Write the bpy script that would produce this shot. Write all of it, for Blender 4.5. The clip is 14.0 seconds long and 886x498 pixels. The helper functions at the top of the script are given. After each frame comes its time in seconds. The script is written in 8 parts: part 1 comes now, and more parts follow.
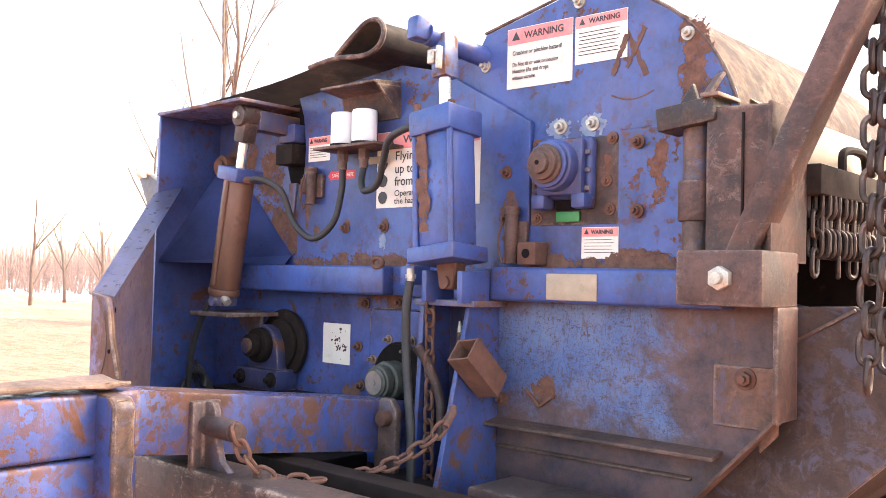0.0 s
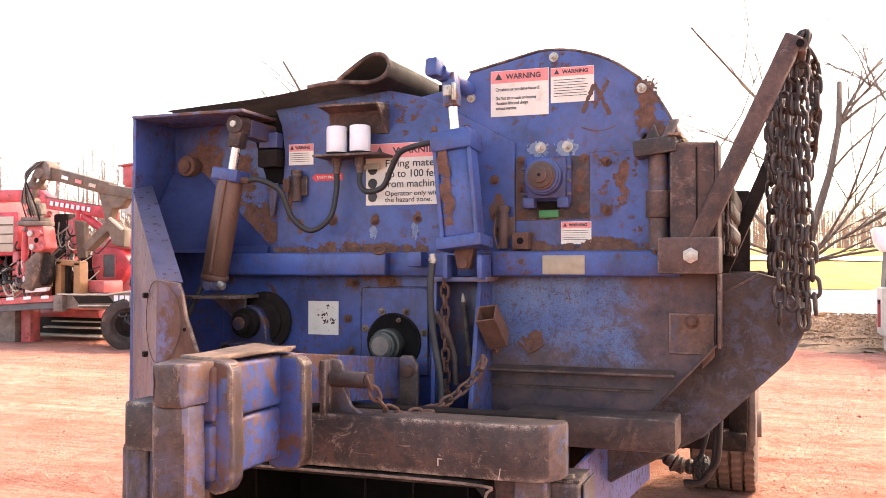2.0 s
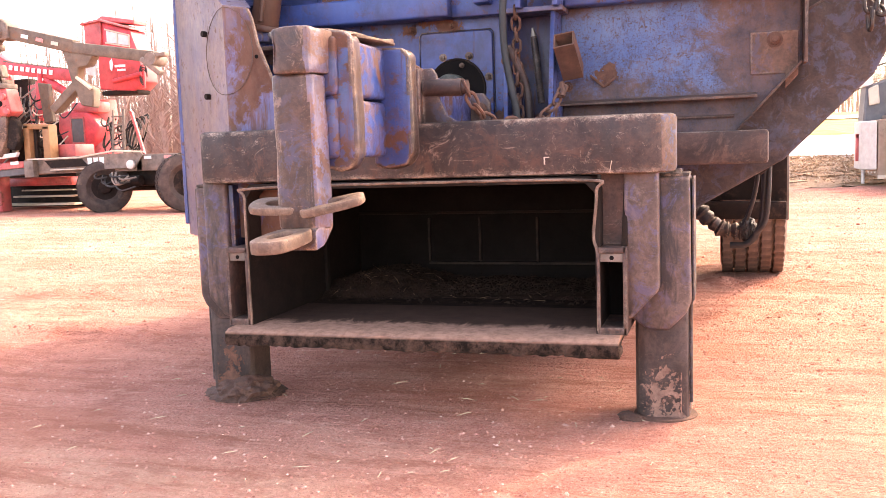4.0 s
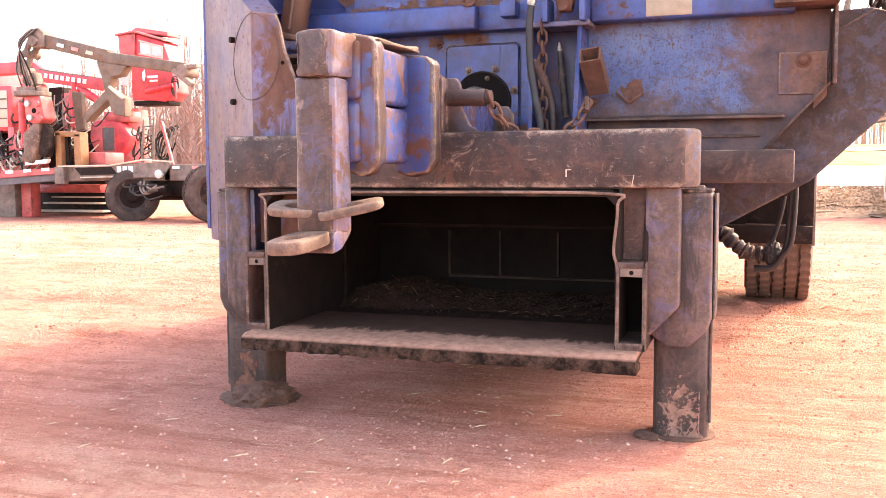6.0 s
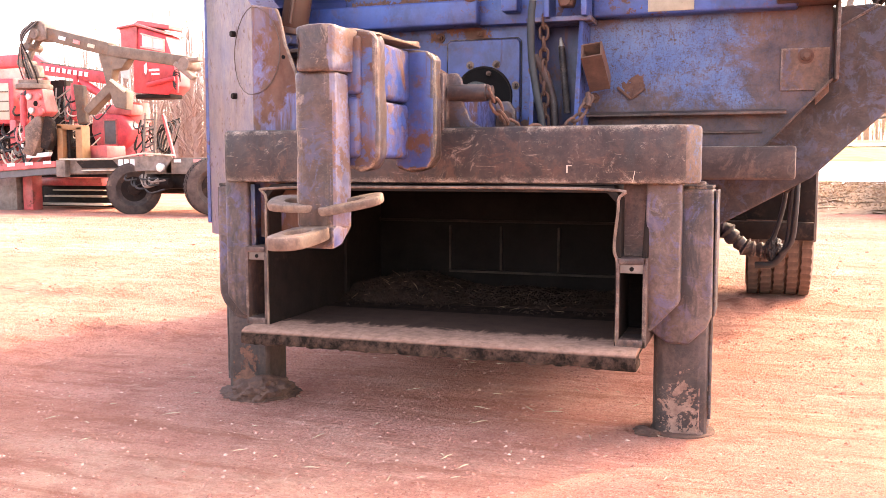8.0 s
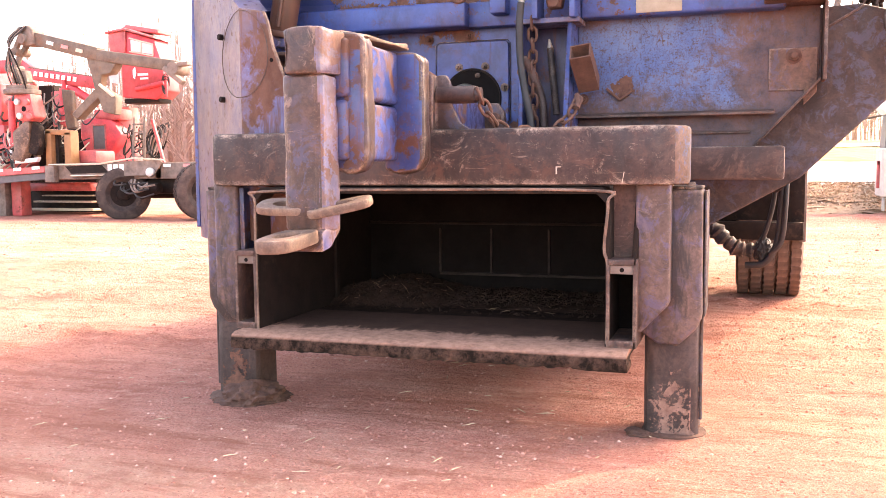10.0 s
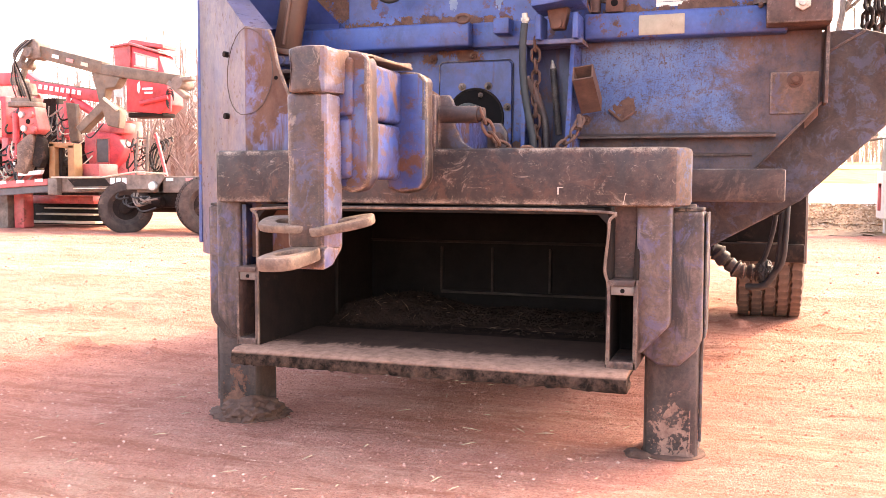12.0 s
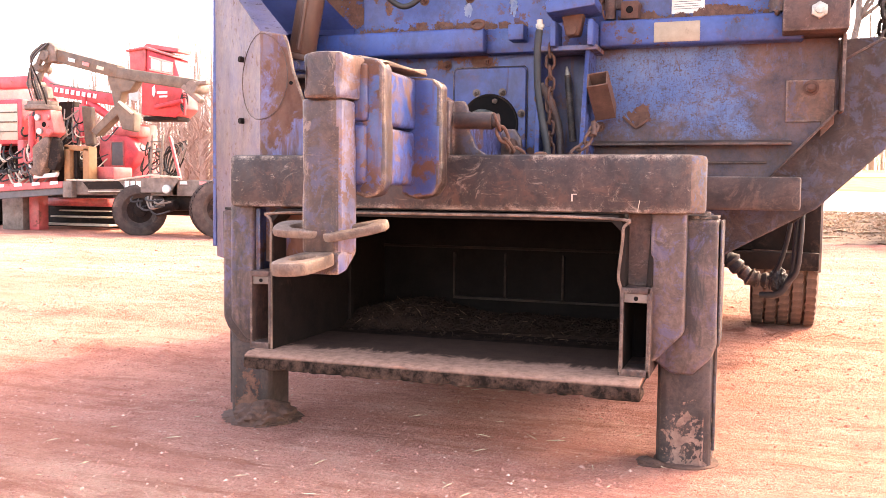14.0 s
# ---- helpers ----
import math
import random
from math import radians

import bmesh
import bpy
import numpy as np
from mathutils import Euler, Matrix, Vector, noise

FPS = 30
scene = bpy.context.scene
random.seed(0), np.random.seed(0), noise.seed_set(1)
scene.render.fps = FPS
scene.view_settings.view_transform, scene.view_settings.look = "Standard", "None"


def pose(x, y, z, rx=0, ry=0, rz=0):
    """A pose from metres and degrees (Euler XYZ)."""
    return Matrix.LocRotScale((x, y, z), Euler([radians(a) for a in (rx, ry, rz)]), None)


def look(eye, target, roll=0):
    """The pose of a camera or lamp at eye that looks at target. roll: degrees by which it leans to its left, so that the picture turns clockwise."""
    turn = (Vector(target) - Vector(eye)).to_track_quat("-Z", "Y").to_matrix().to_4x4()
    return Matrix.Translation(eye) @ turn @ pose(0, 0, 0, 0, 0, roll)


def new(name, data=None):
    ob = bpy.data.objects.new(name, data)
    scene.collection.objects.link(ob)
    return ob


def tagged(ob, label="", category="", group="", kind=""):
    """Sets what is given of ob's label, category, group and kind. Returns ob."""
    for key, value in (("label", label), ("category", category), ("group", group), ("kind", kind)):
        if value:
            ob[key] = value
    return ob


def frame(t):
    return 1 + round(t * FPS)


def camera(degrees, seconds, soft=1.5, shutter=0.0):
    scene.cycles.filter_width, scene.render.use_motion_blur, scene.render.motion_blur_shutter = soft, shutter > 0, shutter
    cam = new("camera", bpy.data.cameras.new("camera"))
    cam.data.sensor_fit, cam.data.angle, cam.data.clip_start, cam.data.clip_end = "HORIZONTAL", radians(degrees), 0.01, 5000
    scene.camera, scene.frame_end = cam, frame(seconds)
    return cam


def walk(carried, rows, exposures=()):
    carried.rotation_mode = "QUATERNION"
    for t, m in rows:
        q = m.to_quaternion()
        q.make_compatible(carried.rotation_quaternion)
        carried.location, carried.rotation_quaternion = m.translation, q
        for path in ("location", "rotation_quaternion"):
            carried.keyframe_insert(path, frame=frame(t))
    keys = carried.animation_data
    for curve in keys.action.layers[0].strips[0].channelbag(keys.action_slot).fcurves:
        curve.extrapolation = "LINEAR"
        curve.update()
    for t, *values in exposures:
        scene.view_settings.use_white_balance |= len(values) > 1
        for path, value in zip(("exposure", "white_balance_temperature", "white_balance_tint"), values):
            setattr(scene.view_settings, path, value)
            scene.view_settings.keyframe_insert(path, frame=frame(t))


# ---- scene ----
cam = camera(51.9, 14.0, soft=0.8)
PATH = [
    (0, (-0.049, 0.05, 1.72), (-1.388, 1.535, 1.78), 1.3),
    (0.5, (-0.167, -0.366, 1.734), (-1.41, 1.201, 1.718), -0.1),
    (1, (-0.247, -0.854, 1.75), (-1.353, 0.811, 1.713), -0.2),
    (1.5, (-0.502, -1.175, 1.742), (-1.39, 0.617, 1.75), -0.2),
    (2, (-0.824, -1.538, 1.689), (-1.506, 0.341, 1.726), -0.0),
    (2.2, (-0.940, -1.635, 1.668), (-1.558, 0.267, 1.616), -0.1),
    (2.3, (-0.993, -1.66, 1.660), (-1.581, 0.249, 1.548), -0.6),
    (2.5, (-1.093, -1.675, 1.62), (-1.64, 0.239, 1.423), -1.6),
    (3, (-1.293, -1.691, 1.482), (-1.787, 0.225, 1.185), -2.0),
    (3.5, (-1.357, -1.653, 1.216), (-1.81, 0.268, 0.895), -2.4),
    (4, (-1.363, -1.628, 1.027), (-1.957, 0.269, 0.808), -2.0),
    (4.2, (-1.36, -1.632, 1.0), (-2.009, 0.246, 0.775), -1.4),
    (6.5, (-1.349, -1.608, 0.986), (-1.99, 0.279, 0.819), -0.1),
    (7, (-1.353, -1.607, 0.988), (-1.994, 0.28, 0.819), 0.0),
    (7.5, (-1.352, -1.605, 0.984), (-1.994, 0.28, 0.8), -0.1),
    (8, (-1.346, -1.607, 0.99), (-1.993, 0.276, 0.804), -0.1),
    (10.5, (-1.343, -1.597, 0.987), (-1.969, 0.294, 0.811), -0.5),
    (11, (-1.34, -1.601, 0.991), (-1.967, 0.291, 0.824), -0.4),
    (11.5, (-1.335, -1.606, 0.997), (-1.969, 0.285, 0.842), -0.2),
    (12, (-1.342, -1.607, 0.995), (-1.974, 0.285, 0.852), 0.2),
    (12.5, (-1.344, -1.607, 0.995), (-1.983, 0.283, 0.854), 0.2),
    (13, (-1.344, -1.605, 0.995), (-1.99, 0.282, 0.854), 0.6),
    (13.5, (-1.35, -1.609, 0.999), (-2.0, 0.278, 0.862), 0.8),
    (14, (-1.347, -1.608, 0.998), (-2.004, 0.276, 0.866), 0.6),
]
walk(cam, [(t, look(eye, target, roll)) for t, eye, target, roll in PATH],
     exposures=[(0, 2.85, 8500, 13), (0.7, 2.75, 8500, 14), (1.5, 2.65, 8700, 17), (2.0, 2.32, 9000, 19), (2.5, 2.65, 9100, 21), (3.0, 2.75, 9250, 24), (3.5, 2.76, 9400, 25), (4, 2.88, 9400, 25), (14, 3.05, 9400, 24)])

# ---- world, sun and light ----
SUN_AZ = Vector((0.575, 0.818, 0.0)).normalized()
SUN_EL = radians(43.0)
world = bpy.data.worlds.new("sky")
scene.world = world
world.use_nodes = True
wn = world.node_tree
sky = wn.nodes.new("ShaderNodeTexSky")
sky.sky_type = "NISHITA"
sky.sun_disc = False
sky.sun_elevation = SUN_EL
sky.sun_rotation = math.atan2(SUN_AZ.x, SUN_AZ.y)
sky.air_density, sky.dust_density, sky.ozone_density = 0.7, 2.2, 0.5
wn.links.new(sky.outputs[0], wn.nodes["Background"].inputs[0])
wn.nodes["Background"].inputs[1].default_value = 0.190
sun_data = bpy.data.lights.new("sun", "SUN")
sun_data.energy, sun_data.angle, sun_data.color = 0.70, radians(0.6), (1.0, 0.93, 0.82)
sun = new("sun", sun_data)
sun.matrix_world = look((0, 0, 0), tuple(-(SUN_AZ * math.cos(SUN_EL) + Vector((0, 0, math.sin(SUN_EL))))))


# ---- materials ----
def shader(name):
    m = bpy.data.materials.new(name)
    m.use_nodes = True
    return m, m.node_tree, m.node_tree.nodes["Principled BSDF"]


def node(nt, kind, **values):
    n = nt.nodes.new(kind)
    for key, v in values.items():
        n.inputs[key].default_value = v
    return n


def coords(nt, scale=(1, 1, 1)):
    tc = nt.nodes.new("ShaderNodeTexCoord")
    mp = nt.nodes.new("ShaderNodeMapping")
    mp.inputs["Scale"].default_value = scale
    nt.links.new(tc.outputs["Object"], mp.inputs["Vector"])
    return mp.outputs["Vector"]


def noise_fac(nt, scale, detail=6.0, rough=0.6, stretch=(1, 1, 1), warp=0.0):
    n = node(nt, "ShaderNodeTexNoise", Scale=scale, Detail=detail, Roughness=rough, Distortion=warp)
    nt.links.new(coords(nt, stretch), n.inputs["Vector"])
    return n.outputs[0]


def ramp(nt, fac, stops):
    r = nt.nodes.new("ShaderNodeValToRGB")
    e = r.color_ramp.elements
    while len(e) < len(stops):
        e.new(0.5)
    for k, (p, c) in enumerate(stops):
        e[k].position = p
        e[k].color = (*c, 1) if isinstance(c, tuple) else (c, c, c, 1)
    nt.links.new(fac, r.inputs[0])
    return r.outputs[0]


def mixc(nt, fac, a, b, mode="MIX"):
    n = nt.nodes.new("ShaderNodeMix")
    n.data_type, n.blend_type = "RGBA", mode
    for sock, v in ((n.inputs[0], fac), (n.inputs[6], a), (n.inputs[7], b)):
        if isinstance(v, (int, float)):
            sock.default_value = v
        elif isinstance(v, tuple):
            sock.default_value = (*v, 1)
        else:
            nt.links.new(v, sock)
    return n.outputs[2]


def calc(nt, op, a, b=0.0, clamp=True):
    n = nt.nodes.new("ShaderNodeMath")
    n.operation, n.use_clamp = op, clamp
    for sock, v in ((n.inputs[0], a), (n.inputs[1], b)):
        if isinstance(v, (int, float)):
            sock.default_value = v
        else:
            nt.links.new(v, sock)
    return n.outputs[0]


def relief(nt, bsdf, height, strength=0.3, distance=0.004):
    b = node(nt, "ShaderNodeBump", Strength=strength, Distance=distance)
    nt.links.new(height, b.inputs["Height"])
    nt.links.new(b.outputs[0], bsdf.inputs["Normal"])


def edge_wear(nt, radius=0.012):
    """1 along worn edges, broken up by grain."""
    bev = nt.nodes.new("ShaderNodeBevel")
    bev.samples = 4
    bev.inputs["Radius"].default_value = radius
    geo = nt.nodes.new("ShaderNodeNewGeometry")
    dot = nt.nodes.new("ShaderNodeVectorMath")
    dot.operation = "DOT_PRODUCT"
    nt.links.new(bev.outputs[0], dot.inputs[0])
    nt.links.new(geo.outputs["Normal"], dot.inputs[1])
    raw = calc(nt, "MULTIPLY", calc(nt, "SUBTRACT", 1.0, dot.outputs["Value"]), 16.0)
    patchy = ramp(nt, noise_fac(nt, 5.5, 6, 0.7), [(0.42, 0.0), (0.58, 1.0)])
    return calc(nt, "MULTIPLY", calc(nt, "MULTIPLY", raw, patchy), ramp(nt, noise_fac(nt, 24, 6, 0.75), [(0.40, 0.0), (0.56, 1.0)]))


def worn_paint(name, paint, rust=0.35, dust=0.3, wear=1.0, chips=0.5, worn=(0.30, 0.20, 0.15), grime=0.6, dirt_tone=(0.20, 0.115, 0.082), sheen=0.42):
    """Painted steel with rust patches, run-down streaks, chips, worn edges and dirt."""
    m, nt, bsdf = shader(name)
    dark = tuple(c * 0.62 for c in paint)
    pale = tuple(min(1, c * 1.25 + 0.012) for c in paint)
    base = mixc(nt, ramp(nt, noise_fac(nt, 4.0, 8, 0.65), [(0.35, 0.0), (0.68, 1.0)]), dark, pale)
    base = mixc(nt, ramp(nt, noise_fac(nt, 42, 4, 0.7), [(0.45, 0.0), (0.75, 0.35)]), base, pale)
    rusty = mixc(nt, noise_fac(nt, 14, 8, 0.75), (0.040, 0.016, 0.011), (0.185, 0.075, 0.042))
    edge = 0.66 - 0.26 * rust
    patch = ramp(nt, noise_fac(nt, 3.4, 10, 0.68, warp=0.4), [(edge, 0.0), (edge + 0.045, 1.0)])
    streak = ramp(nt, noise_fac(nt, 2.2, 8, 0.7, (9, 9, 0.9)), [(edge + 0.03, 0.0), (edge + 0.12, 0.85)])
    chip = ramp(nt, noise_fac(nt, 26, 7, 0.7), [(0.73 - 0.2 * chips, 0.0), (0.76 - 0.2 * chips, 1.0)])
    chip = calc(nt, "MULTIPLY", chip, ramp(nt, noise_fac(nt, 2.6, 4, 0.6), [(0.40, 0.0), (0.6, 1.0)]))
    mask = calc(nt, "MAXIMUM", calc(nt, "MAXIMUM", patch, streak), chip)
    col = mixc(nt, mask, base, rusty)
    dirt = ramp(nt, noise_fac(nt, 1.9, 9, 0.72, (1, 1, 0.6)), [(0.42, 0.0), (0.70, 1.0)])
    col = mixc(nt, calc(nt, "MULTIPLY", dirt, dust), col, dirt_tone)
    grease = ramp(nt, noise_fac(nt, 5.5, 9, 0.74, (1, 1, 0.7), warp=0.3), [(0.50, 0.0), (0.66, 0.75)])
    col = mixc(nt, calc(nt, "MULTIPLY", grease, grime), col, (0.016, 0.011, 0.010))
    scratch = ramp(nt, noise_fac(nt, 9, 7, 0.85, (5, 5, 1), warp=2.0), [(0.645, 0.0), (0.665, 1.0)])
    col = mixc(nt, calc(nt, "MULTIPLY", scratch, 0.45 * chips), col, worn)
    if wear:
        col = mixc(nt, calc(nt, "MULTIPLY", edge_wear(nt), wear), col, worn)
    nt.links.new(col, bsdf.inputs["Base Color"])
    nt.links.new(ramp(nt, mask, [(0.0, sheen), (1.0, 0.85)]), bsdf.inputs["Roughness"])
    height = calc(nt, "ADD", calc(nt, "MULTIPLY", mask, 0.35), noise_fac(nt, 60, 5, 0.7), False)
    relief(nt, bsdf, height, 0.25)
    return m


def grained(name, a, b, scale=8, rough=0.7, metal=0.0, bump=0.3, stretch=(1, 1, 1), spots=None, distance=0.004, gloss=0.5):
    m, nt, bsdf = shader(name)
    col = mixc(nt, ramp(nt, noise_fac(nt, scale, 9, 0.7, stretch), [(0.3, 0.0), (0.7, 1.0)]), a, b)
    if spots:
        col = mixc(nt, ramp(nt, noise_fac(nt, scale * 0.4, 8, 0.75), [(0.56, 0.0), (0.66, 0.9)]), col, spots)
    nt.links.new(col, bsdf.inputs["Base Color"])
    bsdf.inputs["Roughness"].default_value = rough
    bsdf.inputs["Metallic"].default_value = metal
    bsdf.inputs["Specular IOR Level"].default_value = gloss
    if bump:
        relief(nt, bsdf, noise_fac(nt, scale * 5, 6, 0.7, stretch), bump, distance)
    return m


def brown_steel(name, base, rest, rests=0.5, sand=0.4, oil=0.6, wear=0.8, sandy=(0.36, 0.25, 0.19), rub=0.016, matt=0.72):
    """Old steel gone brown: soft blotches, rests of paint, oil runs, sandy scuffs and rubbed edges."""
    m, nt, bsdf = shader(name)
    lo, hi = tuple(c * 0.42 for c in base), tuple(c * 1.2 for c in base)
    col = mixc(nt, ramp(nt, noise_fac(nt, 3.2, 9, 0.68, warp=0.3), [(0.40, 0.0), (0.60, 1.0)]), lo, hi)
    brownish = ramp(nt, noise_fac(nt, 7.5, 10, 0.76, warp=0.8), [(0.50, 0.0), (0.60, 1.0)])
    col = mixc(nt, calc(nt, "MULTIPLY", brownish, 0.65), col, (base[0] * 1.6, base[1] * 1.58, base[2] * 1.5))
    grain = noise_fac(nt, 55, 5, 0.75)
    col = mixc(nt, ramp(nt, grain, [(0.38, 0.45), (0.52, 0.0)]), col, lo)
    speck = ramp(nt, noise_fac(nt, 11, 10, 0.78, warp=0.6), [(0.50, 0.0), (0.56, 1.0)])
    zone = ramp(nt, noise_fac(nt, 2.0, 4, 0.6), [(0.38, 0.15), (0.56, 1.0)])
    col = mixc(nt, calc(nt, "MULTIPLY", calc(nt, "MULTIPLY", speck, zone), rests), col, rest)
    runs = ramp(nt, noise_fac(nt, 2.6, 9, 0.7, (2.2, 2.2, 0.8), warp=0.6), [(0.50, 0.0), (0.60, 1.0)])
    col = mixc(nt, calc(nt, "MULTIPLY", runs, oil), col, (0.020, 0.014, 0.013))
    scuff = ramp(nt, noise_fac(nt, 7, 9, 0.85, (1, 1, 1), warp=1.2), [(0.575, 0.0), (0.63, 0.8)])
    col = mixc(nt, calc(nt, "MULTIPLY", scuff, sand), col, sandy)
    thin = ramp(nt, noise_fac(nt, 16, 6, 0.85, (0.7, 5, 4), warp=1.2), [(0.61, 0.0), (0.64, 0.7)])
    col = mixc(nt, calc(nt, "MULTIPLY", thin, sand), col, sandy)
    if wear:
        col = mixc(nt, calc(nt, "MULTIPLY", edge_wear(nt, rub), wear), col, sandy)
    nt.links.new(col, bsdf.inputs["Base Color"])
    nt.links.new(ramp(nt, runs, [(0.0, matt), (1.0, matt - 0.2)]), bsdf.inputs["Roughness"])
    h = calc(nt, "ADD", grain, calc(nt, "MULTIPLY", noise_fac(nt, 14, 6, 0.7), 1.2), False)
    relief(nt, bsdf, h, 0.35)
    return m


def hopper_material():
    """Thin blue paint, scratched and speckled, with rust creeping in from the rim of the panel."""
    m, nt, bsdf = shader("scratched_hopper_paint")
    sep = nt.nodes.new("ShaderNodeSeparateXYZ")
    nt.links.new(coords(nt), sep.inputs[0])
    col = mixc(nt, ramp(nt, noise_fac(nt, 3.5, 8, 0.68), [(0.32, 0.0), (0.68, 1.0)]), (0.045, 0.095, 0.25), (0.105, 0.165, 0.285))
    brown = mixc(nt, ramp(nt, noise_fac(nt, 7, 9, 0.78), [(0.35, 0.0), (0.65, 1.0)]), (0.030, 0.015, 0.011), (0.130, 0.060, 0.034))
    for k, st in enumerate(((6, 6, 1.2), (1.4, 3, 6), (3, 3, 3))):
        thin = ramp(nt, noise_fac(nt, 11 + 3 * k, 8, 0.85, st, warp=1.8), [(0.555, 0.0), (0.59, 0.85)])
        col = mixc(nt, thin, col, brown)
    rubs = ramp(nt, noise_fac(nt, 8, 10, 0.8, (1.2, 1.2, 0.8), warp=1.0), [(0.55, 0.0), (0.63, 0.75)])
    col = mixc(nt, rubs, col, brown)
    speck = ramp(nt, noise_fac(nt, 48, 6, 0.75), [(0.585, 0.0), (0.62, 0.9)])
    col = mixc(nt, speck, col, (0.07, 0.038, 0.028))
    dx = calc(nt, "ABSOLUTE", calc(nt, "ADD", sep.outputs[0], 1.84, False), 0, False)
    dz = calc(nt, "ABSOLUTE", calc(nt, "ADD", sep.outputs[2], -1.47, False), 0, False)
    away = calc(nt, "MAXIMUM", calc(nt, "MULTIPLY", dx, 1.08, False), calc(nt, "MULTIPLY", dz, 2.3, False), False)
    away = calc(nt, "ADD", away, calc(nt, "MULTIPLY", noise_fac(nt, 5.5, 10, 0.78, warp=0.5), 1.5, False), False)
    creep = ramp(nt, calc(nt, "MULTIPLY", away, 0.6), [(0.62, 0.0), (0.76, 0.88)])
    col = mixc(nt, creep, col, brown)
    nt.links.new(col, bsdf.inputs["Base Color"])
    bsdf.inputs["Roughness"].default_value = 0.6
    relief(nt, bsdf, calc(nt, "ADD", speck, noise_fac(nt, 60, 5, 0.7), False), 0.3)
    return m


BLUE = worn_paint("blue_paint", (0.023, 0.068, 0.245), 0.18, 0.26, wear=0.45, chips=0.9, worn=(0.20, 0.14, 0.12))
HOPPER = hopper_material()
BLUE_LOW = worn_paint("blue_paint_rusting", (0.055, 0.105, 0.26), 0.40, 0.75, chips=1.25)
# Dusty paint; its pale base also holds light bounced off the ground.
BLUE_DUSTY_LIT = worn_paint("blue_paint_dusty_lit", (0.235, 0.205, 0.300), 0.12, 1.0, wear=0.6, chips=0.75, grime=0.28, worn=(0.48, 0.36, 0.30), dirt_tone=(0.42, 0.265, 0.20))
# Paler than BLUE: sunlight on the slope is put into the paint colour.
BLUE_SUN_SLOPE = worn_paint("scratched_sunlit_blue", (0.20, 0.225, 0.42), 0.10, 0.5, wear=0.5, chips=0.8, grime=0.15, dirt_tone=(0.42, 0.33, 0.32), sheen=0.30)
# Dusty blue; its extra paleness is sky light put into the colour.
BLUE_SKYLIT = worn_paint("dusty_skylit_blue_paint", (0.075, 0.115, 0.32), 0.05, 0.35, wear=0, chips=0.3, grime=0.10, dirt_tone=(0.22, 0.19, 0.26))
FACE_WORN = worn_paint("worn_guard_face", (0.095, 0.110, 0.255), 0.75, 0.95, wear=0.7, chips=1.2, grime=0.3, dirt_tone=(0.215, 0.130, 0.095))
BROWN = brown_steel("rusty_brown_steel", (0.088, 0.048, 0.038), (0.15, 0.070, 0.045), 0.5, 0.35, 0.7, 0.7)
BEAM_TOP = brown_steel("dark_beam_top", (0.060, 0.037, 0.030), (0.09, 0.049, 0.036), 0.4, 0.22, 0.8, 0.8, (0.40, 0.29, 0.22), 0.03)
LEG = brown_steel("leg_steel", (0.064, 0.043, 0.036), (0.085, 0.060, 0.060), 0.5, 0.20, 0.75, 0.5)
BROWN_SOFT = brown_steel("brown_steel_plain", (0.090, 0.049, 0.036), (0.14, 0.066, 0.041), 0.5, 0.2, 0.5, 0.2)
BROWN_BLUE = brown_steel("rusty_steel_blue_rests", (0.125, 0.073, 0.056), (0.055, 0.080, 0.155), 0.8, 0.25, 0.3, 0.9)
CHUTE = brown_steel("dull_grey_brown_steel", (0.056, 0.034, 0.026), (0.075, 0.085, 0.14), 0.6, 0.10, 0.30, 0.4)
BEAM = brown_steel("front_beam_steel", (0.057, 0.036, 0.031), (0.13, 0.059, 0.038), 0.5, 0.42, 0.6, 1.0, (0.56, 0.43, 0.33), 0.034)
HITCH = brown_steel("rubbed_hitch_steel", (0.074, 0.040, 0.030), (0.058, 0.070, 0.14), 0.55, 0.42, 0.70, 1.0, (0.46, 0.31, 0.22), 0.020, 0.5)
# Dusty blue side; part of its paleness is sunlight put into the colour.
HITCH_SUN_SIDE = worn_paint("dusty_sunlit_hitch_side", (0.036, 0.068, 0.215), 0.56, 0.55, wear=1.0, chips=1.2, grime=0.60, worn=(0.42, 0.30, 0.24), dirt_tone=(0.33, 0.235, 0.205), sheen=0.30)
HITCH_BLUE = worn_paint("rubbed_blue_hitch", (0.024, 0.068, 0.24), 0.46, 0.35, wear=1.0, chips=1.2, grime=0.5, worn=(0.36, 0.23, 0.165), sheen=0.28)
BROWN_PALE = brown_steel("brown_steel_dusty", (0.120, 0.076, 0.061), (0.10, 0.10, 0.20), 0.60, 0.30, 0.85, 0.9)
RUST = grained("rust", (0.080, 0.034, 0.023), (0.175, 0.082, 0.053), 16, 0.85, spots=(0.055, 0.027, 0.020))
CYLINDER_RUST = grained("smooth_rusty_barrel", (0.105, 0.045, 0.028), (0.20, 0.092, 0.055), 7, 0.48, spots=(0.06, 0.030, 0.022), stretch=(1, 1, 0.3))
RUBBED = grained("rubbed_pale_paint", (0.10, 0.15, 0.26), (0.24, 0.29, 0.36), 30, 0.6, spots=(0.04, 0.08, 0.24))
BLUE_GREASY_DARK = worn_paint("greasy_dark_blue_paint", (0.016, 0.030, 0.10), 0.45, 0.3, grime=1.0)
DARK_STEEL = brown_steel("dark_weathered_steel", (0.040, 0.029, 0.025), (0.09, 0.05, 0.035), 0.5, 0.35, 0.6, 0.9)
RUST_PLATE = brown_steel("rusted_plate", (0.125, 0.062, 0.040), (0.070, 0.080, 0.14), 0.5, 0.15, 0.3, 0.6)
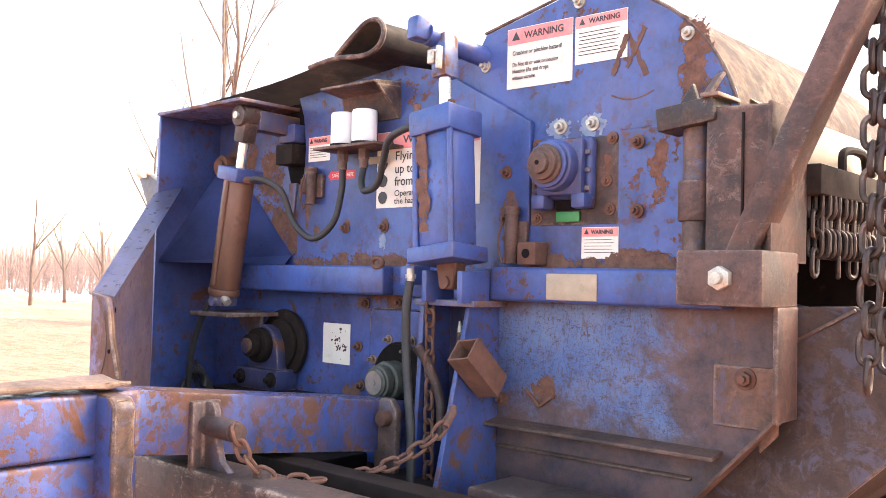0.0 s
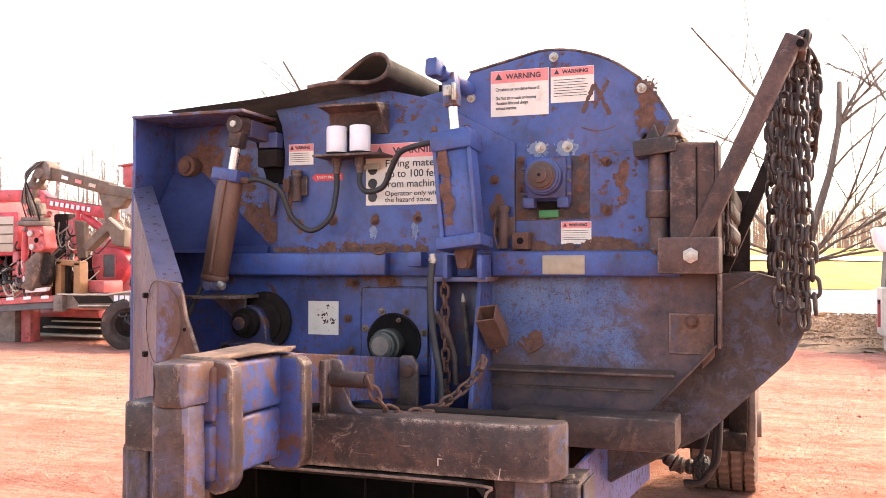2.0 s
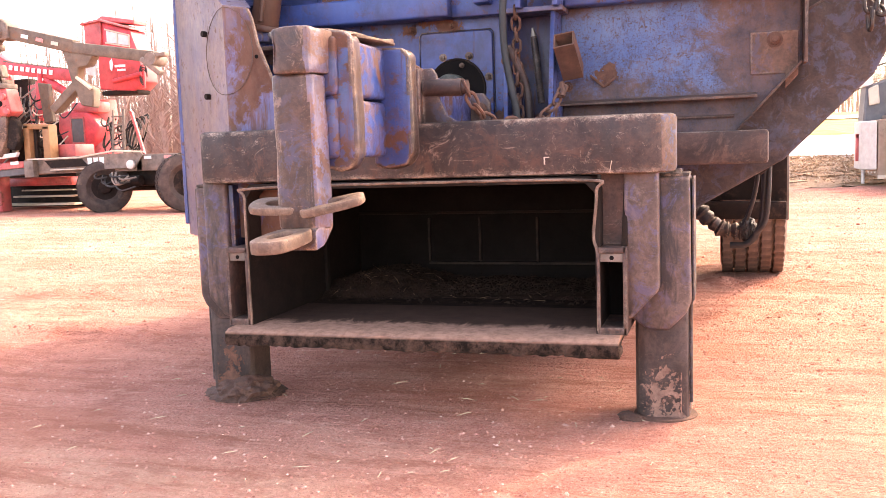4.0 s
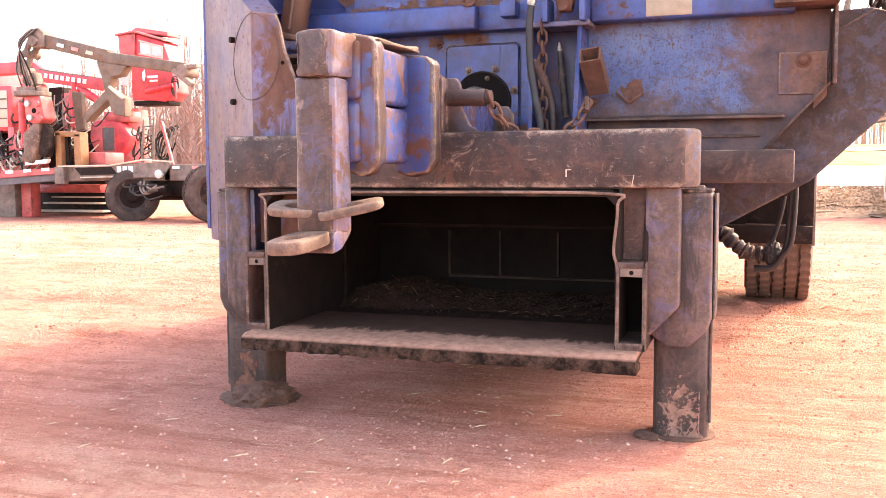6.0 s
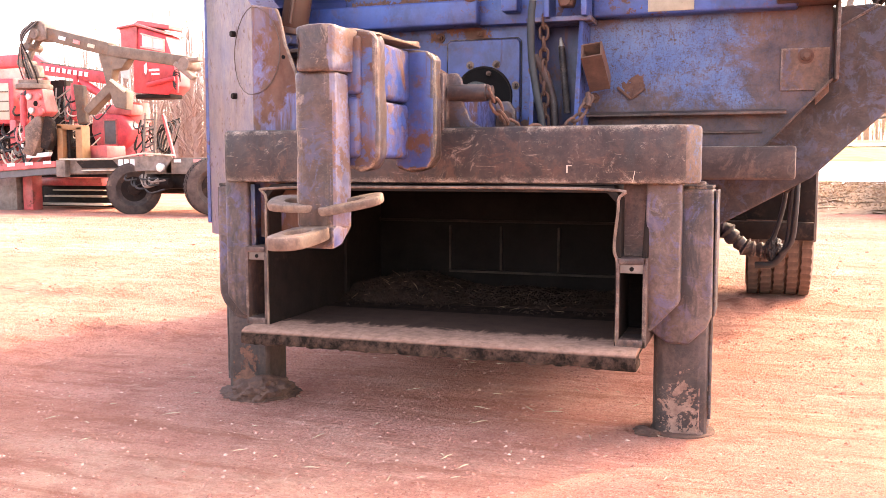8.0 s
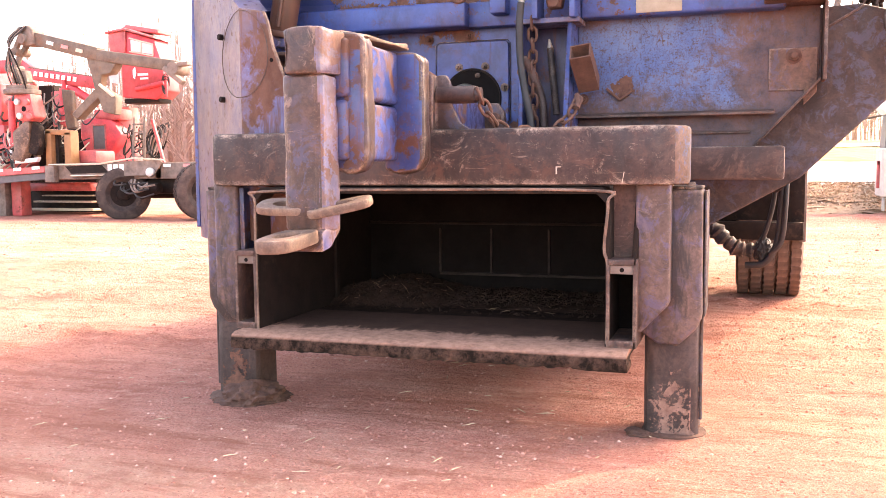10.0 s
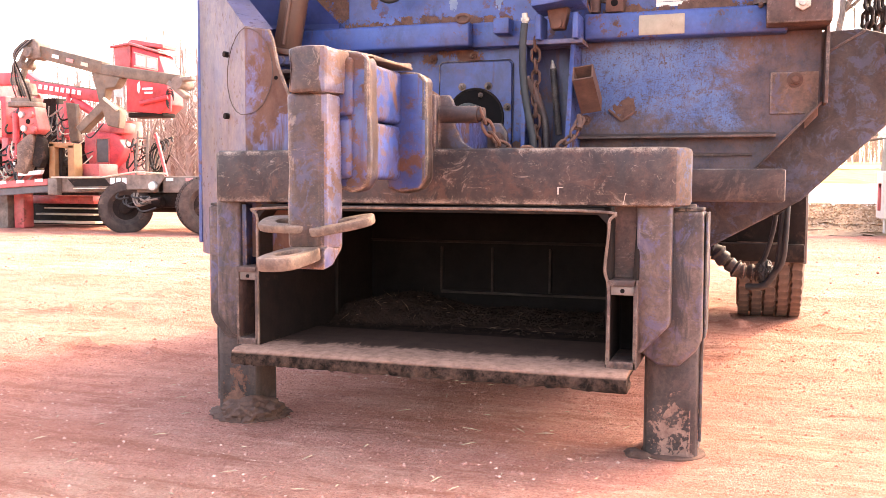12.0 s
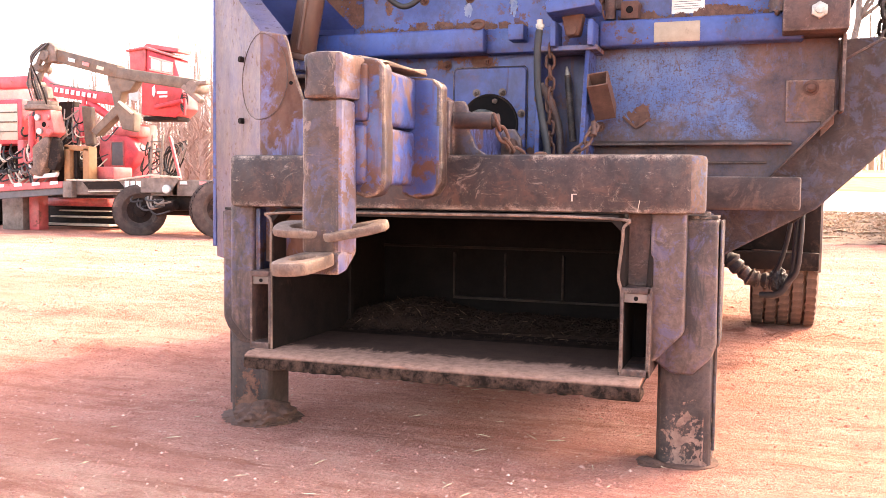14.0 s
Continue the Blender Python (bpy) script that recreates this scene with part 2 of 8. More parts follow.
BARE = brown_steel("bare_worn_steel", (0.20, 0.125, 0.088), (0.10, 0.055, 0.04), 0.6, 0.6, 0.3, 0.9)
# Oily parts; also the tunnel walls, whose shade is put into this colour.
DARK = grained("oily_shaded_steel", (0.008, 0.005, 0.004), (0.025, 0.016, 0.012), 9, 0.75, spots=(0.065, 0.038, 0.026), gloss=0.2)
# Near black: shade inside holes, slots and the tunnel, put into the colour.
SHADE_BLACK = grained("black_for_shade", (0.006, 0.005, 0.0045), (0.015, 0.012, 0.011), 6, 0.95, gloss=0.12)
RUBBER = grained("black_rubber", (0.012, 0.012, 0.012), (0.04, 0.037, 0.034), 12, 0.6)
MAT_RUBBER = grained("rubber_sheet", (0.028, 0.022, 0.020), (0.10, 0.075, 0.062), 6, 0.75, spots=(0.16, 0.11, 0.085))
TYRE = grained("dusty_tyre", (0.07, 0.048, 0.038), (0.24, 0.155, 0.112), 6, 0.9, spots=(0.30, 0.19, 0.135))
CHROME = grained("chrome_rod", (0.7, 0.7, 0.7), (0.85, 0.84, 0.82), 20, 0.25, 0.9, 0.05)
NUT = grained("zinc_nut", (0.30, 0.26, 0.21), (0.60, 0.55, 0.46), 40, 0.45, 0.5, 0.2, spots=(0.14, 0.08, 0.05))
WHITE = grained("white_paint", (0.74, 0.73, 0.72), (0.86, 0.85, 0.84), 12, 0.4, 0, 0.05)
STICKER = grained("sticker_white", (0.68, 0.61, 0.50), (0.78, 0.71, 0.60), 14, 0.45, 0, 0.03, spots=(0.62, 0.52, 0.42))
STICKER_RED = grained("sticker_red", (0.75, 0.16, 0.14), (0.82, 0.30, 0.27), 10, 0.45, 0, 0.03)
ARROW_RED = grained("arrow_red", (0.55, 0.02, 0.03), (0.66, 0.04, 0.05), 16, 0.45, 0, 0.03)
INK = grained("black_ink", (0.012, 0.012, 0.014), (0.04, 0.038, 0.036), 30, 0.5, 0, 0.0)
TAN = grained("tan_plate", (0.30, 0.24, 0.16), (0.42, 0.34, 0.24), 20, 0.6, spots=(0.2, 0.14, 0.09))
GREEN = grained("green_paint", (0.02, 0.18, 0.05), (0.04, 0.26, 0.08), 14, 0.5)
TEAL = grained("greasy_teal_cap", (0.030, 0.032, 0.024), (0.105, 0.105, 0.080), 22, 0.5)
RED = worn_paint("red_paint", (0.66, 0.050, 0.065), 0.06, 0.25, wear=0, grime=0.25, dirt_tone=(0.50, 0.20, 0.17))
RED_DULL = worn_paint("faded_red_paint", (0.55, 0.085, 0.085), 0.2, 0.35, wear=0, grime=0.3, dirt_tone=(0.46, 0.24, 0.19))
GREY_STEEL = grained("weathered_grey_steel", (0.085, 0.065, 0.052), (0.29, 0.225, 0.185), 5, 0.75, spots=(0.2, 0.11, 0.07))
OLIVE = grained("weathered_boom_paint", (0.075, 0.050, 0.034), (0.19, 0.138, 0.098), 4, 0.6, spots=(0.19, 0.085, 0.04))
ORANGE = grained("orange_paint", (0.26, 0.12, 0.05), (0.38, 0.20, 0.09), 6, 0.6)
TYRE_DARK = grained("worn_tyre", (0.036, 0.028, 0.025), (0.105, 0.078, 0.066), 5, 0.9, spots=(0.19, 0.125, 0.098), gloss=0.2)
YELLOW = grained("yellow_paint", (0.72, 0.48, 0.03), (0.82, 0.58, 0.06), 6, 0.55)
CHARCOAL = grained("charcoal_paint", (0.07, 0.07, 0.075), (0.13, 0.125, 0.125), 5, 0.55)
CREAM = grained("cream_panel", (0.50, 0.42, 0.32), (0.62, 0.54, 0.43), 5, 0.7, spots=(0.35, 0.27, 0.2))
GALV = grained("galvanised_sheet", (0.40, 0.40, 0.38), (0.60, 0.59, 0.56), 8, 0.45, 0.4)
BARK = grained("bark", (0.10, 0.075, 0.06), (0.24, 0.19, 0.155), 9, 0.95, stretch=(1, 1, 0.3))
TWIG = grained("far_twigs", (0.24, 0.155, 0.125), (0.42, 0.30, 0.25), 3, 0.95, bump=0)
# Chip colour lowered to near black for the shade of the tunnel.
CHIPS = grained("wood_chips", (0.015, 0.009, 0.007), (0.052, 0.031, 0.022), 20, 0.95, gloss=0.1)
MUD = grained("caked_mud", (0.055, 0.027, 0.019), (0.17, 0.085, 0.058), 22, 0.95, bump=0.8)
FIBRE = grained("wood_fibre", (0.10, 0.064, 0.044), (0.22, 0.15, 0.10), 20, 0.95, gloss=0.1)
DUSTED = grained("dusted_dark_steel", (0.018, 0.014, 0.012), (0.055, 0.043, 0.036), 9, 0.85, gloss=0.15)
# Dust colour also carries the tunnel's shade.
SOIL = grained("shaded_dust", (0.014, 0.009, 0.007), (0.055, 0.032, 0.024), 14, 0.95, bump=0.8, gloss=0.05)
SNOW = grained("old_snow", (0.78, 0.77, 0.78), (0.86, 0.86, 0.86), 0.5, 0.9, bump=0.1, gloss=0.05)
GRASS = grained("dry_grass", (0.40, 0.29, 0.11), (0.58, 0.46, 0.20), 0.8, 0.95, gloss=0.0)
GLASS_M, gnt, gb = shader("cab_glass")
gb.inputs["Base Color"].default_value = (0.8, 0.85, 0.85, 1)
gb.inputs["Roughness"].default_value = 0.05
gb.inputs["Transmission Weight"].default_value = 0.9


def ground_material():
    m, nt, bsdf = shader("red_dirt_yard")
    big = ramp(nt, noise_fac(nt, 0.35, 9, 0.65, warp=0.5), [(0.35, 0.0), (0.68, 1.0)])
    col = mixc(nt, big, (0.67, 0.262, 0.208), (0.78, 0.362, 0.288))
    tracks = ramp(nt, noise_fac(nt, 0.9, 8, 0.7, (0.35, 2.6, 1)), [(0.44, 0.0), (0.58, 1.0)])
    col = mixc(nt, calc(nt, "MULTIPLY", tracks, 0.45), col, (0.84, 0.455, 0.355))
    fine = ramp(nt, noise_fac(nt, 34, 8, 0.78), [(0.34, 0.0), (0.68, 1.0)])
    col = mixc(nt, calc(nt, "MULTIPLY", fine, 0.6), col, (0.82, 0.450, 0.355))
    mid = ramp(nt, noise_fac(nt, 7, 9, 0.75, (0.8, 1.4, 1)), [(0.36, 0.0), (0.50, 0.5), (0.66, 1.0)])
    col = mixc(nt, calc(nt, "MULTIPLY", calc(nt, "SUBTRACT", 1.0, mid), 0.32), col, (0.50, 0.195, 0.142))
    speck = ramp(nt, noise_fac(nt, 95, 5, 0.8), [(0.42, 1.0), (0.49, 0.0)])
    col = mixc(nt, calc(nt, "MULTIPLY", speck, 0.65), col, (0.40, 0.155, 0.114))
    glint = ramp(nt, noise_fac(nt, 75, 5, 0.8), [(0.55, 0.0), (0.61, 1.0)])
    col = mixc(nt, calc(nt, "MULTIPLY", glint, 0.8), col, (0.84, 0.56, 0.445))
    vor = node(nt, "ShaderNodeTexVoronoi", Scale=48.0)
    nt.links.new(coords(nt), vor.inputs["Vector"])
    grit = ramp(nt, vor.outputs["Distance"], [(0.10, 1.0), (0.30, 0.0)])
    grit = calc(nt, "MULTIPLY", grit, ramp(nt, noise_fac(nt, 9, 5, 0.6), [(0.5, 0.0), (0.66, 1.0)]))
    col = mixc(nt, calc(nt, "MULTIPLY", grit, 0.35), col, (0.66, 0.44, 0.34))
    pale = ramp(nt, noise_fac(nt, 0.22, 6, 0.6, (0.6, 1.6, 1), warp=0.6), [(0.46, 0.0), (0.58, 0.5)])
    col = mixc(nt, calc(nt, "MULTIPLY", pale, ramp(nt, noise_fac(nt, 4.0, 9, 0.78), [(0.36, 0.1), (0.58, 1.0)])), col, (0.80, 0.60, 0.45))
    clod = ramp(nt, noise_fac(nt, 2.4, 10, 0.8), [(0.40, 1.0), (0.50, 0.0)])
    col = mixc(nt, calc(nt, "MULTIPLY", clod, 0.5), col, (0.42, 0.160, 0.116))
    damp = ramp(nt, noise_fac(nt, 0.9, 8, 0.72, (0.6, 1.5, 1)), [(0.50, 0.0), (0.59, 0.5)])
    col = mixc(nt, damp, col, (0.56, 0.225, 0.150))
    scuff = ramp(nt, noise_fac(nt, 3.4, 9, 0.78, (0.30, 2.2, 1), warp=0.4), [(0.40, 1.0), (0.48, 0.0)])
    col = mixc(nt, calc(nt, "MULTIPLY", scuff, 0.60), col, (0.46, 0.190, 0.130))
    crumbs = ramp(nt, noise_fac(nt, 5.5, 9, 0.8, (0.4, 1.8, 1)), [(0.56, 0.0), (0.63, 1.0)])
    col = mixc(nt, calc(nt, "MULTIPLY", crumbs, 0.5), col, (0.86, 0.54, 0.43))
    col = mixc(nt, 1.0, col, (0.92, 0.878, 0.855), "MULTIPLY")
    nt.links.new(col, bsdf.inputs["Base Color"])
    bsdf.inputs["Roughness"].default_value = 0.95
    bsdf.inputs["Specular IOR Level"].default_value = 0.04
    h = calc(nt, "ADD", calc(nt, "MULTIPLY", calc(nt, "ADD", fine, calc(nt, "MULTIPLY", glint, 0.5), False), 0.5, False), calc(nt, "ADD", calc(nt, "MULTIPLY", tracks, 1.5), grit, False), False)
    relief(nt, bsdf, h, 0.95, 0.022)
    return m


GROUND = ground_material()


def floor_material():
    """Dark floor plate, darkest below its front edge; pale dust has gathered in a streaky band at its mouth."""
    m, nt, bsdf = shader("dark_floor_plate")
    sep = nt.nodes.new("ShaderNodeSeparateXYZ")
    nt.links.new(coords(nt), sep.inputs[0])
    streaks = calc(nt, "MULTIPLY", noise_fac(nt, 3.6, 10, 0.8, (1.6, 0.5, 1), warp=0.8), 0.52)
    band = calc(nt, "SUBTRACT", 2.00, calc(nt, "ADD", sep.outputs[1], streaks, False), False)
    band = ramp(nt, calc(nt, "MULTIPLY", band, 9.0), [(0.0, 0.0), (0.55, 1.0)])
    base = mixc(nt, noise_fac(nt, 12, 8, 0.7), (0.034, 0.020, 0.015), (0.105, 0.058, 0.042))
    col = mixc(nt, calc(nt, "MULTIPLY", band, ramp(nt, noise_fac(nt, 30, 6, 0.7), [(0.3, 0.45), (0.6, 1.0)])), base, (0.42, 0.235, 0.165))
    # Colour turns darker below the top of the lip.
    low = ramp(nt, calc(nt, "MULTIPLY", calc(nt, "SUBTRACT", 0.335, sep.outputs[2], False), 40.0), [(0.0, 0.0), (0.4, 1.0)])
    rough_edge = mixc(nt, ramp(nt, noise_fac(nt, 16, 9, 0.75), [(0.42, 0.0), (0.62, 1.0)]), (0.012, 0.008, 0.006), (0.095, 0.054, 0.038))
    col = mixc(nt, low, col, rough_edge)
    nt.links.new(col, bsdf.inputs["Base Color"])
    bsdf.inputs["Roughness"].default_value = 0.9
    bsdf.inputs["Specular IOR Level"].default_value = 0.1
    relief(nt, bsdf, noise_fac(nt, 45, 7, 0.7), 0.5, 0.006)
    return m


FLOOR = floor_material()

# ---- building helpers ----
PLACE = {}


def thing(name, base, label, category, group="", kind=""):
    ob = new(name)
    ob.empty_display_size = 0.1
    ob.location = base
    PLACE[ob.name] = Matrix.Translation(base)
    return tagged(ob, label, category, group, kind)


def to_mesh(name, bm, material, smooth=True):
    me = bpy.data.meshes.new(name)
    bmesh.ops.recalc_face_normals(bm, faces=bm.faces)
    bm.to_mesh(me)
    bm.free()
    me.materials.append(material)
    if smooth:
        me.polygons.foreach_set("use_smooth", [True] * len(me.polygons))
        me.set_sharp_from_angle(angle=radians(38))
    return me


def part(name, bm, material, parent=None, label="", at=None):
    """One mesh object under a thing or a part; the bmesh is in world metres unless at gives its pose."""
    me = bm if isinstance(bm, bpy.types.Mesh) else to_mesh(name, bm, material)
    ob = new(name, me)
    if parent:
        ob.parent = parent
        ob.matrix_parent_inverse = PLACE.get(parent.name, Matrix.Identity(4)).inverted()
    if at:
        ob.matrix_basis = at
        PLACE[ob.name] = at
    return tagged(ob, label)


def solo(name, bm, material, label, category, group="", kind=""):
    ob = new(name, to_mesh(name, bm, material))
    return tagged(ob, label, category, group, kind)


def soften(bm, width, seg=2, edges=None):
    if width:
        bmesh.ops.bevel(bm, geom=edges or list(bm.edges), offset=width, segments=seg, profile=0.5, affect="EDGES", clamp_overlap=True)
    return bm


def box(x0, x1, y0, y1, z0, z1, bevel=0.004, seg=2):
    bm = bmesh.new()
    bmesh.ops.create_cube(bm, size=1.0, matrix=Matrix.Translation(((x0 + x1) / 2, (y0 + y1) / 2, (z0 + z1) / 2)) @ Matrix.Diagonal((x1 - x0, y1 - y0, z1 - z0, 1)))
    return soften(bm, bevel, seg)


def prism(points, axis, a, b, bevel=0.003, seg=1):
    """A polygon pushed from a to b along an axis. Its points are (y, z), (x, z) or (x, y) for x, y, z."""
    put = {"x": lambda p, d: (d, p[0], p[1]), "y": lambda p, d: (p[0], d, p[1]), "z": lambda p, d: (p[0], p[1], d)}[axis]
    bm = bmesh.new()
    lo = [bm.verts.new(put(p, a)) for p in points]
    hi = [bm.verts.new(put(p, b)) for p in points]
    bm.faces.new(lo)
    bm.faces.new(hi[::-1])
    n = len(points)
    for k in range(n):
        bm.faces.new((lo[k], hi[k], hi[(k + 1) % n], lo[(k + 1) % n]))
    bmesh.ops.recalc_face_normals(bm, faces=bm.faces)
    return soften(bm, bevel, seg)


def rod(p, q, r, r2=None, sides=20, bevel=0.0):
    p, q = Vector(p), Vector(q)
    bm = bmesh.new()
    turn = (q - p).to_track_quat("Z", "Y").to_matrix().to_4x4()
    bmesh.ops.create_cone(bm, cap_ends=True, segments=sides, radius1=r, radius2=r if r2 is None else r2, depth=(q - p).length, matrix=Matrix.Translation((p + q) / 2) @ turn)
    if bevel:
        soften(bm, bevel, 2, [e for e in bm.edges if len(e.link_faces) == 2 and e.calc_face_angle() > 1.0])
    return bm


def bar(p, q, w, h, bevel=0.004, up=(0, 0, 1)):
    """A square bar from p to q, w wide and h high."""
    p, q = Vector(p), Vector(q)
    d = (q - p).normalized()
    side = d.cross(Vector(up)).normalized()
    top = side.cross(d)
    m = Matrix((side, d, top)).transposed().to_4x4()
    bm = bmesh.new()
    bmesh.ops.create_cube(bm, size=1.0, matrix=Matrix.Translation((p + q) / 2) @ m @ Matrix.Diagonal((w, (q - p).length, h, 1)))
    return soften(bm, bevel)


def batter(bm, deep=0.005, cuts=3, seed=0.0):
    """Dents and lumps on a heavy forging."""
    bmesh.ops.subdivide_edges(bm, edges=bm.edges[:], cuts=cuts, use_grid_fill=True)
    bm.normal_update()
    for v in bm.verts:
        p = v.co + Vector((seed, 0, 0))
        v.co += v.normal * (deep * noise.noise(p * 11) + 0.6 * deep * noise.noise(p * 34) - 0.3 * deep)
    return bm


def join(*bms):
    out = bms[0]
    for b in bms[1:]:
        me = bpy.data.meshes.new("tmp")
        b.to_mesh(me)
        b.free()
        out.from_mesh(me)
        bpy.data.meshes.remove(me)
    return out


def spline(pts, steps=8):
    pts = [Vector(p) for p in pts]
    ext = [pts[0] * 2 - pts[1]] + pts + [pts[-1] * 2 - pts[-2]]
    out = []
    for k in range(1, len(ext) - 2):
        a, b, c, d = ext[k - 1:k + 3]
        for s in range(steps):
            t = s / steps
            out.append(0.5 * (2 * b + (c - a) * t + (2 * a - 5 * b + 4 * c - d) * t * t + (3 * b - a - 3 * c + d) * t ** 3))
    return out + [pts[-1]]


def pipe(path, radius, sides=10, closed=False):
    """A tube along a path; radius is a number or one for every point."""
    bm = bmesh.new()
    n = len(path)
    rings, up = [], None
    for k, p in enumerate(path):
        d = (path[(k + 1) % n] - path[k - 1]) if closed else (path[min(k + 1, n - 1)] - path[max(k - 1, 0)])
        d = d.normalized()
        if up is None:
            up = d.orthogonal().normalized()
        up = (up - d * up.dot(d)).normalized()
        side = d.cross(up)
        r = radius if isinstance(radius, (int, float)) else radius[k]
        rings.append([bm.verts.new(p + (up * math.cos(a) + side * math.sin(a)) * r) for a in (2 * math.pi * j / sides for j in range(sides))])
    for k in range(n if closed else n - 1):
        a, b = rings[k], rings[(k + 1) % n]
        if closed and k == n - 1:
            shift = min(range(sides), key=lambda s: sum((a[j].co - b[(j + s) % sides].co).length for j in range(sides)))
            b = [b[(j + shift) % sides] for j in range(sides)]
        for j in range(sides):
            bm.faces.new((a[j], a[(j + 1) % sides], b[(j + 1) % sides], b[j]))
    if not closed:
        bm.faces.new(rings[0][::-1])
        bm.faces.new(rings[-1])
    return bm


def hose(name, pts, r, parent, label="", material=None):
    return part(name, pipe(spline(pts), r), material or RUBBER, parent, label)


def hex_bolt(c, r=0.018, parent=None, material=None, washer=True, name="bolt", out=0.02):
    """A bolt whose head looks towards -y."""
    x, y, z = c
    bm = rod((x, y, z), (x, y - out, z), r, sides=6, bevel=0.002)
    bm = join(bm, rod((x, y - out, z), (x, y - out * 1.8, z), r * 0.5, sides=10))
    if washer:
        bm = join(bm, rod((x, y + 0.002, z), (x, y - 0.006, z), r * 1.5, sides=18))
    return part(name, bm, material or RUST, parent)


def lettering(text, size, c, parent, material, width=0, name="lettering", bold=0.0, y_out=0.0015):
    """Words that face -y; c is the middle or left end of the base line."""
    cu = bpy.data.curves.new("words", "FONT")
    cu.body, cu.size, cu.offset = text, size, bold
    tmp = bpy.data.objects.new("words", cu)
    scene.collection.objects.link(tmp)
    bpy.context.view_layer.update()
    me = bpy.data.meshes.new_from_object(tmp.evaluated_get(bpy.context.evaluated_depsgraph_get()))
    bpy.data.objects.remove(tmp)
    have = max(v.co.x for v in me.vertices) - min(v.co.x for v in me.vertices)
    if width:
        me.transform(Matrix.Diagonal((width / have, 1, 1, 1)))
    me.transform(Matrix.Translation((c[0], c[1] - y_out, c[2])) @ Matrix.Rotation(radians(90), 4, "X"))
    me.materials.clear()
    me.materials.append(material)
    return part(name, me, material, parent)


def square_tube(p, q, w, wall=0.006, up=(0, 1, 0)):
    p, q = Vector(p), Vector(q)
    d = (q - p).normalized()
    side = d.cross(Vector(up)).normalized()
    top = side.cross(d)
    bm = bmesh.new()
    loops = []
    for c, r in ((p, w / 2), (q, w / 2), (q, w / 2 - wall), (p, w / 2 - wall)):
        loops.append([bm.verts.new(c + side * sx * r + top * sy * r) for sx, sy in ((-1, -1), (1, -1), (1, 1), (-1, 1))])
    for k in range(4):
        a, b = loops[k], loops[(k + 1) % 4]
        for j in range(4):
            bm.faces.new((a[j], a[(j + 1) % 4], b[(j + 1) % 4], b[j]))
    return bm


def stain_material(name, dark, light):
    """Rust or mud that frays out towards the rim of its sheet."""
    m, nt, bsdf = shader(name)
    tc = nt.nodes.new("ShaderNodeTexCoord")
    sep = nt.nodes.new("ShaderNodeSeparateXYZ")
    nt.links.new(tc.outputs["Generated"], sep.inputs[0])
    du = calc(nt, "MULTIPLY", calc(nt, "SUBTRACT", sep.outputs[0], 0.5, False), 2.0, False)
    dv = calc(nt, "MULTIPLY", calc(nt, "SUBTRACT", sep.outputs[2], 0.5, False), 2.0, False)
    d2 = calc(nt, "ADD", calc(nt, "MULTIPLY", du, du, False), calc(nt, "MULTIPLY", dv, dv, False), False)
    mass = calc(nt, "SUBTRACT", 0.86, d2, False)
    fray = calc(nt, "MULTIPLY", calc(nt, "SUBTRACT", noise_fac(nt, 13, 10, 0.72, warp=0.4), 0.5, False), 3.2, False)
    fine = calc(nt, "MULTIPLY", calc(nt, "SUBTRACT", noise_fac(nt, 70, 5, 0.7), 0.5, False), 1.0, False)
    cover = ramp(nt, calc(nt, "ADD", calc(nt, "ADD", mass, fray, False), fine, False), [(0.50, 0.0), (0.53, 1.0)])
    inside = calc(nt, "MULTIPLY", cover, ramp(nt, d2, [(0.82, 1.0), (0.98, 0.0)]))
    col = mixc(nt, ramp(nt, noise_fac(nt, 24, 8, 0.75), [(0.35, 0.0), (0.65, 1.0)]), dark, light)
    nt.links.new(col, bsdf.inputs["Base Color"])
    bsdf.inputs["Roughness"].default_value = 0.9
    nt.links.new(inside, bsdf.inputs["Alpha"])
    return m


STAIN = stain_material("rust_stain", (0.085, 0.038, 0.026), (0.19, 0.090, 0.058))
STAIN_MUD = stain_material("dried_mud_stain", (0.16, 0.088, 0.063), (0.33, 0.20, 0.15))


def stain_sheet(x, z, w, h, y):
    """A film that carries a frayed stain on a plate that faces -y."""
    w, h = w * 0.56, h * 0.56
    bm = bmesh.new()
    bm.faces.new([bm.verts.new((px, y - 0.0005, pz)) for px, pz in ((x - w, z - h), (x + w, z - h), (x + w, z + h), (x - w, z + h))])
    return bm


def two_tone(ob, material, test):
    """Gives the faces whose normal passes the test a second material."""
    ob.data.materials.append(material)
    for p in ob.data.polygons:
        if test(p.normal):
            p.material_index = 1
    return ob


def blot(x, z, w, h, y, seed, points=26, axis="y"):
    """An irregular flat stain, with specks round it, on a plate that faces -y."""
    r_ = random.Random(int(seed * 97) + 3)
    out = blot_core(x, z, w, h, y, seed, max(points, 64) if points > 20 else points)
    if points > 20:
        for k in range(16):
            a, s, d = r_.random() * 6.283, 0.002 + 0.006 * r_.random() ** 2, r_.uniform(0.62, 1.0)
            px, pz = x + w / 2 * math.cos(a) * d, z + h / 2 * math.sin(a) * d
            out = join(out, prism([(px + s * math.cos(b) * r_.uniform(0.6, 1.3), pz + s * 1.5 * math.sin(b) * r_.uniform(0.6, 1.3)) for b in (0.3, 1.5, 2.6, 3.9, 5.1)], "y", y, y - 0.0011, 0))
    return out


